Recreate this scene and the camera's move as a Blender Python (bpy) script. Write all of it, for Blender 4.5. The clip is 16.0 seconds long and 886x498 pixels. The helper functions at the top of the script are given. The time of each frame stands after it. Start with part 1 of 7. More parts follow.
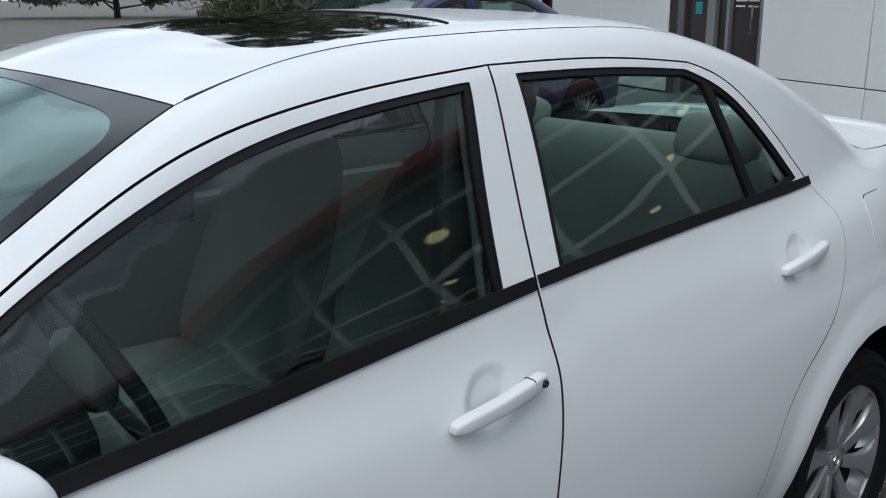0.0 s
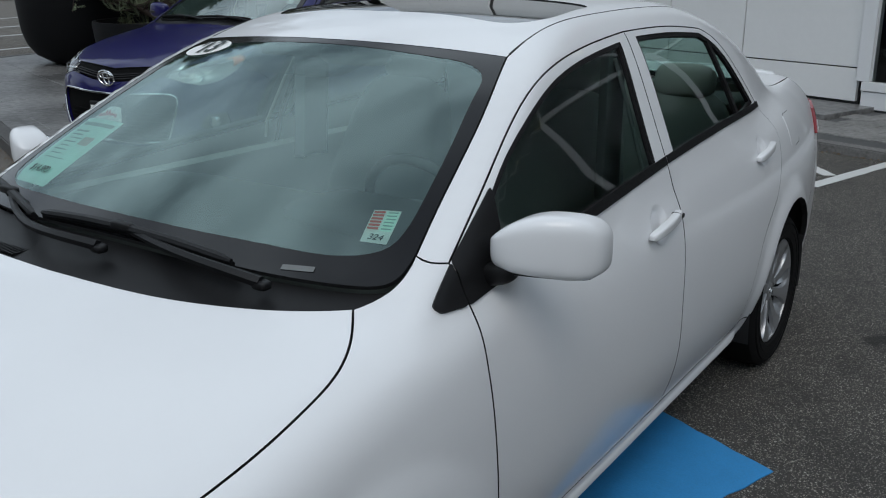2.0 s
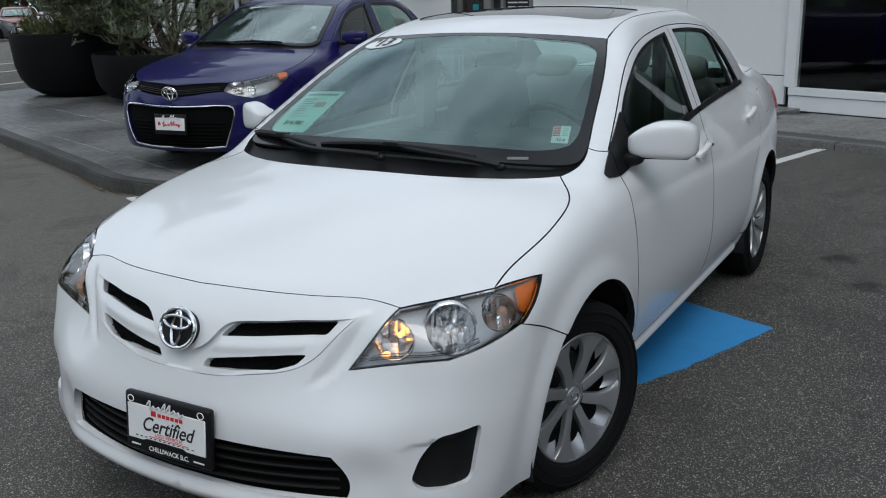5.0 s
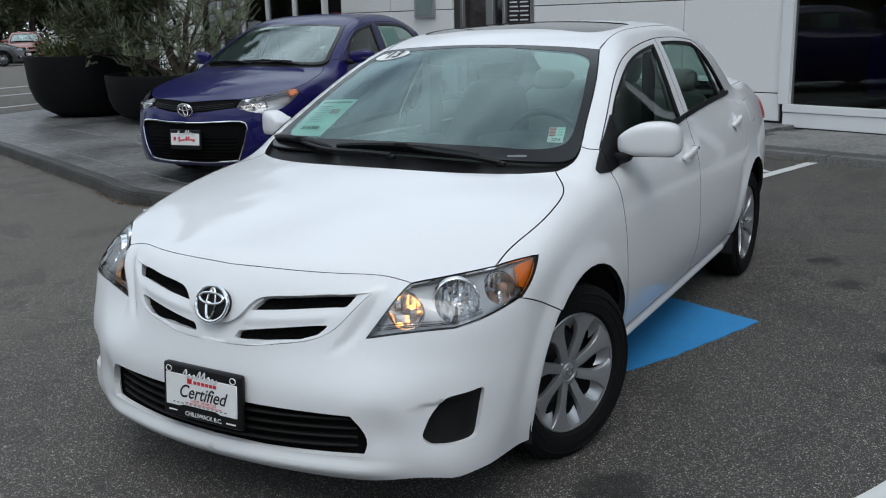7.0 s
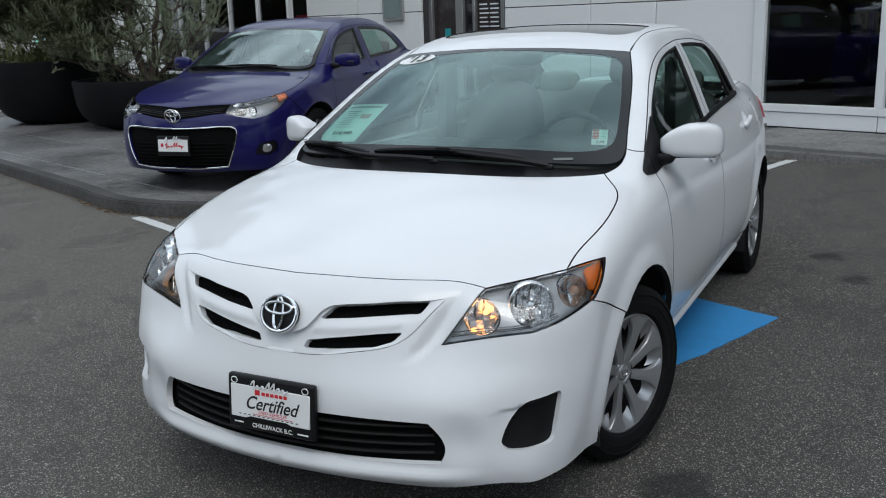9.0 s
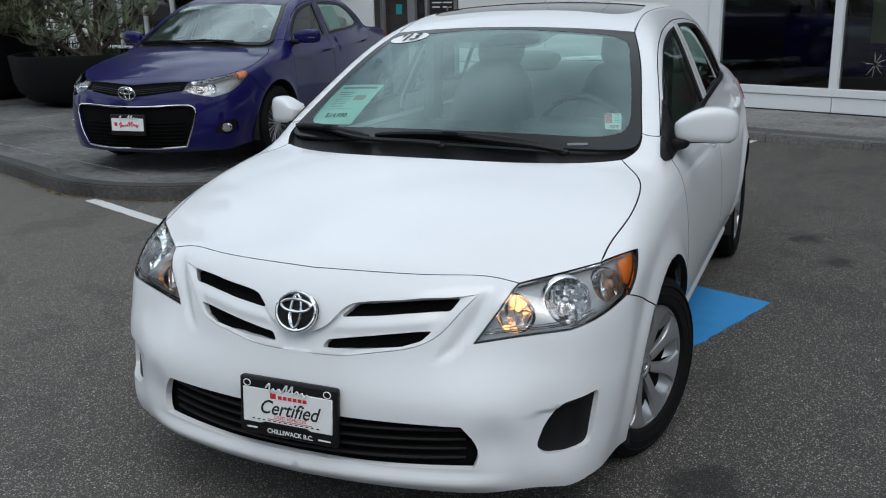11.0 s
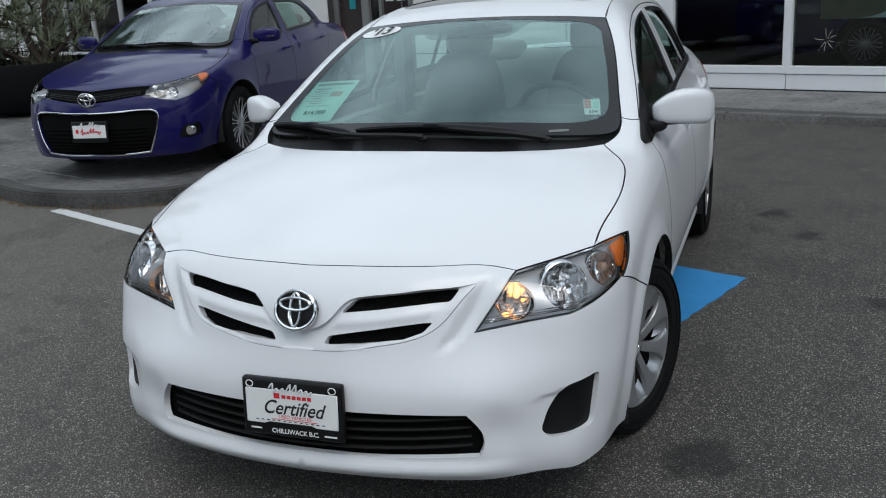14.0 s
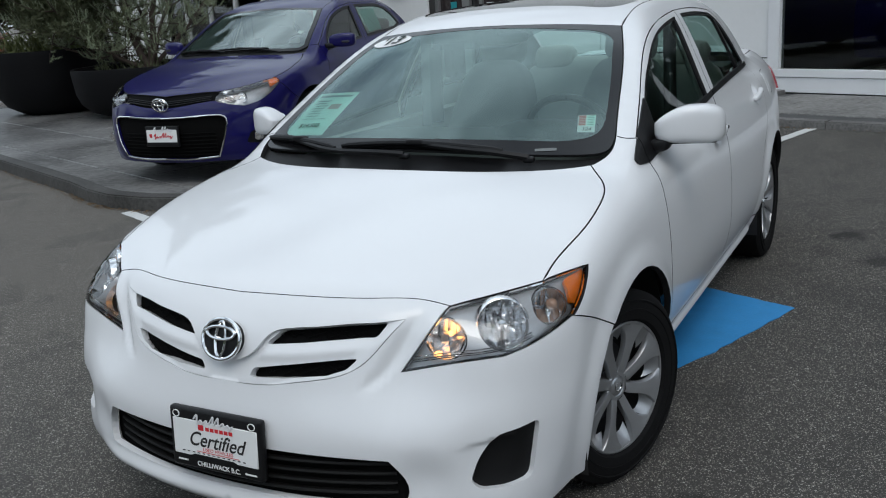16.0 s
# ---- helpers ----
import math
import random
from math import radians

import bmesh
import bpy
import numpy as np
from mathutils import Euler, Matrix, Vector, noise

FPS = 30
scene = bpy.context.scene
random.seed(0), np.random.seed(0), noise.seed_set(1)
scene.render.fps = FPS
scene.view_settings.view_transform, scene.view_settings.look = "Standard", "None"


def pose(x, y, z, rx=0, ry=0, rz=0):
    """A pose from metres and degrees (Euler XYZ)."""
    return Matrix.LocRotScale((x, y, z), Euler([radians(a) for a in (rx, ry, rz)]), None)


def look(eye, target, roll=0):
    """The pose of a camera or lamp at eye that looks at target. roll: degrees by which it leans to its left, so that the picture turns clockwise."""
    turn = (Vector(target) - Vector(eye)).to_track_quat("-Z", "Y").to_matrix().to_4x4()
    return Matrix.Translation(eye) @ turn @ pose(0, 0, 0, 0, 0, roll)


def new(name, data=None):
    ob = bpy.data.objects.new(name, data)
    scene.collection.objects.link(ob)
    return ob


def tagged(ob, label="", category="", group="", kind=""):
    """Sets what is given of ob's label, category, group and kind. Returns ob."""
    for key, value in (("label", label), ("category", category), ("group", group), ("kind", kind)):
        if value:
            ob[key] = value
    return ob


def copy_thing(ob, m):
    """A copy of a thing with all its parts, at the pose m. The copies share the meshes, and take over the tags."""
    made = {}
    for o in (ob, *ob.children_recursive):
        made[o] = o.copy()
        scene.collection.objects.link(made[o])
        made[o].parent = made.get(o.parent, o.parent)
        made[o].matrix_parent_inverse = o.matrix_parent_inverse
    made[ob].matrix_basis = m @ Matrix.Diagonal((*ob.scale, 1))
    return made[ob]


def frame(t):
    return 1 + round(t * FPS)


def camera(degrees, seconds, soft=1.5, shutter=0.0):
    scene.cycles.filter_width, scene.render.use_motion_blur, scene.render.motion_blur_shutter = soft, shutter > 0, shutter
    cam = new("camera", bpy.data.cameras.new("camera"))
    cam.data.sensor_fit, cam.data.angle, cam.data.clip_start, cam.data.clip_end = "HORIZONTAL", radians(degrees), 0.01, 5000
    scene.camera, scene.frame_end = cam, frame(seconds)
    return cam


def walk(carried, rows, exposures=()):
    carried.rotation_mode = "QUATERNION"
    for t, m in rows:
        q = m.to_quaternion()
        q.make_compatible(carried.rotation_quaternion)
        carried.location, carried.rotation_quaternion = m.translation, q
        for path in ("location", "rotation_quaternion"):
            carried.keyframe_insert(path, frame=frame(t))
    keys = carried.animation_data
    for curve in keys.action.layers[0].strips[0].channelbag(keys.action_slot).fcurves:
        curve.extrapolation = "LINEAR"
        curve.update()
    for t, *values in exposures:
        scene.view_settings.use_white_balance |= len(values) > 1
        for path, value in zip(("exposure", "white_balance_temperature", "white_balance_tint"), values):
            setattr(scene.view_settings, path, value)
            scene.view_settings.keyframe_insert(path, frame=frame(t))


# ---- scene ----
cam = camera(51.0, 16.0, 1.1)
PATH = [
    (0, (1.761, 0.373, 1.489), (0.316, 1.65, 0.959), -0.4),
    (0.5, (1.781, -0.007, 1.524), (0.492, 1.401, 0.927), 0.7),
    (1, (1.795, -0.35, 1.522), (0.557, 1.091, 0.898), 0.6),
    (1.5, (1.753, -0.701, 1.535), (0.586, 0.802, 0.922), -0.6),
    (2, (1.713, -1.021, 1.567), (0.624, 0.547, 0.973), -0.2),
    (2.5, (1.747, -1.331, 1.551), (0.691, 0.266, 0.973), 0.5),
    (3, (1.722, -1.605, 1.56), (0.721, 0.024, 0.972), 0.2),
    (3.5, (1.690, -1.89, 1.562), (0.770, -0.215, 0.971), -0.2),
    (4, (1.775, -2.146, 1.557), (0.853, -0.464, 0.992), -0.1),
    (4.5, (1.810, -2.354, 1.554), (0.852, -0.686, 1.004), -0.5),
    (4.7, (1.790, -2.419, 1.539), (0.825, -0.752, 1.001), -1.0),
    (6.8, (1.928, -2.768, 1.471), (0.950, -1.092, 0.985), -1.6),
    (7, (1.939, -2.776, 1.474), (0.958, -1.1, 0.996), -1.5),
    (7.5, (1.944, -2.8, 1.476), (0.954, -1.128, 1.002), -1.8),
    (8, (1.901, -2.829, 1.477), (0.913, -1.157, 0.999), -1.6),
    (8.5, (1.769, -2.873, 1.492), (0.821, -1.176, 1.021), -1.6),
    (9, (1.635, -2.929, 1.491), (0.741, -1.205, 1.014), -1.9),
    (11.5, (1.256, -2.887, 1.505), (0.551, -1.093, 0.97), -1.5),
    (12, (1.166, -3.004, 1.507), (0.544, -1.178, 0.979), -2.1),
    (12.5, (1.129, -3.07, 1.51), (0.535, -1.235, 0.979), -2.2),
    (13, (1.129, -3.074, 1.512), (0.538, -1.24, 0.977), -2.3),
    (13.5, (1.163, -3.027, 1.509), (0.551, -1.202, 0.97), -2.8),
    (14, (1.251, -2.947, 1.508), (0.564, -1.15, 0.961), -3.4),
    (14.5, (1.381, -2.837, 1.511), (0.606, -1.081, 0.95), -3.6),
    (15, (1.477, -2.76, 1.507), (0.646, -1.031, 0.942), -4.0),
    (15.5, (1.544, -2.679, 1.504), (0.666, -0.968, 0.953), -4.6),
    (16, (1.632, -2.557, 1.503), (0.699, -0.869, 0.974), -4.0),
]
walk(cam, [(t, look(eye, target, roll)) for t, eye, target, roll in PATH],
     exposures=[(0, .24), (1, .15), (1.5, .03), (2.2, -.15), (3.5, -.14), (4.7, -.06), (6.8, .11), (9, .12), (12, .10), (16, .09)])

# ---- sky and light: an overcast afternoon ----
world = bpy.data.worlds.new("sky")
scene.world = world
world.use_nodes = True
wn, wl = world.node_tree.nodes, world.node_tree.links
wn.clear()
sky = wn.new("ShaderNodeTexSky")
sky.sky_type, sky.sun_disc = "NISHITA", False
sky.sun_elevation, sky.sun_rotation = radians(52), radians(150)
wco = wn.new("ShaderNodeTexCoord")
wmap = wn.new("ShaderNodeMapping")
wmap.inputs["Scale"].default_value = (1.0, 1.0, 2.0)
wmap.inputs["Location"].default_value = (0.35, 2.6, 1.3)
clouds = wn.new("ShaderNodeTexNoise")
clouds.inputs["Scale"].default_value, clouds.inputs["Detail"].default_value, clouds.inputs["Roughness"].default_value = 2.6, 6, 0.55
ramp = wn.new("ShaderNodeValToRGB")
ramp.color_ramp.elements[0].position, ramp.color_ramp.elements[0].color = 0.38, (3.2, 3.75, 4.42, 1)
ramp.color_ramp.elements[1].position, ramp.color_ramp.elements[1].color = 0.62, (11.1, 12.7, 14.1, 1)
cover = wn.new("ShaderNodeMixRGB")
cover.inputs["Fac"].default_value = 0.86
wbg = wn.new("ShaderNodeBackground")
wbg.inputs["Strength"].default_value = 0.10
wout = wn.new("ShaderNodeOutputWorld")
wl.new(wco.outputs["Generated"], wmap.inputs["Vector"])
wl.new(wmap.outputs["Vector"], clouds.inputs["Vector"])
wl.new(clouds.outputs["Fac"], ramp.inputs["Fac"])
wl.new(sky.outputs["Color"], cover.inputs["Color1"])
wl.new(ramp.outputs["Color"], cover.inputs["Color2"])
wl.new(cover.outputs["Color"], wbg.inputs["Color"])
wl.new(wbg.outputs["Background"], wout.inputs["Surface"])
sun = new("sun", bpy.data.lights.new("sun", "SUN"))
sun.data.energy, sun.data.angle, sun.data.color = 0.9, radians(35), (1.0, 0.97, 0.93)
sun.matrix_world = look((6, -10, 18), (0, 0, 0))
scene.view_settings.exposure = 0.0

# ---- shape tools ----
from mathutils.geometry import delaunay_2d_cdt


def cubic(xs, ys):
    xs = np.array(xs, float); ys = np.array(ys, float); n = len(xs); h = np.diff(xs)
    A = np.zeros((n, n)); b = np.zeros(n); A[0, 0] = A[-1, -1] = 1
    for i in range(1, n - 1):
        A[i, i - 1:i + 2] = h[i - 1], 2 * (h[i - 1] + h[i]), h[i]
        b[i] = 6 * ((ys[i + 1] - ys[i]) / h[i] - (ys[i] - ys[i - 1]) / h[i - 1])
    m = np.linalg.solve(A, b)
    s0 = (ys[1] - ys[0]) / h[0] - h[0] * m[1] / 6
    s1 = (ys[-1] - ys[-2]) / h[-1] + h[-1] * m[-2] / 6
    def f(x):
        x = np.asarray(x, float); c = np.clip(x, xs[0], xs[-1])
        i = np.clip(np.searchsorted(xs, c) - 1, 0, n - 2); t = c - xs[i]; u = xs[i + 1] - c
        y = (m[i] * u**3 + m[i + 1] * t**3) / (6 * h[i]) + (ys[i] / h[i] - m[i] * h[i] / 6) * u + (ys[i + 1] / h[i] - m[i + 1] * h[i] / 6) * t
        return y + np.minimum(x - xs[0], 0) * s0 + np.maximum(x - xs[-1], 0) * s1
    return f
def smax(a, b, k):
    h = np.maximum(k - abs(a - b), 0) / k
    return np.maximum(a, b) + h * h * k / 4
def bump(t):
    t = np.clip(1 - abs(t), 0, 1)
    return t * t * (3 - 2 * t)

def white_body(recess=False):
    width = cubic([-.95, -.6, -.3, 0, .6, 1.5, 2.2, 2.8, 3.2, 3.6], [.715, .808, .838, .850, .860, .863, .856, .840, .810, .750])
    flank = cubic([.1, .2, .3, .45, .62, .75, .85, .93, 1.0, 1.1], [-.170, -.115, -.060, -.010, 0, -.008, -.027, -.054, -.09, -.16])
    hood = cubic([-.95, -.8, -.65, -.45, -.2, .05, .3, .6], [.66, .755, .81, .865, .92, .962, .99, 1.02])
    crown = cubic([-.8, -.6, -.4, 0, .3], [.23, .21, .15, .10, .09])
    nose = cubic([0, .2, .4, .55, .68, .73, .775, .82, .9], [-.885, -.873, -.836, -.788, -.722, -.688, -.628, -.535, -.30])
    chin = cubic([.1, .18, .25, .32, .45, .55, .66, .75, .85], [.10, .03, .002, 0, .004, .032, .062, .118, .22])
    deck = cubic([2.3, 2.7, 3.1, 3.4, 3.6], [1.06, 1.075, 1.09, 1.095, 1.08])
    tail = cubic([.1, .25, .45, .7, .9, 1.05, 1.15], [3.50, 3.58, 3.62, 3.60, 3.57, 3.58, 3.58])
    shield = cubic([-.2, .1, .3, .5, .7, .9, 1.1], [.76, .952, 1.070, 1.180, 1.283, 1.378, 1.462])
    roof = cubic([.7, .95, 1.3, 1.7, 2.1, 2.5], [1.35, 1.408, 1.446, 1.457, 1.442, 1.39])
    back = cubic([2.2, 2.5, 2.8, 3.1], [1.46, 1.345, 1.21, 1.06])
    cabin = cubic([.2, .6, 1.2, 1.8, 2.3, 2.7, 3.0], [.750, .773, .788, .786, .757, .703, .65])
    tumble = cubic([.84, .92, .98, 1.1, 1.25, 1.36, 1.45], [.004, .010, 0, -.048, -.115, -.175, -.24])
    lip_z = cubic([0, .04, .093, .125, .155, .27, .398, .467, .52], [.613, .617, .646, .686, .703, .711, .718, .727, .733])
    u_x = cubic([.561, .566, .578, .596, .624, .680, .727, .76], [.0, .15, .23, .325, .378, .426, .467, .495])
    valley_x = cubic([.53, .565, .632, .712, .76], [.36, .395, .444, .486, .51])
    step = lambda t: np.clip(t, 0, 1) ** 2 * (3 - 2 * np.clip(t, 0, 1))
    def sculpt(x, z):
        """How far the nose is pressed in: under the grille lip, beside the grille and round the fog pockets."""
        below = lip_z(np.minimum(x, .52)) - z
        inward = u_x(np.clip(z, .561, .75)) - x
        grille = .015 * step(inward / .05) * (1 - .75 * step(below / .12)) if recess else 0
        slat = -.006 * bump((z - .628 - .085 * np.minimum(x, .45)) / .026) * step((below - .012) / .03) * step(inward / .06) * (1 if recess else 0)
        valley = .010 * bump((x - valley_x(np.clip(z, .53, .76))) / .034) * step((z - .545) / .05) * step((.778 - z) / .07)
        over = .430 + .21 * (x - .636) - z
        pocket = .014 * step((over + .004) / .016) * (1 - step(over / .15)) * bump((x - .70) / .10)
        return grille + slat + valley + pocket
    def field(x, y, z):
        x = abs(x)
        x = x - .013 * np.clip(x / .4, 0, 1)
        arch = 0
        for ya in (0, 2.6):
            r = np.hypot(y - ya, z - .305)
            arch = arch + .014 * bump((r - .37) / .09)
        for yd, zd in ((1.285, .882), (2.262, .918)):
            arch = arch - .020 * bump(np.maximum(np.hypot((y - yd) / .058, (z - zd - .12 * (y - yd)) / .056) * 2.0 - 1.0, 0))
        tuck = bump(np.clip((y + .24) / .15, -1, 0)) * bump(np.clip((y - 2.95) / .2, 0, 1))
        arch = arch + .026 * bump((z - .258) / .036) * bump(np.maximum(abs(y - 1.3) - .78, 0) / .15)
        side = x - width(y) - np.where(z < .6, flank(z) * (.3 + .7 * tuck), flank(z)) - arch
        top = np.where(y < 1.5, hood(np.minimum(y, .6)) - crown(np.clip(y, -.8, .3)) * x * x, deck(y) - .06 * x * x)
        lower = smax(side, (z - top) * .95, .09)
        lower = smax(lower, nose(np.minimum(x, .9)) + chin(z) + .20 * np.minimum(x, .47) ** 2 * bump((z - .64) / .22) * bump(np.maximum(x - .46, 0) / .28)
                     - .016 * bump((z - .228) / .042) * bump(np.maximum(x - .45, 0) / .2) + .011 * bump(np.hypot((x - .545) / .09, (z - .345) / .10))
                     + .012 * bump(np.hypot((x - .715) / .15, (z - .385) / .15)) + sculpt(x, z) - y, .05)
        lower = smax(lower, y - tail(z) + .16 * x * x + .12 * np.maximum(x - .3, 0) ** 2 + .03, .10)
        lower = smax(lower, .17 - z, .03)
        g = x - cabin(y) - tumble(z)
        g = smax(g * .93, (z - shield(y) + .173 * x * x) * .90, .04)
        g = smax(g, z - roof(y) + .085 * x * x, .08)
        g = smax(g, (z - back(y) + .12 * x * x) * .9, .10)
        g = np.maximum(g, .87 - z)
        return -smax(-lower, -g, .03)
    return field

def cast(field, o, d, far=3.0, steps=90):
    """First root along rays o + s d; nan where none."""
    o = np.asarray(o, float); d = np.asarray(d, float)
    s = np.zeros(len(o)); lo = s.copy(); done = np.zeros(len(o), bool)
    h = far / steps
    hit = np.full(len(o), np.nan)
    prev = field(*(o.T))
    a = np.zeros(len(o)); b = np.full(len(o), np.nan)
    for i in range(1, steps + 1):
        p = o + d * (i * h)
        f = field(*p.T)
        new = np.isnan(b) & (prev > 0) & (f <= 0)
        a[new] = (i - 1) * h; b[new] = i * h
        prev = f
    ok = ~np.isnan(b)
    lo, hi = a[ok], b[ok]; oo, dd = o[ok], d[ok]
    for _ in range(26):
        m = (lo + hi) / 2
        f = field(*(oo + dd * m[:, None]).T)
        lo = np.where(f > 0, m, lo); hi = np.where(f > 0, hi, m)
    out = np.full((len(o), 3), np.nan); out[ok] = oo + dd * hi[:, None]
    return out


def blue_body():
    width = cubic([-1.0, -.7, -.35, 0, .6, 1.5, 2.2, 2.8, 3.3, 3.65], [.72, .80, .845, .868, .872, .875, .872, .868, .83, .75])
    flank = cubic([.1, .2, .3, .45, .62, .75, .85, .93, 1.0, 1.1], [-.11, -.075, -.045, -.010, 0, -.004, -.020, -.044, -.075, -.13])
    hood = cubic([-1.0, -.85, -.7, -.5, -.2, .1, .35, .6], [.60, .735, .80, .86, .925, .97, 1.0, 1.03])
    crown = cubic([-.85, -.6, -.4, 0, .3], [.16, .14, .12, .10, .09])
    nose = cubic([0, .2, .4, .55, .68, .76, .83, .9], [-.965, -.95, -.905, -.845, -.75, -.65, -.50, -.30])
    chin = cubic([.1, .18, .25, .35, .45, .55, .66, .75, .85], [.12, .05, .02, 0, .0, .010, .040, .10, .22])
    deck = cubic([2.3, 2.7, 3.1, 3.4, 3.6], [1.06, 1.08, 1.10, 1.10, 1.08])
    tail = cubic([.1, .25, .45, .7, .9, 1.05, 1.15], [3.58, 3.64, 3.67, 3.65, 3.62, 3.62, 3.62])
    shield = cubic([-.2, .1, .3, .5, .7, .9, 1.1], [.80, .962, 1.070, 1.175, 1.273, 1.365, 1.445])
    roof = cubic([.7, .95, 1.3, 1.7, 2.1, 2.5], [1.35, 1.405, 1.448, 1.460, 1.44, 1.385])
    back = cubic([2.2, 2.5, 2.8, 3.1], [1.45, 1.345, 1.22, 1.08])
    cabin = cubic([.2, .6, 1.2, 1.8, 2.3, 2.7, 3.0], [.770, .790, .80, .797, .77, .72, .665])
    tumble = cubic([.9, .98, 1.1, 1.25, 1.36, 1.45], [.03, 0, -.048, -.115, -.175, -.24])

    def field(x, y, z):
        x = abs(x)
        arch = 0
        for ya in (0, 2.7):
            arch = arch + .012 * bump((np.hypot(y - ya, z - .32) - .38) / .09)
        side = x - width(y) - flank(z) - arch - .010 * bump((z - .86 - .03 * y) / .05)
        top = np.where(y < 1.5, hood(np.minimum(y, .6)) - crown(np.clip(y, -.85, .3)) * x * x, deck(y) - .06 * x * x)
        lower = smax(side, (z - top) * .95, .09)
        lower = smax(lower, nose(np.minimum(x, .9)) + chin(z) - y, .05)
        lower = smax(lower, y - tail(z) + .16 * x * x, .10)
        lower = smax(lower, .17 - z, .03)
        g = x - cabin(y) - tumble(z)
        g = smax(g * .93, (z - shield(y) + .17 * x * x) * .90, .04)
        g = smax(g, z - roof(y) + .085 * x * x, .08)
        g = smax(g, (z - back(y) + .12 * x * x) * .9, .10)
        g = np.maximum(g, .87 - z)
        return -smax(-lower, -g, .03)
    return field


def slope(field, p):
    e = 1e-3
    g = np.stack([field(*(p + d).T) - field(*(p - d).T) for d in np.eye(3) * e], 1)
    return g / np.maximum(np.linalg.norm(g, axis=1), 1e-9)[:, None]


def snap(field, pts):
    """Pulls points onto the surface where the field is nought."""
    p = np.array(pts, float)
    mid = abs(p[:, 0]) < 1e-6
    for _ in range(8):
        g = slope(field, p)
        g[mid, 0] = 0
        p = p - field(*p.T)[:, None] * g * 0.9
    return p


def line(pts, step=0.018):
    """A smooth line through a few points."""
    p = np.array(pts, float)
    s = np.r_[0, np.cumsum(np.linalg.norm(np.diff(p, axis=0), axis=1))]
    if len(p) == 2:
        t = np.linspace(0, s[-1], max(2, int(s[-1] / step) + 1))
        return p[0] + (p[1] - p[0]) * (t / s[-1])[:, None]
    t = np.linspace(0, s[-1], max(3, int(s[-1] / step) + 1))
    return np.stack([cubic(s, p[:, i])(t) for i in range(p.shape[1])], 1)


def loop(*lines):
    """Joins lines end to end into one outline."""
    out = []
    for l in lines:
        for q in l:
            if not out or np.linalg.norm(np.array(q) - out[-1]) > 2e-3:
                out.append(np.array(q, float))
    if np.linalg.norm(out[0] - out[-1]) < 2e-3:
        out.pop()
    return np.array(out)


def ring(pts, r=0.02):
    """A closed outline through corner points, its corners rounded."""
    p = np.array(pts, float)
    out = []
    for i in range(len(p)):
        a, b, c = p[i - 1], p[i], p[(i + 1) % len(p)]
        u, v = a - b, c - b
        k = min(r, 0.45 * np.linalg.norm(u), 0.45 * np.linalg.norm(v))
        u, v = b + u / np.linalg.norm(u) * k, b + v / np.linalg.norm(v) * k
        for t in (0, 0.25, 0.5, 0.75, 1):
            out.append((1 - t) ** 2 * u + 2 * t * (1 - t) * b + t * t * v)
    q = np.array(out)
    return loop(*[line([q[i], q[(i + 1) % len(q)]]) for i in range(len(q))])


def inside(q, poly):
    a, b = poly, np.roll(poly, -1, 0)
    odd = np.zeros(len(q), bool)
    for (x0, y0), (x1, y1) in zip(a, b):
        if y0 != y1:
            odd ^= ((y0 > q[:, 1]) != (y1 > q[:, 1])) & (q[:, 0] < (x1 - x0) * (q[:, 1] - y0) / (y1 - y0) + x0)
    return odd


def shrink(poly, by, still=None):
    """An outline drawn in by some millimetres (by in metres)."""
    n = len(poly)
    area = 0.5 * np.sum(poly[:, 0] * np.roll(poly[:, 1], -1) - poly[:, 1] * np.roll(poly[:, 0], -1))
    d = np.roll(poly, -1, 0) - poly
    d /= np.maximum(np.linalg.norm(d, axis=1), 1e-9)[:, None]
    nn = np.stack([-d[:, 1], d[:, 0]], 1) * (1 if area > 0 else -1)
    m = nn + np.roll(nn, 1, 0)
    m /= np.maximum(np.linalg.norm(m, axis=1), 0.5)[:, None]
    m = m * by
    if still is not None:
        m[still, 0] = 0
    return poly + m


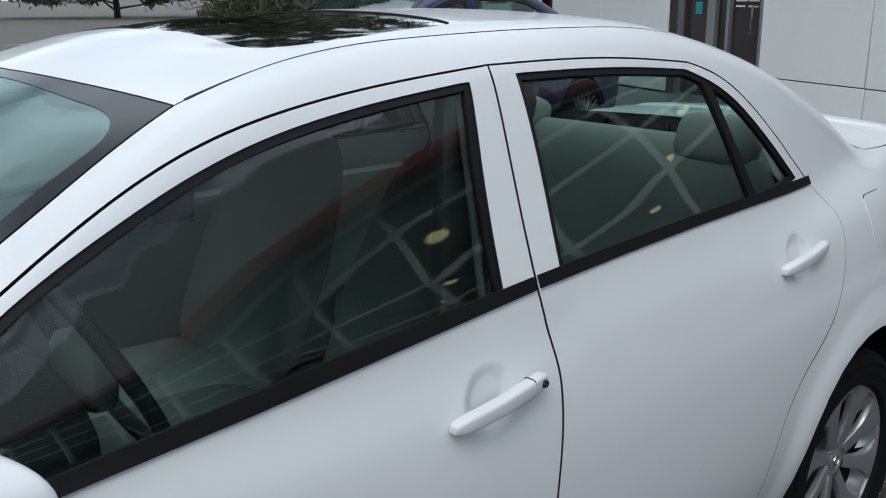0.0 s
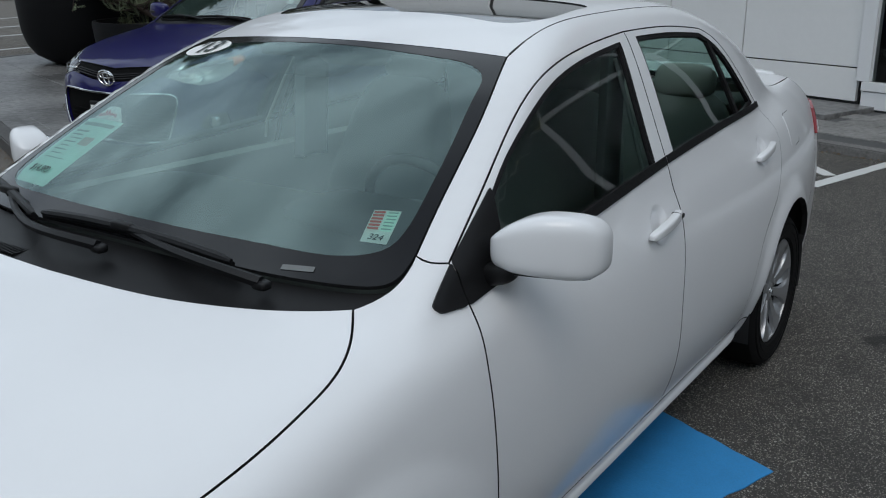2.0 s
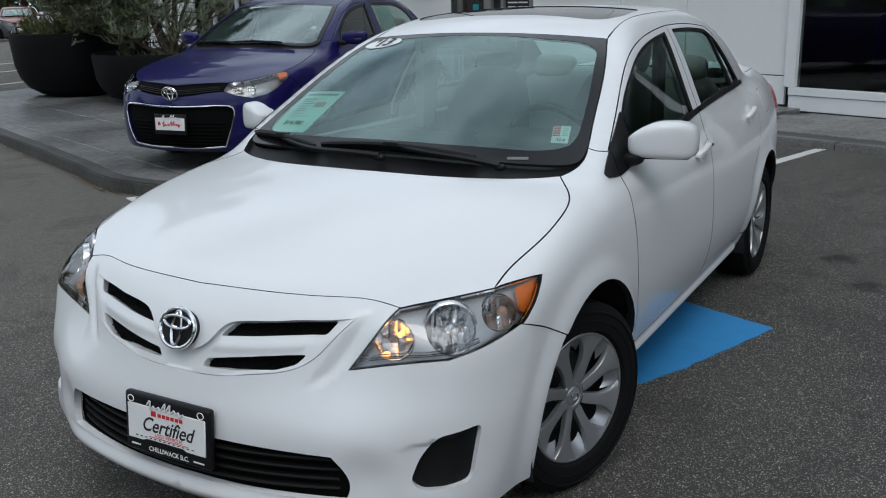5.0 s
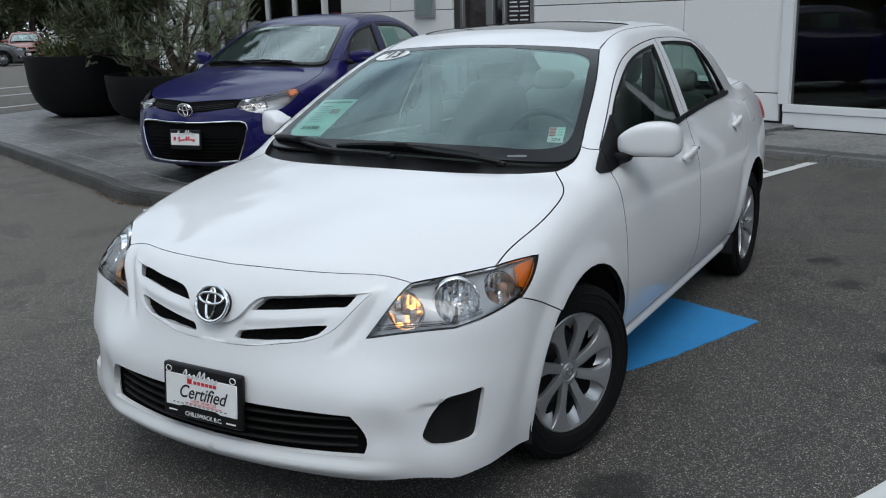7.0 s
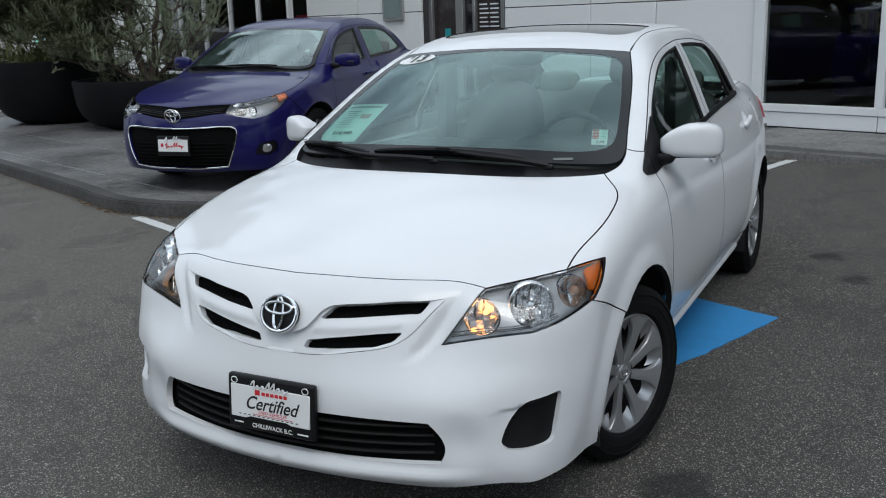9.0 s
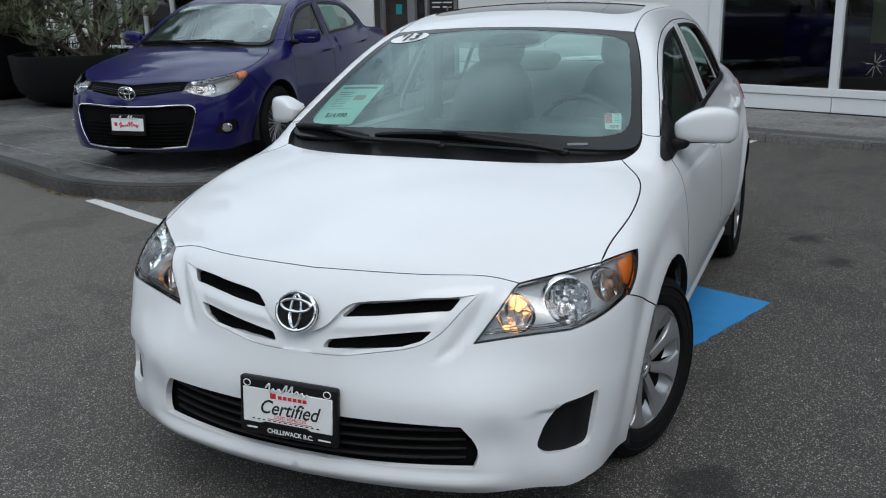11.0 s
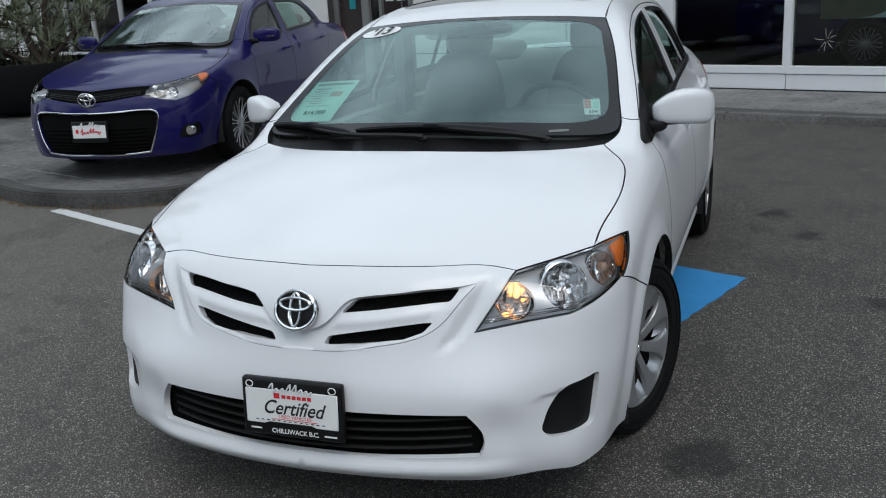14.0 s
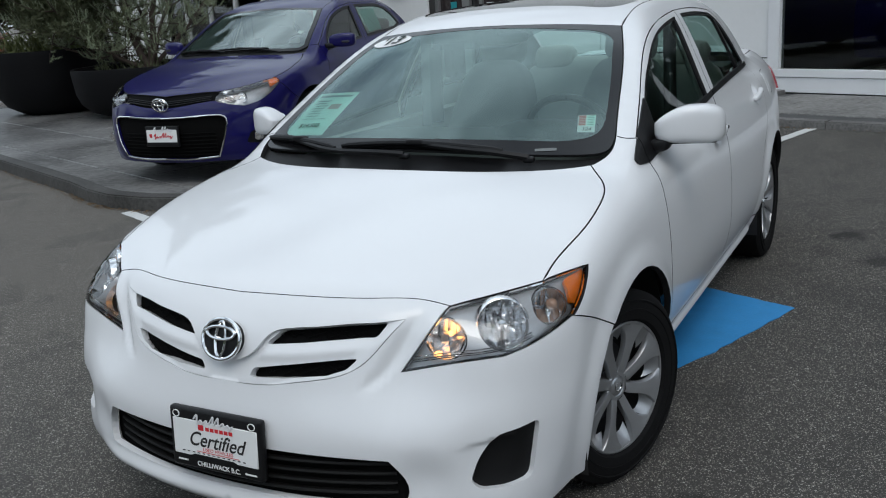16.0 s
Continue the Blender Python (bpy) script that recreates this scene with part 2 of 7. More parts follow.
def skin(field, outline, way, depth=0.0, holes=(), grid=0.03, inset=0.0025, skirt=0.022, hole_skirt=None, far=1.6, dense=()):
    """Fills an outline on the field's surface, looking along way. Gives points, normals, faces and the number of faces that are not rim."""
    w = np.array(way, float)
    w /= np.linalg.norm(w)
    ref = np.array((0, 0, 1.0)) if abs(w[2]) < 0.9 else np.array((0, 1.0, 0))
    U = np.cross(w, ref)
    U /= np.linalg.norm(U)
    V = np.cross(U, w)
    B = np.stack([U, V], 1)
    o3 = np.array(outline, float)
    polys = [shrink(o3 @ B, inset, abs(o3[:, 0]) < 1e-3)] + [shrink(np.array(h, float) @ B, -inset) for h in holes]
    pts = np.concatenate(polys)
    lo, hi = polys[0].min(0), polys[0].max(0)
    gx, gy = np.meshgrid(np.arange(lo[0], hi[0], grid), np.arange(lo[1], hi[1], grid * 0.87))
    gx = gx + (np.arange(gx.shape[0]) % 2)[:, None] * grid / 2
    q = np.stack([gx.ravel(), gy.ravel()], 1)
    for c, r, st in dense:
        c2 = np.array(c, float) @ B
        dx, dy = np.meshgrid(np.arange(-r, r, st), np.arange(-r, r, st))
        q = np.concatenate([q[np.hypot(*(q - c2).T) > r + st], (np.stack([dx.ravel(), dy.ravel()], 1) + c2)[np.hypot(dx.ravel(), dy.ravel()) < r]])
    keep = inside(q, polys[0])
    for h in polys[1:]:
        keep &= ~inside(q, h)
    q = q[keep]
    if len(q):
        near = np.full(len(q), 9.0)
        for k in range(0, len(pts), 200):
            near = np.minimum(near, np.sqrt(((q[:, None] - pts[None, k:k + 200]) ** 2).sum(2)).min(1))
        q = q[near > (min(d[2] for d in dense) if dense else grid) * 0.45]
    edges, at = [], 0
    for p in polys:
        edges += [(at + i, at + (i + 1) % len(p)) for i in range(len(p))]
        at += len(p)
    co, _, tris, *_ = delaunay_2d_cdt([Vector(p) for p in np.concatenate([pts, q])], edges, [], 0, 1e-6)
    co = np.array([tuple(c) for c in co])
    tris = np.array([t for t in tris if len(t) == 3])
    mid = co[tris].mean(1)
    ok = inside(mid, polys[0])
    for h in polys[1:]:
        ok &= ~inside(mid, h)
    tris = tris[ok]
    start = (o3 @ w).min() - 0.5
    o = co[:, :1] * U + co[:, 1:] * V + start * w
    P = cast(lambda x, y, z: field(x, y, z) + depth, o, np.repeat(w[None], len(o), 0), far, 110)
    tris = tris[~np.isnan(P[tris]).any((1, 2))]
    P = np.nan_to_num(P)
    used = np.unique(tris)
    remap = np.full(len(P), -1)
    remap[used] = np.arange(len(used))
    P, tris, flat = P[used], remap[tris], co[used]
    N = slope(field, P)
    a, b, c = P[tris[:, 0]], P[tris[:, 1]], P[tris[:, 2]]
    flip = (np.cross(b - a, c - a) * N[tris[:, 0]]).sum(1) < 0
    tris[flip] = tris[flip][:, ::-1]
    faces = [tuple(int(i) for i in t) for t in tris]
    count = len(faces)
    # the rim, folded inwards
    seen = {}
    for f in faces:
        for i in range(3):
            e = (f[i], f[(i + 1) % 3])
            seen[e] = 1
    rim = [e for e in seen if (e[1], e[0]) not in seen]
    rim = [e for e in rim if not (abs(P[e[0], 0]) < 2e-3 and abs(P[e[1], 0]) < 2e-3)]
    vs, ns = list(P), list(N)
    if skirt:
        hole_pts = np.concatenate(polys[1:]) if len(polys) > 1 else None
        for i, j in rim:
            deep = skirt
            if hole_pts is not None and hole_skirt and np.min(((hole_pts - flat[i]) ** 2).sum(1)) < 1e-6:
                deep = hole_skirt
            t = P[j] - P[i]
            out = np.cross(t, N[i])
            out /= max(np.linalg.norm(out), 1e-9)
            k = len(vs)
            vs += [P[i], P[j], P[j] - N[j] * deep, P[i] - N[i] * deep]
            ns += [out] * 4
            faces.append((k, k + 3, k + 2, k + 1))
    return np.array(vs), np.array(ns), faces, count


def mesh_object(name, vs, faces, materials, parent=None, label="", normals=None, rim_from=None, smooth=True):
    me = bpy.data.meshes.new(name)
    me.from_pydata([tuple(map(float, v)) for v in vs], [], faces)
    for m in materials:
        me.materials.append(m)
    if smooth:
        me.polygons.foreach_set("use_smooth", [True] * len(me.polygons))
    if rim_from is not None and len(materials) > 1:
        me.polygons.foreach_set("material_index", [0 if i < rim_from else 1 for i in range(len(me.polygons))])
    if normals is not None:
        me.normals_split_custom_set_from_vertices([tuple(map(float, n)) for n in normals])
    me.update()
    ob = new(name, me)
    if parent:
        ob.parent = parent
    if label:
        tagged(ob, label)
    return ob


def flipped(s):
    vs, ns, faces, count = s
    m = np.array((-1, 1, 1))
    return vs * m, ns * m, [f[::-1] for f in faces], count


def joined(*parts):
    vs, ns, main, rim, at = [], [], [], [], 0
    for v, n, f, c in parts:
        vs.append(v)
        ns.append(n)
        main += [tuple(i + at for i in t) for t in f[:c]]
        rim += [tuple(i + at for i in t) for t in f[c:]]
        at += len(v)
    return np.concatenate(vs), np.concatenate(ns), main + rim, len(main)


def panel(name, s, materials, parent, label=""):
    return mesh_object(name, s[0], s[2], materials, parent, label, s[1], s[3])


def part(name, bm, material, parent=None, label="", smooth=True):
    me = bpy.data.meshes.new(name)
    bm.to_mesh(me)
    bm.free()
    me.materials.append(material)
    if smooth:
        me.polygons.foreach_set("use_smooth", [True] * len(me.polygons))
        me.set_sharp_from_angle(angle=radians(38))
    ob = new(name, me)
    if parent:
        ob.parent = parent
    if label:
        tagged(ob, label)
    return ob


def blob(size, soft=0.5, soft2=None, n=28, shape=None, at=(0, 0, 0), turn=None):
    """A rounded block: half sizes and how soft its corners are (1: an egg, 0.2: nearly a box)."""
    bm = bmesh.new()
    bmesh.ops.create_uvsphere(bm, u_segments=n, v_segments=n // 2, radius=1)
    s2 = soft2 or soft
    for v in bm.verts:
        x, y, z = v.co
        r = math.hypot(x, y)
        a = math.atan2(y, x)
        pw = lambda c, e: math.copysign(abs(c) ** e, c)
        rr = pw(r, s2)
        p = Vector((rr * pw(math.cos(a), soft), rr * pw(math.sin(a), soft), pw(z, s2)))
        p = Vector((p.x * size[0], p.y * size[1], p.z * size[2]))
        if shape:
            p = Vector(shape(p))
        if turn:
            p = turn @ p
        v.co = p + Vector(at)
    bmesh.ops.recalc_face_normals(bm, faces=bm.faces)
    return bm


def lathe(profile, n=48, axis="X", at=(0, 0, 0), close=False):
    """Turns a profile of (along the axis, radius) round the axis."""
    bm = bmesh.new()
    rows = []
    for i in range(n):
        a = 2 * math.pi * i / n
        c, s = math.cos(a), math.sin(a)
        row = []
        for h, r in profile:
            p = {"X": (h, r * c, r * s), "Y": (r * s, h, r * c), "Z": (r * c, r * s, h)}[axis]
            row.append(bm.verts.new(Vector(p) + Vector(at)))
        rows.append(row)
    m = len(profile)
    for i in range(n):
        a, b = rows[i], rows[(i + 1) % n]
        for j in range(m if close else m - 1):
            k = (j + 1) % m
            bm.faces.new((a[j], a[k], b[k], b[j]))
    bmesh.ops.remove_doubles(bm, verts=bm.verts, dist=1e-5)
    bmesh.ops.recalc_face_normals(bm, faces=bm.faces)
    return bm


def box(a, b, bevel=0.0, seg=2, m=None):
    bm = bmesh.new()
    bmesh.ops.create_cube(bm, size=1)
    for v in bm.verts:
        v.co = Vector([a[i] + (b[i] - a[i]) * (v.co[i] + 0.5) for i in range(3)])
    if bevel:
        bmesh.ops.bevel(bm, geom=bm.edges[:], offset=bevel, segments=seg, affect="EDGES", profile=0.6)
    if m:
        bmesh.ops.transform(bm, matrix=m, verts=bm.verts)
    return bm


def tube(pts, r, n=10, taper=None):
    """A rod along points."""
    bm = bmesh.new()
    p = [Vector(q) for q in pts]
    rows = []
    for i, q in enumerate(p):
        d = (p[min(i + 1, len(p) - 1)] - p[max(i - 1, 0)]).normalized()
        a = d.orthogonal().normalized() if not rows else (last - d * last.dot(d)).normalized()
        last = a
        b = d.cross(a)
        rr = r * (1 if taper is None else taper[i])
        rows.append([bm.verts.new(q + (a * math.cos(2 * math.pi * k / n) + b * math.sin(2 * math.pi * k / n)) * rr) for k in range(n)])
    for u, v in zip(rows, rows[1:]):
        for k in range(n):
            bm.faces.new((u[k], u[(k + 1) % n], v[(k + 1) % n], v[k]))
    bm.faces.new(rows[0][::-1])
    bm.faces.new(rows[-1])
    bmesh.ops.recalc_face_normals(bm, faces=bm.faces)
    return bm


def merged(*bms):
    out = bmesh.new()
    for b in bms:
        me = bpy.data.meshes.new("piece")
        b.to_mesh(me)
        b.free()
        out.from_mesh(me)
        bpy.data.meshes.remove(me)
    return out


def prism(pts, low, high, m=None):
    """An outline in x, y raised from low to high."""
    bm = bmesh.new()
    a = [bm.verts.new((p[0], p[1], low)) for p in pts]
    b = [bm.verts.new((p[0], p[1], high)) for p in pts]
    bm.faces.new(a[::-1])
    bm.faces.new(b)
    for i in range(len(pts)):
        j = (i + 1) % len(pts)
        bm.faces.new((a[i], a[j], b[j], b[i]))
    if m:
        bmesh.ops.transform(bm, matrix=m, verts=bm.verts)
    bmesh.ops.recalc_face_normals(bm, faces=bm.faces)
    return bm


# ---- materials ----
def material(name, color, rough=0.5, metal=0.0, coat=0.0, vary=0.0, scale=6.0, bump_size=0.0, bump_scale=150.0, glow=None, second=None, spec=0.5, per=0.0, world_space=False, hard=0.0):
    m = bpy.data.materials.new(name)
    m.use_nodes = True
    n, l = m.node_tree.nodes, m.node_tree.links
    b = n["Principled BSDF"]
    b.inputs["Base Color"].default_value = (*color, 1)
    b.inputs["Roughness"].default_value = rough
    b.inputs["Metallic"].default_value = metal
    b.inputs["Coat Weight"].default_value = coat
    b.inputs["Coat Roughness"].default_value = 0.03
    b.inputs["Specular IOR Level"].default_value = spec
    if glow:
        b.inputs["Emission Color"].default_value = (*glow[:3], 1)
        b.inputs["Emission Strength"].default_value = glow[3]
    if vary or bump_size or per:
        co = n.new("ShaderNodeTexCoord").outputs["Object"]
        if world_space:
            co = n.new("ShaderNodeNewGeometry").outputs["Position"]
        if vary or per:
            big, fine = n.new("ShaderNodeTexNoise"), n.new("ShaderNodeTexNoise")
            big.inputs["Scale"].default_value, big.inputs["Detail"].default_value = scale, 5
            fine.inputs["Scale"].default_value, fine.inputs["Detail"].default_value = scale * 14, 4
            add = n.new("ShaderNodeMath")
            add.operation = "ADD"
            mix = n.new("ShaderNodeMixRGB")
            mix.inputs["Color1"].default_value = (*[c * (1 - vary) for c in color], 1)
            mix.inputs["Color2"].default_value = (*(second or [min(c * (1 + vary), 1) for c in color]), 1)
            half = n.new("ShaderNodeMath")
            half.operation = "MULTIPLY"
            half.inputs[1].default_value = 0.5
            for t in (big, fine):
                l.new(co, t.inputs["Vector"])
            l.new(big.outputs["Fac"], add.inputs[0])
            l.new(fine.outputs["Fac"], add.inputs[1])
            l.new(add.outputs["Value"], half.inputs[0])
            fac = half.outputs["Value"]
            if hard:
                edge = n.new("ShaderNodeMapRange")
                edge.inputs["From Min"].default_value, edge.inputs["From Max"].default_value = 0.5 - hard, 0.5 + hard
                l.new(fac, edge.inputs["Value"])
                fac = edge.outputs["Result"]
            l.new(fac, mix.inputs["Fac"])
            last = mix.outputs["Color"]
            if per:
                info = n.new("ShaderNodeObjectInfo")
                hsv = n.new("ShaderNodeHueSaturation")
                rng = n.new("ShaderNodeMapRange")
                rng.inputs["To Min"].default_value, rng.inputs["To Max"].default_value = 1 - per, 1 + per
                l.new(info.outputs["Random"], rng.inputs["Value"])
                l.new(rng.outputs["Result"], hsv.inputs["Value"])
                l.new(last, hsv.inputs["Color"])
                last = hsv.outputs["Color"]
            l.new(last, b.inputs["Base Color"])
        if bump_size:
            tex, bump_node = n.new("ShaderNodeTexNoise"), n.new("ShaderNodeBump")
            tex.inputs["Scale"].default_value, tex.inputs["Detail"].default_value = bump_scale, 3
            bump_node.inputs["Strength"].default_value = 0.6
            bump_node.inputs["Distance"].default_value = bump_size
            l.new(co, tex.inputs["Vector"])
            l.new(tex.outputs["Fac"], bump_node.inputs["Height"])
            l.new(bump_node.outputs["Normal"], b.inputs["Normal"])
    return m


def pane(name, tint, ior=1.5, gloss=(1, 1, 1), haze=0.0):
    """Thin glass: it lets tinted light straight through and mirrors by Fresnel (evenly, where ior is 0)."""
    m = bpy.data.materials.new(name)
    m.use_nodes = True
    n, l = m.node_tree.nodes, m.node_tree.links
    n.clear()
    out, mix = n.new("ShaderNodeOutputMaterial"), n.new("ShaderNodeMixShader")
    clear, shine, fres = n.new("ShaderNodeBsdfTransparent"), n.new("ShaderNodeBsdfGlossy"), n.new("ShaderNodeFresnel")
    clear.inputs["Color"].default_value = (*tint, 1)
    shine.inputs["Roughness"].default_value = 0.015
    shine.inputs["Color"].default_value = (*gloss, 1)
    fres.inputs["IOR"].default_value = ior or 1.5
    mix.inputs["Fac"].default_value = 0.1
    if ior:
        l.new(fres.outputs["Fac"], mix.inputs["Fac"])
    l.new(clear.outputs["BSDF"], mix.inputs[1])
    l.new(shine.outputs["BSDF"], mix.inputs[2])
    last = mix.outputs["Shader"]
    # greenish haze over the glass, painted in as a thin diffuse film
    if haze:
        film, over = n.new("ShaderNodeBsdfDiffuse"), n.new("ShaderNodeMixShader")
        film.inputs["Color"].default_value = (0.44, 0.72, 0.68, 1)
        co, streaks, rng = n.new("ShaderNodeTexCoord"), n.new("ShaderNodeTexNoise"), n.new("ShaderNodeMapRange")
        streaks.inputs["Scale"].default_value, streaks.inputs["Detail"].default_value = 3.0, 5
        rng.inputs["To Min"].default_value, rng.inputs["To Max"].default_value = haze * .6, haze * 1.4
        l.new(co.outputs["Object"], streaks.inputs["Vector"])
        l.new(streaks.outputs["Fac"], rng.inputs["Value"])
        l.new(rng.outputs["Result"], over.inputs["Fac"])
        l.new(last, over.inputs[1])
        l.new(film.outputs["BSDF"], over.inputs[2])
        last = over.outputs["Shader"]
    l.new(last, out.inputs["Surface"])
    return m


white_paint = material("white_paint", (0.755, 0.765, 0.78), 0.35, coat=0.65, vary=0.012, scale=2.0)
blue_paint = material("blue_paint", (0.0062, 0.0050, 0.076), 0.35, metal=0.0, coat=0.62, vary=0.05, scale=2.0, spec=0.12)
seam_black = material("seam_black", (0.012, 0.012, 0.013), 0.7, vary=0.2, scale=20)
cover_grey = material("cover_grey", (0.006, 0.006, 0.0065), 0.5, vary=0.2, scale=16, bump_size=0.0004, bump_scale=900, spec=0.25)
trim_black = material("trim_black", (0.007, 0.007, 0.0078), 0.45, vary=0.15, scale=14, bump_size=0.0004, bump_scale=900, spec=0.28)
grille_black = material("grille_black", (0.003, 0.003, 0.003), 0.8, vary=0.2, scale=30, spec=0.08)
intake_black = material("intake_black", (0.005, 0.005, 0.005), 0.6, vary=0.2, scale=30, spec=0.2)
gloss_black = material("gloss_black", (0.010, 0.010, 0.011), 0.12, coat=0.6, vary=0.1, scale=9)
frit_black = material("frit_black", (0.008, 0.008, 0.009), 0.14, vary=0.1, scale=9, spec=0.4)
rubber = material("rubber", (0.007, 0.007, 0.0075), 0.8, spec=0.15, vary=0.25, scale=10, bump_size=0.0006, bump_scale=300)
silver_paint = material("silver_paint", (0.42, 0.43, 0.445), 0.34, metal=0.75, vary=0.06, scale=9)
dark_metal = material("dark_metal", (0.06, 0.06, 0.065), 0.45, metal=0.7, vary=0.2, scale=12)
chrome = material("chrome", (0.82, 0.83, 0.84), 0.08, metal=1.0, vary=0.03, scale=30)
reflector = material("reflector", (0.88, 0.89, 0.90), 0.13, metal=1.0, vary=0.05, scale=40)
lamp_grey = material("lamp_grey", (0.50, 0.51, 0.52), 0.32, metal=0.45, vary=0.12, scale=18)
lamp_chrome = material("lamp_chrome", (0.86, 0.87, 0.88), 0.16, metal=1.0, vary=0.03, scale=30)
lamp_satin = material("lamp_satin", (0.86, 0.86, 0.86), 0.24, metal=1.0, vary=0.05, scale=30)
lamp_dark = material("lamp_dark", (0.075, 0.08, 0.085), 0.25, metal=0.3, vary=0.1, scale=20)
amber = material("amber_plastic", (0.85, 0.20, 0.012), 0.2, coat=0.7, vary=0.12, scale=60)
red_plastic = material("red_plastic", (0.22, 0.005, 0.010), 0.15, coat=0.8, vary=0.1, scale=40)
# emission added to put the orange tint into the parking bowl
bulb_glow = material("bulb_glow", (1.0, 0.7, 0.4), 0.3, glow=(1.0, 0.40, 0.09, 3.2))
windscreen_glass = pane("windscreen_glass", (0.74, 0.91, 0.88), 2.3, (0.80, 1.0, 0.98), haze=0.03)
shade_glass = pane("shade_glass", (0.42, 0.46, 0.46), 1.2)
clear_glass = pane("clear_glass", (0.62, 0.75, 0.71), 0)
sky_glass = pane("sky_glass", (0.74, 0.91, 0.88), 3.4, (0.9, 1.0, 0.98), haze=0.03)
side_glass = pane("side_glass", (0.55, 0.70, 0.66), 1.62)
lens_bright = pane("lens_bright", (0.95, 0.96, 0.97), 1.8)
lens_clear = pane("lens_clear", (0.95, 0.96, 0.97), 1.6)
roof_glass = material("roof_glass", (0.012, 0.013, 0.014), 0.04, coat=1.0, vary=0.1, scale=6)
seat_fabric = material("seat_fabric", (0.42, 0.41, 0.385), 0.9, vary=0.12, scale=14, bump_size=0.001, bump_scale=500)
cabin_grey = material("cabin_grey", (0.21, 0.21, 0.205), 0.65, vary=0.15, scale=12, bump_size=0.0005, bump_scale=700)
dash_dark = material("dash_dark", (0.055, 0.057, 0.057), 0.6, vary=0.15, scale=12, bump_size=0.0005, bump_scale=700)
cabin_light = material("cabin_light", (0.46, 0.45, 0.42), 0.75, vary=0.1, scale=12)


# ---- the white sedan ----
def arc(yc, r, a0, a1, x, zc=0.305, n=16):
    return [(x, yc + r * math.cos(radians(a)), zc + r * math.sin(radians(a))) for a in np.linspace(a0, a1, n)]


def widen(p):
    p = np.array(p, float)
    p[:, 0] += .013 * np.clip(p[:, 0] / .4, -1, 1)
    return p


def mirror_x(pts):
    return np.array(pts, float)[::-1] * (-1, 1, 1)


def both(half):
    """A symmetric outline from its left half, which starts and ends on the middle line."""
    h = np.array(half)
    return loop(h, mirror_x(h))


def pair(name, s, materials, parents, label=""):
    """The same panel on the left and the right."""
    return [panel(name, s, materials, parents[0], label), panel(name, flipped(s), materials, parents[1], label)]


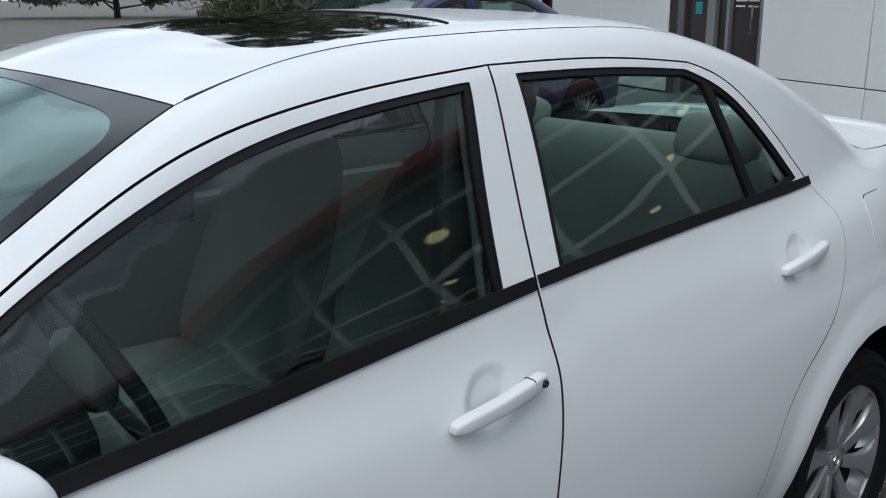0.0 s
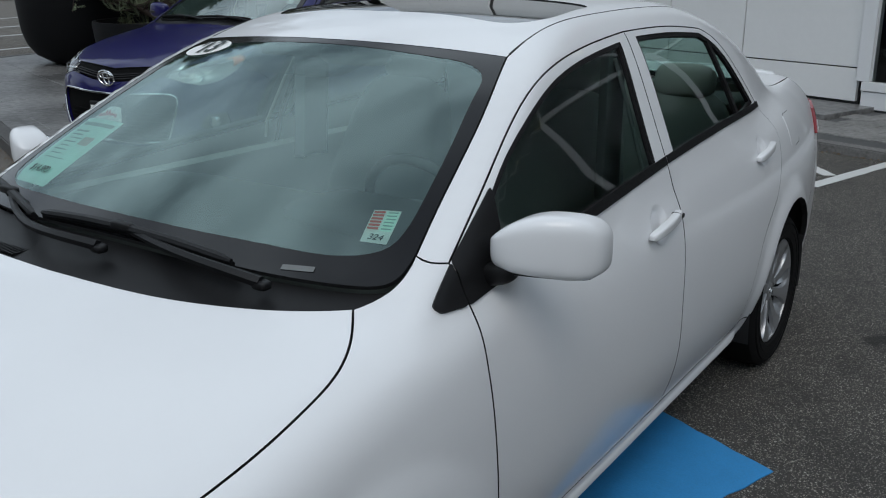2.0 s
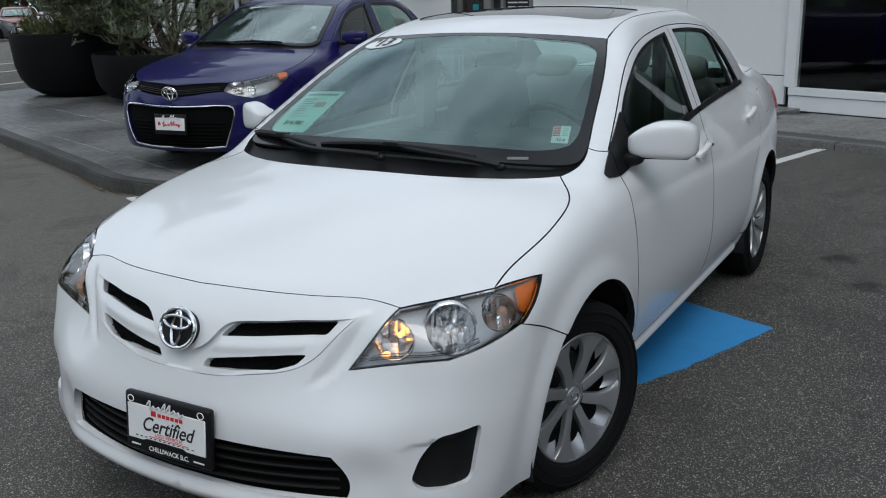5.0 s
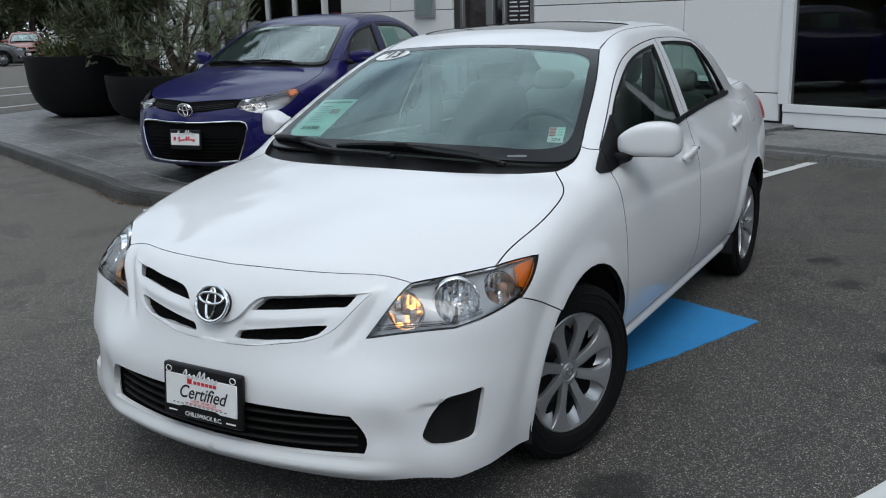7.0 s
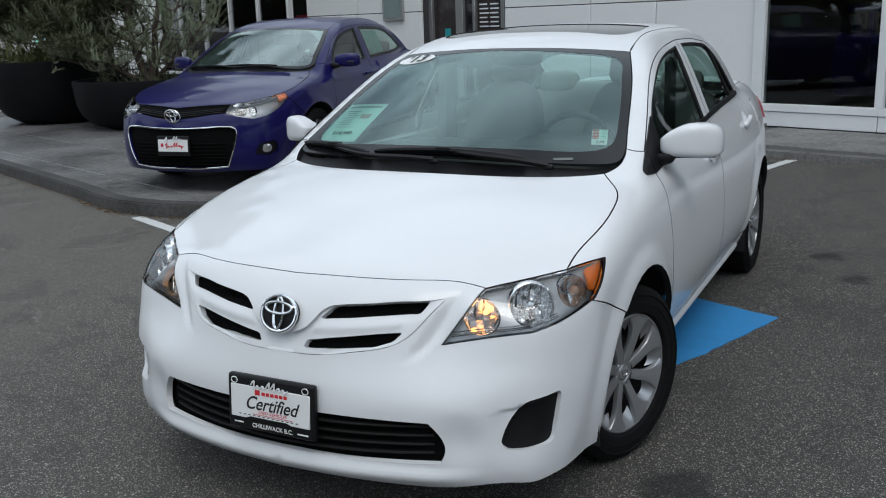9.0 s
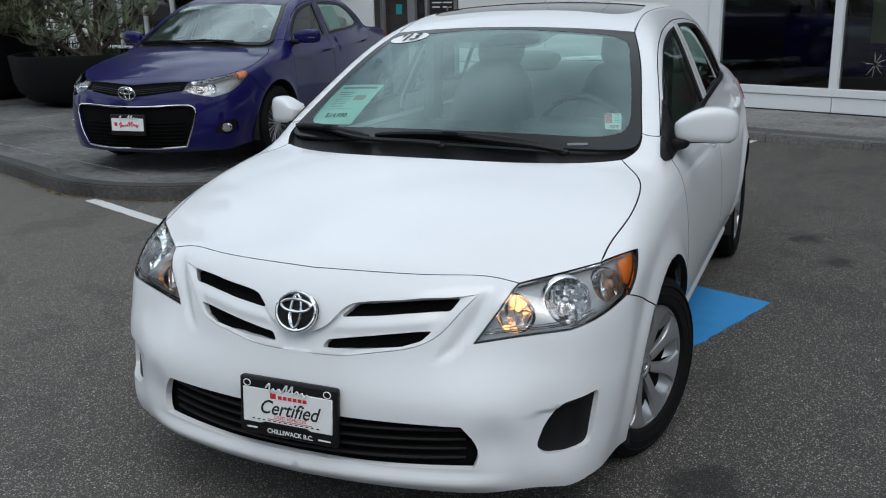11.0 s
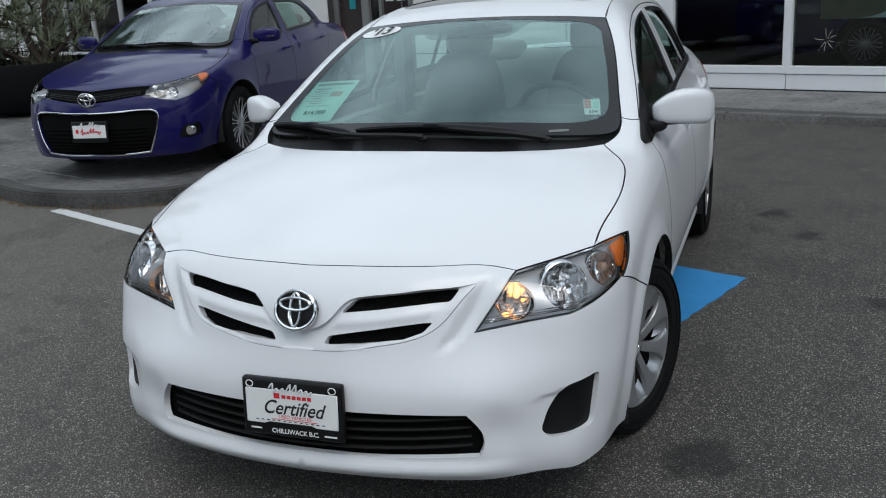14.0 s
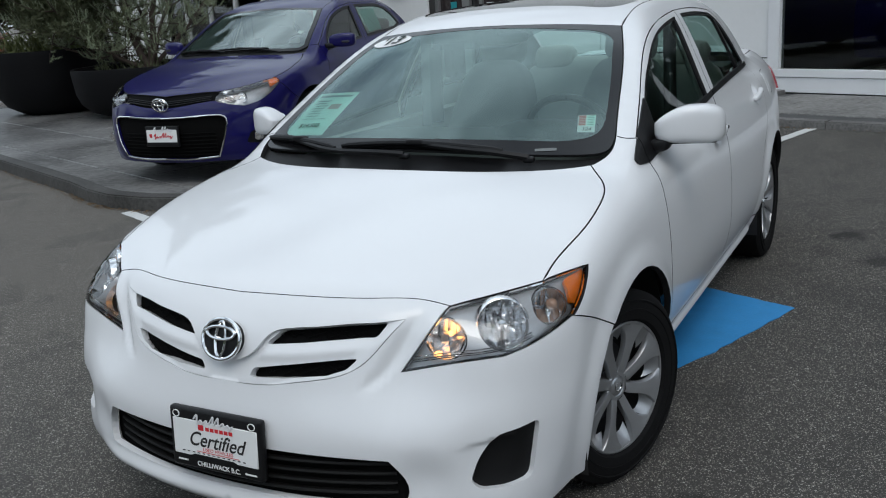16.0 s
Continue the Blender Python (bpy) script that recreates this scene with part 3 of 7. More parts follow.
def build_white_car():
    f, sunk = white_body(), white_body(True)
    car = tagged(new("sedan"), "white four-door sedan with silver wheel covers parked on the asphalt", "car")
    L = lambda *p: snap(f, widen(line(p)))
    R = lambda r, *p: snap(f, widen(ring(p, r)))
    seam = [white_paint, seam_black]

    # lines of the body that two panels share
    hood_front = L((0, -.736, .771), (.2, -.717, .771), (.37, -.674, .769), (.49, -.631, .762), (.556, -.622, .749))
    hood_lamp = L((.556, -.622, .749), (.65, -.530, .763), (.735, -.446, .777))
    hood_side = L((.735, -.446, .777), (.737, -.38, .803), (.752, -.26, .838), (.759, -.15, .863), (.755, -.06, .882), (.738, .05, .907), (.694, .139, .927), (.645, .204, .951))
    hood_rear = L((.645, .204, .951), (.61, .180, .950), (.528, .131, .948), (.436, .087, .949), (.33, .050, .951), (.2, .026, .954), (0, .014, .956))
    lamp_top = L((.735, -.446, .777), (.775, -.378, .783), (.807, -.305, .785))
    lamp_out = L((.807, -.305, .785), (.820, -.375, .735), (.816, -.445, .690))
    lamp_low = L((.816, -.445, .690), (.768, -.575, .660), (.711, -.646, .642))
    lamp_low2 = L((.711, -.646, .642), (.597, -.694, .627), (.467, -.733, .602))
    lamp_in = L((.467, -.733, .602), (.520, -.692, .685), (.556, -.622, .749))
    u_seam = L((0, -.848, .561), (.15, -.838, .565), (.23, -.822, .578), (.325, -.791, .596), (.378, -.763, .624), (.426, -.725, .680), (.467, -.688, .727))
    grille_lip = L((.467, -.688, .727), (.398, -.72, .7205), (.33, -.74, .7155), (.27, -.763, .711), (.21, -.778, .7065), (.170, -.79, .7033), (.147, -.795, .6975), (.125, -.803, .682), (.093, -.823, .646), (.04, -.835, .617), (0, -.838, .613))
    cheek = L((.816, -.445, .690), (.840, -.33, .645), (.855, -.235, .595))
    arch_f = snap(f, arc(0.005, .372, 128, -8, .872))
    arch_r = snap(f, arc(2.605, .372, 188, -8, .863))
    low_front = L((.835, -.362, .213), (.80, -.53, .216), (.74, -.63, .217), (.62, -.73, .212), (.46, -.79, .204), (.2, -.855, .2), (0, -.865, .2))
    grille_low = L((0, -.885, .400), (.2, -.87, .400), (.462, -.819, .397))
    grille_low2 = L((.462, -.819, .397), (.506, -.806, .31), (.492, -.81, .277))
    grille_low3 = L((.492, -.81, .277), (.3, -.855, .271), (0, -.883, .270))
    mid = lambda z0, z1, y: snap(f, line([(0, y, z0), (0, y, z1)]))

    # front bumper with its openings
    fog = R(.022, (.774, -.60, .470), (.698, -.69, .452), (.662, -.72, .39), (.642, -.73, .335), (.665, -.72, .312), (.715, -.69, .313), (.766, -.63, .322))
    arch_b = snap(f, arc(0.005, .378, 129, 194, .863))
    bumper = skin(f, loop(u_seam, grille_lip, mid(.613, .771, -.80), hood_front, lamp_in[::-1], lamp_low2[::-1], lamp_low[::-1], cheek, arch_b[1:], low_front,
                          mid(.2, .270, -.87), grille_low3[::-1], grille_low2[::-1], grille_low[::-1], mid(.4, .561, -.88)),
                  (-.62, .78, 0), holes=[fog], grid=.0125, hole_skirt=.03, inset=.0009, skirt=.020)
    bumper[0][abs(bumper[0][:, 0]) < .003, 0] = 0
    front_bumper = panel("front_bumper", joined(bumper, flipped(bumper)), [white_paint, white_paint], car)
    up_hole = R(.010, (.116, -.80, .660), (.157, -.78, .6965), (.27, -.75, .7055), (.420, -.70, .7165), (.396, -.72, .685), (.22, -.78, .669))
    low_hole = R(.008, (.072, -.83, .577), (.084, -.82, .598), (.359, -.755, .633), (.335, -.77, .608), (.288, -.79, .593), (.17, -.82, .580))
    up_hole, low_hole = snap(sunk, up_hole), snap(sunk, low_hole)
    surround = skin(sunk, loop(u_seam, grille_lip, mid(.613, .561, -.82)), (-.3, .95, -.1),
                    holes=[up_hole, low_hole], grid=.010, hole_skirt=.030, inset=.0008, skirt=.008)
    surround[0][abs(surround[0][:, 0]) < .003, 0] = 0
    panel("grille_surround", joined(surround, flipped(surround)), [white_paint, white_paint], front_bumper)
    back = lambda o, d, way=(0, 1, 0): skin(f, o, way, depth=d, inset=-.012, skirt=0, grid=.04)
    for name, hole in (("upper_grille", up_hole), ("lower_grille", low_hole)):
        s = skin(sunk, hole, (0, 1, 0), depth=.026, inset=-.012, skirt=0, grid=.04)
        inserts = pair(name, s, [grille_black], (car, car), "black diamond mesh grille insert")
        flat = hole[:, [0, 2]]
        lo, hi = flat.min(0), flat.max(0)
        wires = []
        for lean in (.5, -.5):
            for c in np.arange(lo[1] - .3, hi[1] + .3, .020):
                xs = np.arange(lo[0], hi[0], .006)
                q = np.stack([xs, c + lean * (xs - lo[0])], 1)
                q = q[inside(q, flat)]
                if len(q) > 2:
                    pts = snap(lambda a, b, z: sunk(a, b, z) + .019, np.stack([q[:, 0], np.full(len(q), hole[:, 1].mean()), q[:, 1]], 1))
                    wires.append([tuple(p) for p in pts])
        for k, owner in enumerate(inserts):
            m = Matrix.Diagonal((1 - 2 * k, 1, 1, 1))
            part("wire_mesh", merged(*[tube([m @ Vector(p) for p in w], .0016, 4) for w in wires]), grille_black, owner)
    intake_edge = both(np.concatenate([grille_low, grille_low2[1:], grille_low3[1:]]))
    intake = panel("intake_grille", back(intake_edge, .034), [grille_black], car, "black lower intake with horizontal bars")
    for z in (.296, .322, .349, .377):
        pts = snap(lambda x, y, zz: f(x, y, zz) + .014, line([(-.475, -.80, z), (-.2, -.86, z), (0, -.87, z), (.2, -.86, z), (.475, -.80, z)]))
        bar = tube(pts, .006, 8)
        bmesh.ops.scale(bar, vec=(1, 1.5, 1), space=Matrix.Translation((0, .85, -z)), verts=bar.verts)
        part("bar", bar, intake_black, intake)
    s = skin(f, fog, (-.62, .78, 0), depth=.024, inset=-.01, skirt=0, grid=.02)
    pair("fog_cover", s, [cover_grey], (front_bumper, front_bumper), "matt black blanking cover")

    # hood, wings
    hood = skin(f, both(np.concatenate([hood_front, hood_lamp[1:], hood_side[1:], hood_rear[1:]])), (0, .25, -1), grid=.035, inset=.0016)
    panel("hood", hood, seam, car)
    door_f = L((.745, .380, 1.012), (.787, .392, .930), (.822, .380, .872), (.845, .375, .78), (.857, .380, .65), (.856, .388, .54), (.835, .394, .40), (.795, .398, .300))
    apillar_seam = L((.684, .350, 1.028), (.715, .352, 1.018), (.745, .380, 1.012))
    fender_shield = L((.645, .204, .951), (.685, .28, .985), (.684, .350, 1.028))
    sill_f = L((.795, .398, .300), (.79, .385, .27), (.785, .378, .253))
    fender = skin(f, loop(lamp_top[::-1], hood_side, fender_shield, apillar_seam, door_f, sill_f, arch_f[::-1], cheek[::-1], lamp_out[::-1]),
                  (-.84, .16, -.52), grid=.03)
    pair("fender", fender, seam, (car, car))

    # doors
    door_m = L((.777, 1.430, 1.014), (.80, 1.437, .956), (.827, 1.442, .90), (.848, 1.433, .80), (.860, 1.410, .67), (.860, 1.400, .50), (.836, 1.398, .40), (.797, 1.396, .305))
    bpost = L((.604, 1.470, 1.367), (.66, 1.452, 1.26), (.722, 1.438, 1.14), (.777, 1.430, 1.014))
    frame_f = L((.745, .380, 1.012), (.725, .47, 1.062), (.704, .569, 1.117), (.672, .72, 1.202), (.642, .90, 1.284), (.624, 1.12, 1.338), (.604, 1.470, 1.367))
    frame_r = L((.604, 1.470, 1.367), (.607, 1.805, 1.366), (.612, 2.06, 1.345))
    frame_r2 = L((.612, 2.06, 1.345), (.626, 2.17, 1.305), (.655, 2.275, 1.225), (.689, 2.372, 1.122), (.716, 2.442, 1.044))
    door_r = L((.716, 2.442, 1.044), (.76, 2.486, .985), (.80, 2.485, .920), (.831, 2.44, .825), (.848, 2.36, .735), (.856, 2.25, .66), (.855, 2.17, .57), (.845, 2.12, .45), (.80, 2.09, .315))
    bottom_f = L((.795, .398, .300), (.80, .9, .303), (.797, 1.396, .305))
    bottom_r = L((.797, 1.396, .305), (.80, 1.8, .308), (.80, 2.09, .315))
    pane_f = loop(L((.722, .566, 1.094), (.700, .650, 1.143), (.672, .790, 1.208), (.645, .96, 1.272), (.632, 1.15, 1.314), (.623, 1.408, 1.342)),
                  L((.623, 1.408, 1.342), (.70, 1.374, 1.196), (.772, 1.352, 1.022)),
                  L((.772, 1.352, 1.022), (.786, 1.02, .998), (.787, .75, .974), (.786, .52, .948)),
                  L((.786, .52, .948), (.756, .54, 1.01), (.722, .566, 1.094)))
    pane_r = loop(L((.619, 1.528, 1.349), (.619, 1.80, 1.345), (.620, 2.04, 1.328)), L((.620, 2.04, 1.328), (.640, 2.16, 1.278), (.672, 2.26, 1.195), (.712, 2.372, 1.070)),
                  L((.712, 2.372, 1.070), (.738, 2.20, 1.055), (.757, 1.90, 1.050), (.773, 1.495, 1.024)), L((.773, 1.495, 1.024), (.70, 1.512, 1.19), (.619, 1.528, 1.349)))
    side = (-.88, 0, -.47)
    door_front = skin(f, loop(door_f, bottom_f, door_m[::-1], bpost[::-1], frame_f[::-1]), side, holes=[pane_f], grid=.032, hole_skirt=.02, dense=[((.85, 1.285, .882), .075, .007)])
    door_rear = skin(f, loop(door_m, bottom_r, door_r[::-1], frame_r2[::-1], frame_r[::-1], bpost), side, holes=[pane_r], grid=.032, hole_skirt=.02, dense=[((.83, 2.262, .918), .075, .007)])
    front_doors = pair("front_door", door_front, seam, (car, car))
    rear_doors = pair("rear_door", door_rear, seam, (car, car))
    for o, doors, bar in ((pane_f, front_doors, None), (pane_r, rear_doors, ((.640, 2.10, 1.30), (.739, 2.155, 1.057)))):
        pair("window_seal", skin(f, o, side, depth=.004, holes=[shrunk(f, o, side, .007)], inset=-.004, grid=.05, skirt=.01), [trim_black, trim_black], doors)
        pair("window_pane", skin(f, o, side, depth=.010, inset=-.006, grid=.05, skirt=0), [side_glass], doors)[1].data.materials[0] = clear_glass
        if bar:
            a, b = np.array(bar[0]), np.array(bar[1])
            w = np.array((0, .013, 0))
            pair("divider_bar", skin(f, snap(f, loop(line([a - w, b - w]), line([b - w, b + w]), line([b + w, a + w]), line([a + w, a - w]))), side, depth=.002, inset=0, grid=.03, skirt=.012), [trim_black, trim_black], doors)
    # black strips along the waist
    belt = lambda *p: np.array(p, float)
    for lower, upper, doors in ((belt((.789, .47, .933), (.789, .74, .957), (.786, 1.02, .980), (.777, 1.424, 1.012)), belt((.78, .47, .955), (.779, .74, .980), (.776, 1.02, 1.004), (.769, 1.424, 1.033)), front_doors),
                                (belt((.777, 1.436, 1.013), (.764, 1.89, 1.036), (.722, 2.437, 1.041)), belt((.769, 1.436, 1.034), (.755, 1.89, 1.056), (.714, 2.437, 1.060)), rear_doors)):
        o = snap(f, loop(line(lower), line([lower[-1], upper[-1]]), line(upper[::-1]), line([upper[0], lower[0]])))
        pair("belt_moulding", skin(f, o, (-.8, 0, -.6), depth=-.005, inset=0, grid=.03, skirt=.014), [trim_black, trim_black], doors, "black rubber waist strip")
    # black sail panels under the door mirrors
    sail_a = R(.012, (.744, .382, 1.014), (.787, .387, .928), (.776, .306, .934), (.764, .29, .954))
    sail_b = R(.010, (.712, .580, 1.116), (.742, .386, 1.014), (.786, .390, .928), (.789, .535, .946), (.757, .552, 1.01))
    pair("mirror_sail", skin(f, sail_b, (-.8, 0, -.6), depth=-.004, inset=0, grid=.03, skirt=.01), [trim_black, trim_black], front_doors, "matt black triangular mirror base")
    pair("corner_trim", skin(f, sail_a, (-.8, 0, -.6), depth=-.004, inset=.001, grid=.03, skirt=.01), [trim_black, trim_black], (car, car), "matt black corner trim")
    # rockers
    rocker = skin(f, loop(sill_f, bottom_f, bottom_r, L((.80, 2.09, .315), (.80, 2.225, .30), (.785, 2.23, .252)), L((.785, 2.23, .252), (.745, 2.2, .21), (.745, 1.4, .207), (.745, .6, .205), (.785, .378, .253))),
                  (-.9, 0, .35), grid=.014, inset=.002)
    pair("rocker", rocker, seam, (car, car))

    # side frames: windscreen pillar, roof rail, rear pillar and rear wing in one
    shield_edge = L((.684, .350, 1.028), (.655, .479, 1.094), (.607, .72, 1.228), (.541, .945, 1.342))
    ditch = L((.541, .945, 1.342), (.534, 1.10, 1.389), (.538, 1.4, 1.43), (.538, 1.9, 1.44), (.525, 2.30, 1.40))
    back_edge = L((.525, 2.30, 1.40), (.56, 2.55, 1.29), (.60, 2.80, 1.17), (.615, 2.98, 1.085))
    deck_edge = L((.615, 2.98, 1.085), (.62, 3.20, 1.075), (.60, 3.40, 1.055))
    tail_edge = L((.60, 3.40, 1.055), (.66, 3.36, .98), (.72, 3.28, .90), (.76, 3.22, .83), (.79, 3.15, .66))
    rear_low = L((.79, 3.15, .66), (.81, 3.06, .60), (.825, 2.96, .50), (.82, 2.95, .42))
    arch_q = snap(f, arc(2.605, .372, 20, 188, .863))
    quarter = skin(f, loop(shield_edge, ditch, back_edge, deck_edge, tail_edge, rear_low, arch_q, L((.785, 2.23, .252), (.80, 2.225, .30), (.80, 2.09, .315)), snap(f, door_r[::-1] - (0, .0032, 0)), frame_r2[::-1], frame_r[::-1], frame_f[::-1], apillar_seam[::-1]),
                   (-.78, .05, -.62), grid=.035, inset=.002)
    pair("side_frame", quarter, seam, (car, car))
    fuel = R(.03, (.752, 2.645, .985), (.742, 2.80, .985), (.79, 2.79, .868), (.814, 2.64, .865))
    s = skin(f, fuel, (-.9, 0, -.4), depth=-.0012, inset=0, grid=.03, skirt=.003)
    panel("fuel_flap", s, [white_paint, white_paint], car)
    for at in (slice(2, 9), slice(-16, -9)):
        part("flap_gap", tube(snap(lambda x, y, z: f(x, y, z) - .0006, fuel[at]), .0013, 6), seam_black, car)

    # roof, glass, tail
    roof_front = L((.541, .945, 1.342), (.42, .925, 1.357), (.2, .903, 1.365), (0, .896, 1.366))
    sun_edge = both(L((0, 1.125, 1.44), (.30, 1.125, 1.43), (.44, 1.135, 1.415), (.485, 1.19, 1.42), (.49, 1.40, 1.436), (.47, 1.50, 1.443), (.38, 1.535, 1.455), (0, 1.545, 1.47)))
    roof_rear = L((.525, 2.30, 1.40), (.3, 2.34, 1.42), (0, 2.36, 1.43))
    roof = skin(f, both(np.concatenate([roof_front[::-1], ditch[1:], roof_rear[1:]])), (0, 0, -1), holes=[sun_edge], grid=.04, hole_skirt=.02, inset=.0015)
    panel("roof", roof, seam, car)
    panel("sunroof", skin(f, sun_edge, (0, 0, -1), depth=.003, inset=.003, grid=.05), [roof_glass, trim_black], car, "dark tinted glass sunroof")
    glass_low = L((.684, .350, 1.028), (.675, .285, .985), (.60, .245, .972), (.45, .205, .975), (.2, .175, .985), (0, .170, .987))
    glass_edge = both(np.concatenate([roof_front[::-1], shield_edge[::-1][1:], glass_low[1:]]))
    clear = both(L((0, .874, 1.345), (.10, .874, 1.345), (.2, .874, 1.343), (.38, .877, 1.338), (.48, .876, 1.325), (.522, .855, 1.31), (.552, .78, 1.28), (.590, .62, 1.2), (.621, .46, 1.1), (.630, .39, 1.06), (.622, .34, 1.04), (.575, .298, 1.03), (.42, .26, 1.02), (.2, .235, 1.02), (0, .228, 1.02)))
    clear = snap(f, clear)
    panel("windscreen", skin(f, clear, (0, .6, -.8), depth=.001, inset=-.003, grid=.05, skirt=0), [windscreen_glass], car, "greenish laminated windscreen")
    panel("windscreen_border", skin(f, glass_edge, (0, .6, -.8), holes=[clear], grid=.04, inset=.002, skirt=.01), [frit_black, seam_black], car, "black glazed windscreen edge")
    shade = both(L((0, .722, 1.293), (.10, .722, 1.293), (.165, .735, 1.296), (.205, .786, 1.315), (.235, .845, 1.339), (.26, .868, 1.345), (.2, .872, 1.345), (0, .872, 1.347)))
    panel("shade_band", skin(f, snap(f, shade), (0, .6, -.8), depth=.004, inset=0, grid=.05, skirt=0), [shade_glass], car, "dark dotted band behind the rear-view mirror")
    cowl = skin(f, both(np.concatenate([hood_rear[::-1], fender_shield[1:], glass_low[1:]])), (0, .3, -1), depth=.020, grid=.03, inset=-.004, skirt=0)
    cowl_part = panel("cowl_panel", cowl, [trim_black], car, "black plastic wiper cowl")
    for i in range(34):
        x = -.62 + i * .0125
        z = float(np.nan_to_num(cast(lambda a, b, c: f(a, b, c) + .020, np.array([[x, .065 + .18 * x * x, 1.2]]), np.array([[0, 0, -1.0]]), .4)[0, 2]))
        part("slot_rib", box((x - .002, .045 + .18 * x * x, z - .006), (x + .002, .092 + .18 * x * x, z + .004)), trim_black, cowl_part)
    for sx in (1, -1):
        rail = snap(lambda x, y, z: f(x, y, z) + .0035, ditch[1:20])
        bm = tube([(sx * p[0], p[1], p[2]) for p in rail], .0052, 8, [1.1 - .05 * i for i in range(len(rail))])
        part("roof_moulding", bm, trim_black, car, "black strip in the roof gutter")
    rear_glass = both(np.concatenate([roof_rear[::-1], back_edge[1:], L((.615, 2.98, 1.085), (.3, 3.04, 1.09), (0, 3.06, 1.09))[1:]]))
    panel("rear_window", skin(f, rear_glass, (0, -.5, -.85), inset=.004, grid=.06, skirt=.01), [clear_glass, trim_black], car)
    boot_rear = L((.60, 3.40, 1.055), (.3, 3.50, 1.07), (0, 3.52, 1.07))
    boot = both(np.concatenate([L((0, 3.06, 1.09), (.3, 3.04, 1.09), (.615, 2.98, 1.085)), deck_edge[1:], boot_rear[1:]]))
    panel("boot_lid", skin(f, boot, (0, 0, -1), grid=.05), seam, car)
    lip = blob((.56, .05, .016), .5, at=(0, 3.43, 1.085), shape=lambda p: (p.x, p.y - .12 * p.x * p.x, p.z - .03 * p.x * p.x))
    part("boot_spoiler", lip, white_paint, car)
    k = int(np.argmin(abs(tail_edge[:, 2] - .95)))
    inner = L((.45, 3.50, .80), (.465, 3.485, .90), (.475, 3.475, .955))
    split = L(tail_edge[k], (.57, 3.42, .955), (.475, 3.475, .955))
    corner = loop(tail_edge[:k + 1], split, L((.475, 3.475, .955), (.485, 3.465, 1.0), (.50, 3.45, 1.05)), L((.50, 3.45, 1.05), (.60, 3.40, 1.055)))
    pair("tail_corner", skin(f, corner, (-.6, -.8, 0), inset=.001, grid=.03), seam, (car, car))
    k2 = int(np.argmin(abs(tail_edge[:, 2] - .83)))
    lamp_r = loop(tail_edge[k:k2 + 1], L(tail_edge[k2], (.68, 3.34, .815), (.45, 3.48, .80)), inner, split[::-1])
    pair("tail_light", skin(f, lamp_r, (-.6, -.8, 0), depth=-.012, inset=.004, grid=.03, skirt=.014), [red_plastic, red_plastic], (car, car), "red rear lamp")
    rb = skin(f, loop(L((0, 3.57, .78), (.4, 3.50, .79), (.68, 3.34, .812), tail_edge[k2]), tail_edge[k2:], rear_low, L((.82, 2.95, .42), (.80, 2.97, .30), (.76, 3.2, .24), (.5, 3.48, .22), (0, 3.56, .22)), snap(f, line([(0, 3.6, .22), (0, 3.6, .78)]))), (-.6, -.8, 0), grid=.05)
    panel("rear_bumper", joined(rb, flipped(rb)), seam, car)
    rp = skin(f, loop(boot_rear[::-1], L((.60, 3.40, 1.055), (.50, 3.45, 1.05), (.47, 3.48, .97), (.45, 3.5, .80)), L((.45, 3.5, .80), (.2, 3.58, .78), (0, 3.6, .78)), snap(f, line([(0, 3.6, .78), (0, 3.52, 1.07)]))), (-.2, -.95, -.2), grid=.05)
    panel("boot_panel", joined(rp, flipped(rp)), seam, car)

    # headlights
    lamp_edge = loop(lamp_in[::-1][::-1], hood_lamp, lamp_top, lamp_out, lamp_low, lamp_low2)
    way = (-.55, .80, -.22)
    BOWL_A, BOWL_B, BOWL_C = (.563, -.642, .668), (.690, -.572, .695), (.769, -.461, .716)
    lens = skin(f, lamp_edge, way, depth=-.001, inset=.004, grid=.03, skirt=.006)
    bezel = skin(f, lamp_edge, way, depth=.002, holes=[shrunk(f, lamp_edge, way, .0065)], inset=.001, grid=.03, skirt=.010)
    axis = Vector(way).normalized() * -1
    turn = axis.to_track_quat("Z", "Y").to_matrix()
    bowls = (("parking_reflector", BOWL_A, .050, .032), ("main_reflector", BOWL_B, .063, .056), ("side_reflector", BOWL_C, .044, .042))
    shell = skin(f, lamp_edge, way, depth=.026, holes=[np.array([Vector(c) + turn @ Vector((r * math.cos(t), r * math.sin(t), 0)) for t in np.linspace(0, 2 * math.pi, 29)[:-1]]) for _, c, r, _ in bowls], inset=.001, grid=.012, skirt=.02)
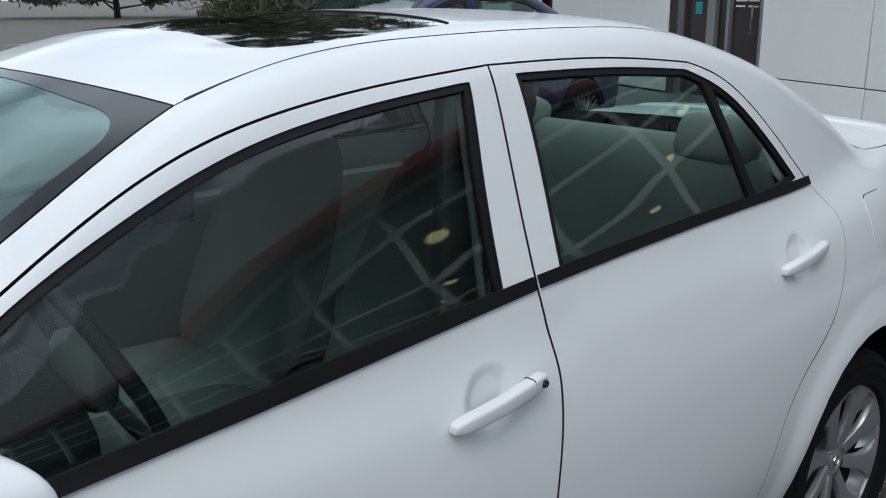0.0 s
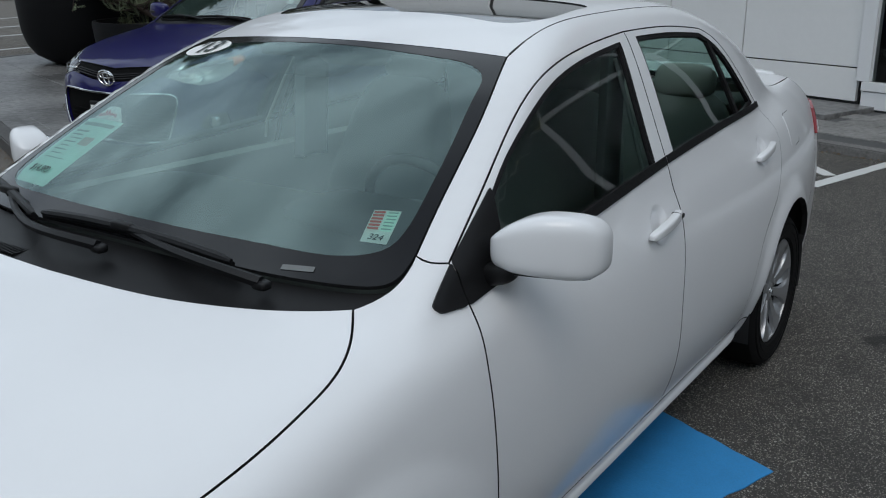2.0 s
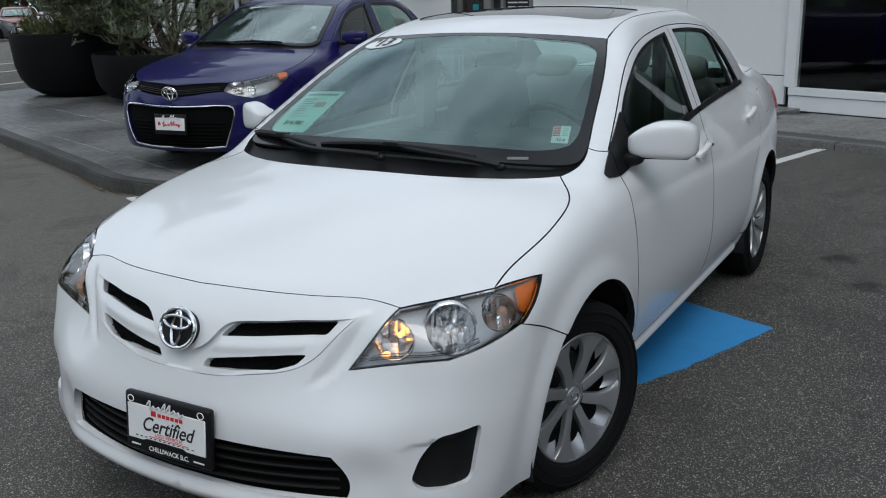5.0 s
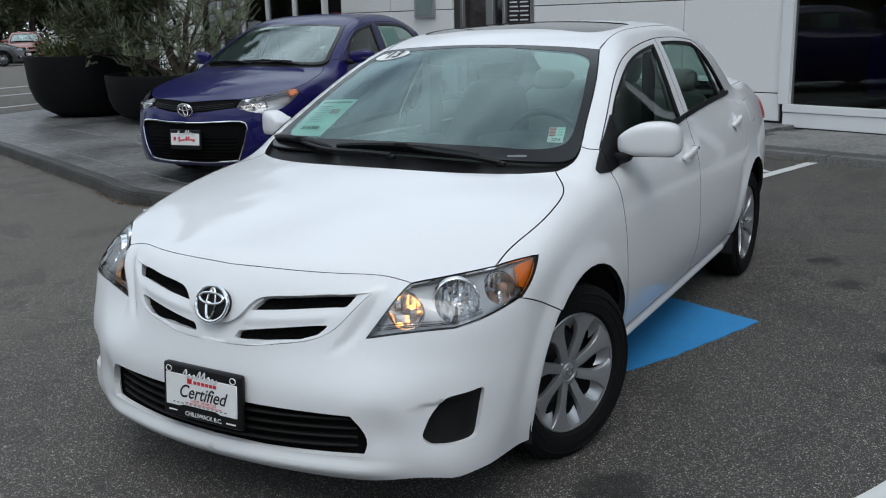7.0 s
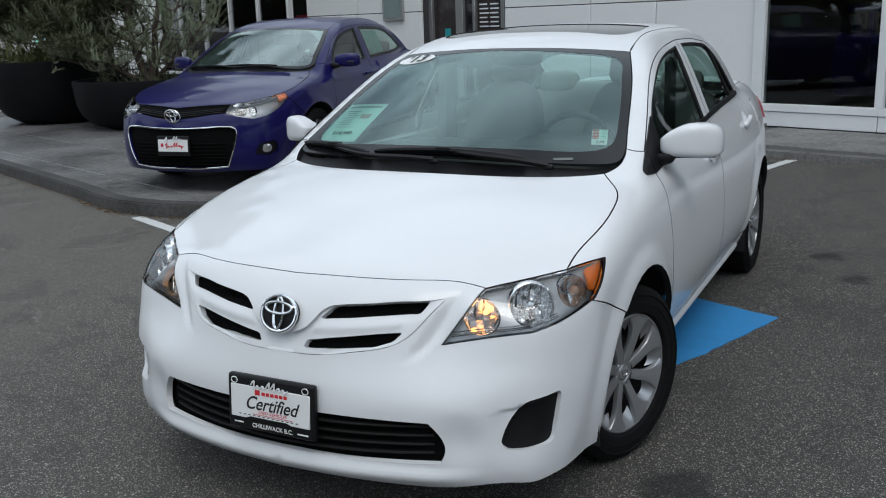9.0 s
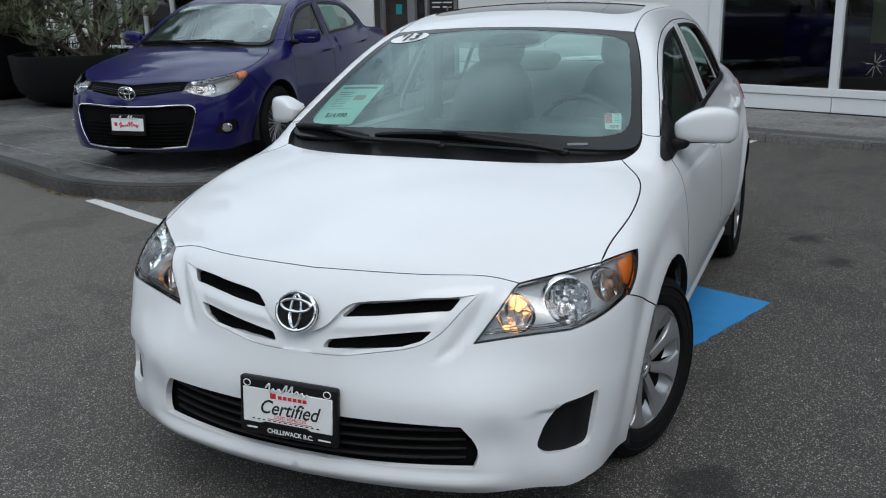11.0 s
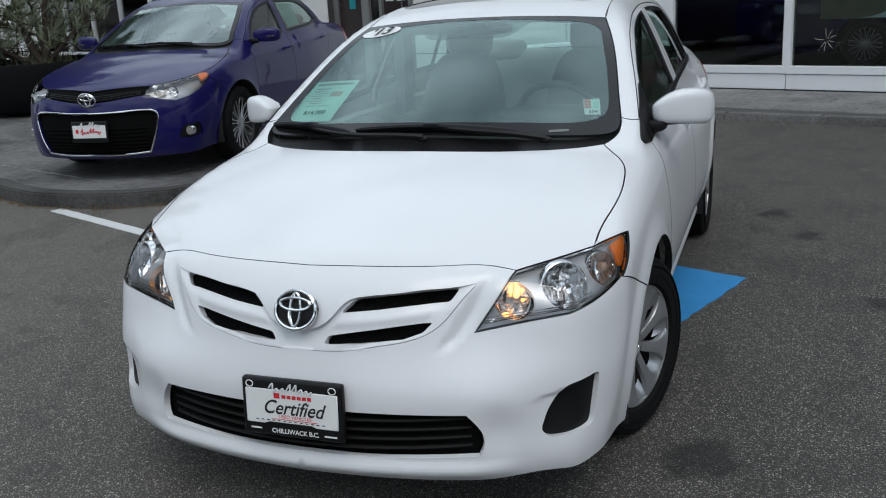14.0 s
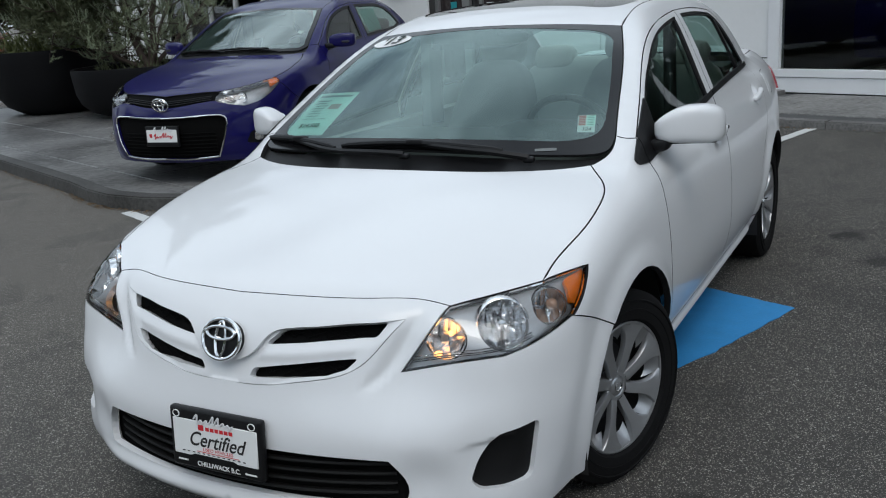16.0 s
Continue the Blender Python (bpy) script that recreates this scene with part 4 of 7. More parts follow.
    for sx in (1, -1):
        lamp = new("headlight")
        lamp.parent = car
        flip = (lambda s: s) if sx == 1 else flipped
        panel("housing", flip(shell), [lamp_grey, lamp_grey], lamp, "satin grey housing")
        panel("bezel", flip(bezel), [gloss_black, gloss_black], lamp, "black lens rim")
        M = Matrix.Diagonal((sx, 1, 1, 1))
        for name, at, r, deep in bowls:
            B = M @ Matrix.Translation(at) @ turn.to_4x4()
            place = lambda bm: bmesh.ops.transform(bm, matrix=B, verts=bm.verts)
            # the bowl: flat upright flutes stepped across a hollow
            bm = bmesh.new()
            strips = {"parking_reflector": 5, "main_reflector": 9, "side_reflector": 6}[name]
            for k in range(strips):
                u0, u1 = -1 + 2 * k / strips, -1 + 2 * (k + 1) / strips
                rows = []
                for j in range(9):
                    v = -1 + j / 4
                    row = []
                    for u in (u0, u1):
                        h = math.sqrt(max(1 - u * u, .002))
                        q = Vector((u, v * h))
                        hollow = -deep * (1 - q.length_squared * .96)
                        row.append(bm.verts.new((q.x * r, q.y * r, hollow + .004 * ((k * 2 + j // 4) % 3 - 1) * (1 - q.length_squared) + .003 * (u - (u0 + u1) / 2) * strips * (1 if k % 2 else -1) * (1 - q.length_squared))))
                    rows.append(row)
                for p, q in zip(rows, rows[1:]):
                    bm.faces.new((p[0], p[1], q[1], q[0]))
            place(bm)
            dish = part(name, bm, lamp_satin if name == "parking_reflector" else reflector, lamp, smooth=False)
            bm = lathe([(-.012, r * .985), (.003, r * .99), (.0070, r * 1.03), (.0050, r * 1.08), (-.004, r * 1.13), (-.012, r * 1.15)], 40, "Z")
            if name == "parking_reflector":
                bmesh.ops.delete(bm, geom=[v for v in bm.verts if v.co.x < -.012 and v.co.y > -.03], context="VERTS")
            place(bm)
            part("bowl_ring", bm, lamp_chrome, dish, "bright collar round the bowl")
            if name == "parking_reflector":
                # two glowing blobs, one for each orange spot in the bowl
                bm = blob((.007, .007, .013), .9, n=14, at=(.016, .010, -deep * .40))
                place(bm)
                part("bulb", bm, bulb_glow, dish, "warm bulb given a glow to tint the bowl orange")
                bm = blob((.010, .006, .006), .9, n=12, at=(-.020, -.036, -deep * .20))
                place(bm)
                part("bulb", bm, bulb_glow, dish, "warm bulb given a glow to tint the bowl orange")
            elif name == "main_reflector":
                bm = merged(lathe([(-deep * .9, .016), (-deep * .35, .015), (-deep * .22, .010), (-deep * .18, .001)], 18, "Z"))
                place(bm)
                part("bulb_cap", bm, lamp_chrome, dish)
                for bracket in (box((-.0025, -.018, -deep * .55), (.0025, -.064, -deep * .12), .001, 1), box((-.022, .018, -deep * .5), (-.010, .030, -deep * .2), .003, 1)):
                    place(bracket)
                    part("bulb_bracket", bracket, dark_metal, dish)
            else:
                bm = blob((.015, .015, .022), .8, n=14, at=(.012, .002, -deep * .35))
                place(bm)
                part("side_bulb", bm, amber_dark, dish, "brownish amber side bulb")
        bm = blob((.050, .020, .004), .5, .5, 20, lambda p: (p.x, p.y - 3.2 * p.x * p.x, p.z), (0, -.083, -.004))
        bmesh.ops.transform(bm, matrix=M @ Matrix.Translation(BOWL_B) @ turn.to_4x4(), verts=bm.verts)
        part("lower_screen", bm, lamp_dark, lamp, "smoked grey screen under the main bowl")
        for rise in (.009, .014, .021):
            rib = snap(lambda x, y, z: f(x, y, z) + .012, widen(line([(.492, -.722, .618 + rise), (.597, -.690, .634 + rise), (.705, -.643, .648 + rise), (.765, -.572, .665 + rise)])))
            bm = tube(rib, .0016, 6)
            bmesh.ops.transform(bm, matrix=M, verts=bm.verts)
            part("lens_rib", bm, chrome, lamp)
        am = skin(f, R(.010, (.776, -.405, .762), (.801, -.326, .775), (.816, -.365, .738), (.815, -.408, .708), (.797, -.432, .712)), way, depth=.012, inset=0, grid=.015, skirt=.010)
        panel("amber_marker", flip(am), [amber, amber], lamp, "orange side marker")
        panel("lens", flip(lens), [lens_clear, lens_clear], lamp, "clear plastic lens")

    # badge, plate
    badge = tagged(new("badge"), "chromed oval badge")
    badge.parent = car
    for name, rx, rz, r, y in (("outer_ring", .0615, .0525, .0058, 0), ("upright_ring", .0165, .045, .0046, -.003), ("cross_ring", .046, .0165, .0050, -.005)):
        zc = .016 if name == "cross_ring" else 0
        pts = [(rx * math.cos(a), y, zc + rz * math.sin(a)) for a in np.linspace(0, 2 * math.pi, 41)]
        bm = tube(pts, r, 8)
        bmesh.ops.transform(bm, matrix=pose(0, -.836, .672, -20), verts=bm.verts)
        part(name, bm, chrome, badge)
    bm = lathe([(.001, .001), (.001, .9), (.004, 1.0), (.03, 1.0)], 40, "Y")
    bmesh.ops.transform(bm, matrix=pose(0, -.836, .672, -20) @ Matrix.Diagonal((.061, 1, .050, 1)), verts=bm.verts)
    part("backing", bm, trim_black, badge)
    make_plate(car, (-.002, -.908, .322), -5, .312, .167)

    # mirrors, handles, wipers
    for sx, door, handle_door in ((1, front_doors[0], rear_doors[0]), (-1, front_doors[1], rear_doors[1])):
        M = Matrix.Diagonal((sx, 1, 1, 1))
        if sx < 0:  # this mirror is turned further in
            M = M @ Matrix.Translation((.80, .52, 1.036)) @ Matrix.Diagonal((.77, 1, .88, 1)) @ Matrix.Translation((-.80, -.52, -1.030))
        def mshape(p):
            u = p.x / .106
            return (p.x, p.y * (1 - .10 * u) + .03 * u + .022 * u * u, p.z * (1 + .10 * u - .08 * u * u) * (1 - .48 * max(-u, 0) ** 1.6 * min(max(p.z / .04, 0), 1)) * (.94 if p.z < 0 else 1) - .008 * u * u + .006)
        bm = blob((.108, .052, .064), .46, .50, 44, mshape, (.896, .520, 1.028))
        bmesh.ops.transform(bm, matrix=M, verts=bm.verts)
        mirror = part("door_mirror", bm, white_paint, door, "white door mirror housing")
        bm = blob((.090, .008, .050), .5, .5, 24, None, (.893, .572, 1.018))
        bmesh.ops.transform(bm, matrix=M @ Matrix.Translation((.893, .57, 1.018)) @ pose(0, 0, 0, 0, 0, 8) @ Matrix.Translation((-.893, -.57, -1.018)), verts=bm.verts)
        part("mirror_glass", bm, chrome, mirror)
        bm = blob((.102, .006, .059), .46, .50, 32, lambda p: tuple(a + b for a, b in zip(mshape(p), (0, .034, 0))), (.896, .520, 1.028))
        bmesh.ops.transform(bm, matrix=M, verts=bm.verts)
        part("mirror_bezel", bm, trim_black, mirror, "black mirror rim")
        bm = blob((.092, .040, .006), .55, .5, 24, lambda p: mshape(p), (.888, .526, .972))
        bmesh.ops.transform(bm, matrix=M, verts=bm.verts)
        part("mirror_foot", bm, trim_black, mirror, "black underside")
        bm = blob((.042, .030, .024), .6, .6, 20, lambda p: (p.x, p.y, p.z + .25 * p.x), (.803, .490, .968))
        bmesh.ops.transform(bm, matrix=M, verts=bm.verts)
        part("mirror_arm", bm, trim_black, mirror, "black mounting arm")
        M = Matrix.Diagonal((sx, 1, 1, 1))
        for d, y0, y1, z0, z1, xa, xb in ((door, 1.190, 1.388, .868, .893, .859, .856), (handle_door, 2.168, 2.366, .906, .930, .835, .825)):
            n = 11
            pts = []
            for i in range(n):
                t = i / (n - 1)
                bow = .012 * math.sin(math.pi * t) ** .7
                pts.append((xa + (xb - xa) * t - .006 + bow, y0 + (y1 - y0) * t, z0 + (z1 - z0) * t))
            yc, zc, xc, tilt_h = (y0 + y1) / 2, (z0 + z1) / 2, (xa + xb) / 2, (z1 - z0) / (y1 - y0)
            bm = blob((.013, .100, .0165), .35, .5, 28, lambda p: (p.x + .009 * (1 - (p.y / .1) ** 2) + (xb - xa) * p.y / .2, p.y, p.z * (.92 + .10 * p.y / .1) + tilt_h * p.y), (xc - .002, yc, zc))
            bmesh.ops.transform(bm, matrix=M, verts=bm.verts)
            h = part("door_handle", bm, white_paint, d, "white grip handle")
            if d is door:
                bm = lathe([(0, .001), (.0, .006), (-.004, .0075)], 16, "X", (xb + .0175, y1 - .016, z1 - .002))
                bmesh.ops.transform(bm, matrix=M, verts=bm.verts)
                part("key_lock", bm, seam_black, h)
                bm = blob((.0140, .0013, .0172), .4, .5, 16, None, (xb + .0035, y1 - .040, z1 - .005))
                bmesh.ops.transform(bm, matrix=M, verts=bm.verts)
                part("cap_gap", bm, seam_black, h)
    up = lambda p, d: snap(lambda x, y, z: f(x, y, z) - d, [p])[0]
    for blade_line, arm_line in ((((-.682, .304, 1.008), (-.48, .234, 1.007), (-.283, .166, .996)), ((-.48, .232, 1.002), (-.23, .122, .983), (-.06, .105, .975), (.03, .118, .974))),
                                 (((-.260, .175, 1.003), (.045, .174, 1.010), (.368, .180, .995)), ((.042, .180, 1.012), (.235, .150, .992), (.37, .150, .976), (.465, .163, .972)))):
        wiper = tagged(new("wiper"), "black windscreen wiper arm and blade")
        wiper.parent = car
        arm = line([up(p, .014 + .012 * math.sin(math.pi * i / 3)) for i, p in enumerate(arm_line)], .03)
        part("arm", tube(arm, .0105, 6, np.linspace(.75, 1.2, len(arm))), trim_black, wiper)
        part("knuckle", blob((.020, .014, .010), .6, at=up(arm_line[-1], .008)), trim_black, wiper)
        pts = line(blade_line, .03)
        n = len(pts)
        part("blade", tube([up(q, .006) for q in pts], .007, 8), rubber, wiper)
        part("spoiler", tube([up(q, .016 + .006 * math.sin(math.pi * i / (n - 1))) for i, q in enumerate(pts)], .0095, 8, [.55] + [1 + .15 * math.sin(math.pi * i / (n - 1)) for i in range(1, n - 1)] + [.55]), trim_black, wiper)
        part("clip", blob((.034, .011, .010), .5, at=up(blade_line[1], .026)), trim_black, wiper)

    # papers behind the windscreen
    wf = lambda o, d, mats, name, label: panel(name, skin(f, snap(f, o), (0, .6, -.8), depth=d, inset=0, grid=.04, skirt=0), mats, car, label)
    wf(ring([(-.626, .563, 1.151), (-.394, .511, 1.162), (-.426, .279, 1.028), (-.643, .324, 1.016)], .003), .008, [sheet_mint], "price_sheet", "pale green printed price sheet behind the glass")
    sheet = lambda u, v: np.array((-.626, .563, 1.151)) * (1 - u) * (1 - v) + np.array((-.394, .511, 1.162)) * u * (1 - v) + np.array((-.426, .279, 1.028)) * u * v + np.array((-.643, .324, 1.016)) * (1 - u) * v
    quad = lambda u0, u1, v0, v1: ring([sheet(u0, v0), sheet(u1, v0), sheet(u1, v1), sheet(u0, v1)], .001)
    wf(quad(.12, .92, .07, .12), .006, [sheet_grey], "printed_bar", "grey printed heading bar")
    for i, (u0, u1, v0, v1, m) in enumerate([(.15, .50, .20, .225, sheet_grey), (.15, .45, .26, .28, sheet_grey), (.2, .55, .32, .335, sheet_grey), (.15, .5, .38, .395, sheet_grey), (.2, .45, .44, .455, sheet_grey), (.15, .5, .50, .515, sheet_grey), (.2, .5, .56, .575, sheet_grey), (.58, .84, .29, .41, sheet_pink), (.15, .75, .63, .64, sheet_grey)]):
        wf(quad(u0, u1, v0, v1), .006, [m], "printed_bar", "")
    p0, p1, p2 = (snap(f, [sheet(u, v)])[0] for u, v in ((.28, .86), (.80, .86), (.28, .76)))
    ux, uy = Vector(p1 - p0).normalized(), Vector(p2 - p0).normalized()
    nrm = ux.cross(uy).normalized()
    uy = nrm.cross(ux)
    m4 = Matrix.Translation(Vector((Vector(p0) + Vector(p1)) / 2) + nrm * .002) @ Matrix((ux, uy, nrm)).transposed().to_4x4()
    lettering(car, "$14,980", m4, .034, sheet_ink)
    wf(snap(f, [(-.452 + .097 * math.cos(a), .858 + .049 * math.sin(a), 1.325) for a in np.linspace(0, 2 * math.pi, 33)[:-1]]), -.0015, [plate_white], "year_sticker", "white oval sticker with a year")
    p0 = snap(f, [(-.454, .832, 1.31)])[0]
    n0 = slope(f, np.array([p0]))[0]
    nrm = Vector(n0)
    ux = Vector((1, 0, 0)) - nrm * nrm.x
    ux.normalize()
    m4 = Matrix.Translation(Vector(p0) + nrm * .004) @ Matrix((ux, nrm.cross(ux), nrm)).transposed().to_4x4()
    lettering(car, "'13", m4, .092, sheet_ink, .25, .002)
    p00, p10, p11, p01 = (np.array(p) for p in ((.549, .411, 1.082), (.606, .430, 1.082), (.624, .350, 1.036), (.568, .335, 1.037)))
    card = lambda u, v: p00 * (1 - u) * (1 - v) + p10 * u * (1 - v) + p11 * u * v + p01 * (1 - u) * v
    cell = lambda u0, u1, v0, v1: ring([card(u0, v0), card(u1, v0), card(u1, v1), card(u0, v1)], .0008)
    wf(cell(0, 1, 0, 1), .005, [plate_white], "permit_sticker", "white permit sticker with red and mint fields")
    wf(cell(.50, .97, .03, .64), .0045, [sheet_mint], "mint_field", "")
    for k in range(6):
        wf(cell(.04, .46, .04 + .10 * k, .115 + .10 * k), .004, [sheet_red], "printed_bar", "")
        wf(cell(.56, .92, .05 + .10 * k, .095 + .10 * k), .004, [sheet_grey], "printed_bar", "")
    q0, q1, q2 = (snap(f, [card(u, v)])[0] for u, v in ((.2, .92), (.85, .92), (.2, .7)))
    ux, uy = Vector(q1 - q0).normalized(), Vector(q2 - q0).normalized()
    nrm = ux.cross(uy).normalized()
    lettering(car, "324", Matrix.Translation((Vector(q0) + Vector(q1)) / 2 - nrm * .002) @ Matrix((ux, nrm.cross(ux), nrm)).transposed().to_4x4(), .022, sheet_ink, .2)
    wf(ring([(.462, .226, 1.0), (.531, .247, 1.0), (.533, .237, .99), (.464, .216, .99)], .001), -.002, [serial_grey], "serial_window", "grey serial number window")

    # wheels
    for y, x, steer in ((.02, .736, -18), (2.6, .724, 0)):
        for sx in (1, -1):
            build_wheel(car, sx, x, y, steer=steer)
    # dark shell below and behind the panels
    part("underbody", box((-.64, -.60, .19), (.64, 3.35, .27), .03), seam_black, car)
    part("bulkhead", box((-.60, -.40, .30), (.60, .10, .70), .05), seam_black, car)
    part("rear_bulkhead", box((-.62, 2.62, .30), (.62, 3.30, .95), .08), seam_black, car)
    for y in (.005, 2.605):
        for sx in (1, -1):
            prof = [(.52, .405), (.835, .398)]
            bm = bmesh.new()
            rows = []
            for a in np.linspace(-15, 195, 28):
                c, s = math.cos(radians(a)), math.sin(radians(a))
                rows.append([bm.verts.new((sx * h, y + r * c, .305 + r * s)) for h, r in prof] + [bm.verts.new((sx * .52, y + .05 * c, .305 + .05 * s))])
            for u, v in zip(rows, rows[1:]):
                bm.faces.new((u[0], u[1], v[1], v[0]))
                bm.faces.new((u[2], u[0], v[0], v[2]))
            part("wheel_housing", bm, seam_black, car)
    for sx in (1, -1):
        for y, x in ((.385, .80), (2.985, .785)):
            part("mud_flap", box((sx * (x - .09), y - .006, .15), (sx * (x + .035), y + .006, .42), .004), rubber, car, "black rubber mud flap")
    build_cabin(car, f)
    slim(car)
    return car


def slim(car):
    """Draws in the cabin and the tail and shifts the middle pillar back, for every part but the wheels."""
    draw = cubic([-1.2, .2, .5, .95, 1.4, 1.9, 2.4, 2.7, 3.1, 3.45, 3.8], [0, 0, -.006, -.019, -.029, -.028, -.025, -.030, -.046, -.060, -.066])
    back = cubic([-1.2, .2, .6, .95, 1.35, 1.55, 2.0, 2.45, 2.8, 3.2, 3.8], [0, 0, .003, .011, .040, .042, .042, .045, .040, .030, .03])
    wheels = {o for w in car.children if w.name.startswith("wheel") and not w.name.startswith("wheel_") for o in (w, *w.children_recursive)}
    for ob in car.children_recursive:
        if ob.type != "MESH" or ob in wheels:
            continue
        n = len(ob.data.vertices)
        co = np.zeros(n * 3)
        ob.data.vertices.foreach_get("co", co)
        co = co.reshape(n, 3)
        x, y, z = co.T.copy()
        if y.max() < .2:
            continue
        y = np.clip(y, -1.2, 3.8)
        tail = np.clip((y - 2.75) / .4, 0, 1)
        high = np.clip((z - .30) / .55, 0, 1)
        top = np.clip((z - 1.05) / .28, 0, 1)
        w = (.35 + .65 * high) * (1 - tail) + tail
        co[:, 0] = x + draw(y) * (w + .30 * top * (1 - tail)) * np.clip(x / .5, -1, 1)
        co[:, 1] += back(y) * (.30 + .60 * np.clip((z - .6) / .42, 0, 1) + .35 * top)
        co[:, 2] -= .018 * np.clip((y - 2.75) / .35, 0, 1) * np.clip((z - .85) / .15, 0, 1)
        co[:, 2] -= .006 * np.clip((y - .5) / .4, 0, 1) * np.clip((2.6 - y) / .3, 0, 1) * np.clip((1.15 - z) / .1, 0, 1) * np.clip((z - .85) / .1, 0, 1)
        ob.data.vertices.foreach_set("co", co.ravel())
        ob.data.update()


def shrunk(f, o, way, by):
    """An outline drawn in across the surface."""
    w = np.array(way, float)
    w /= np.linalg.norm(w)
    ref = np.array((0, 0, 1.0)) if abs(w[2]) < 0.9 else np.array((0, 1.0, 0))
    U = np.cross(w, ref)
    U /= np.linalg.norm(U)
    V = np.cross(U, w)
    B = np.stack([U, V], 1)
    q = shrink(o @ B, by)
    return snap(f, q[:, :1] * U + q[:, 1:] * V + (o @ w)[:, None] * w)


def make_plate(car, at, tilt, w, h, blue=False):
    """A show plate in a black frame; at is the middle of its lower edge."""
    plate = tagged(new("licence_plate_holder"), "white showroom plate in a black frame")
    plate.parent = car
    M = pose(*at, 90 + tilt, 0, 0)
    frame_m = box((-w / 2, 0, -.014), (w / 2, h, .010), .010, 3, M)
    part("plate_frame", frame_m, trim_black, plate)
    part("plate_sheet", box((-w / 2 + .013, .036, .008), (w / 2 - .013, h - .030, .0125), .002, 1, M), plate_white, plate)
    write = lambda text, x, y, size, mat, shear=0.0, bold=0.0, sx=1.0: lettering(plate, text, M @ pose(x, y, .0132), size, mat, shear, bold, sx)
    peak = lambda t, at, w: math.exp(-((t - at) / w) ** 2)
    rise = lambda t: .30 * math.sin(44 * t) + peak(t, .05, .05) - .5 * peak(t, .13, .03) + peak(t, .46, .03) + peak(t, .59, .03) - .8 * peak(t, .93, .04)
    if blue:
        swoosh = [M @ Vector((-.080 + .19 * t + .012 * rise(t), .076 + .024 * rise(t) + .012 * t, .0138)) for t in np.linspace(0, 1, 90)]
        part("script_mark", tube(swoosh, .0036, 6), plate_red, plate)
        part("mark", box((-.12, .075, .0128), (-.095, .105, .0136), 0, 1, M), plate_red, plate)
        part("script_mark", tube([p + M.to_3x3() @ Vector((0, .052, 0)) for p in swoosh], .0035, 6), plate_script, plate)
        return plate
    write("Certified", .004, .068, .057, plate_ink, .38, .0006, .92)
    write("USED VEHICLES", .010, .056, .0135, plate_red, .2, 0, 1.1)
    write("CHILLIWACK B.C.", .010, .012, .0185, plate_white, 0, .0004)
    part("frame_notch", prism([(-.095, .034), (-.070, .043), (.062, .043), (.085, .034)], .0126, .0150, M), trim_black, plate)
    bars = [(-.052, -.034, .113, .128, plate_red), (-.130, -.096, .019, .0235, plate_white), (.100, .138, .015, .0195, plate_white)] + [(-.027 + .0158 * i, -.0150 + .0158 * i, .114, .124, plate_red) for i in range(6)]
    for x0, x1, y0, y1, mat in bars:
        part("mark", box((x0, y0, .0128), (x1, y1, .0136), 0, 1, M), mat, plate)
    for i in range(13):
        x = -.112 + i * .0172
        part("mark", box((x, .0465, .0128), (x + .008, .0490, .0136), 0, 1, M), plate_ink, plate)
    swoosh = [M @ Vector((-.068 + .135 * t + .006 * rise(t), h - .030 + .014 * rise(t) + .004 * t, .0142)) for t in np.linspace(0, 1, 100)]
    part("script_mark", tube(swoosh, .0026, 5), plate_script, plate)
    part("underline", box((-.062, .0515, .0128), (.082, .0530, .0136), 0, 1, M), plate_red, plate)
    for x in (-w / 2 + .028, w / 2 - .028):
        pts = [M @ Vector((x + .011 * math.cos(a), h - .018 + .009 * math.sin(a), .0125)) for a in np.linspace(0, 2 * math.pi, 20)]
        part("ring_mark", tube(pts, .0014, 6), plate_white, plate)
    return plate


def lettering(parent, text, m, size, mat, shear=0.0, bold=0.0, sx=1.0):
    cu = bpy.data.curves.new("lettering", "FONT")
    cu.body, cu.size, cu.align_x, cu.shear, cu.offset, cu.extrude = text, size, "CENTER", shear, bold, .0002
    ob = bpy.data.objects.new("lettering", cu)
    me = bpy.data.meshes.new_from_object(ob)
    bpy.data.objects.remove(ob)
    me.transform(m @ Matrix.Diagonal((sx, 1, 1, 1)))
    me.materials.append(mat)
    o = new("lettering", me)
    o.parent = parent
    return o


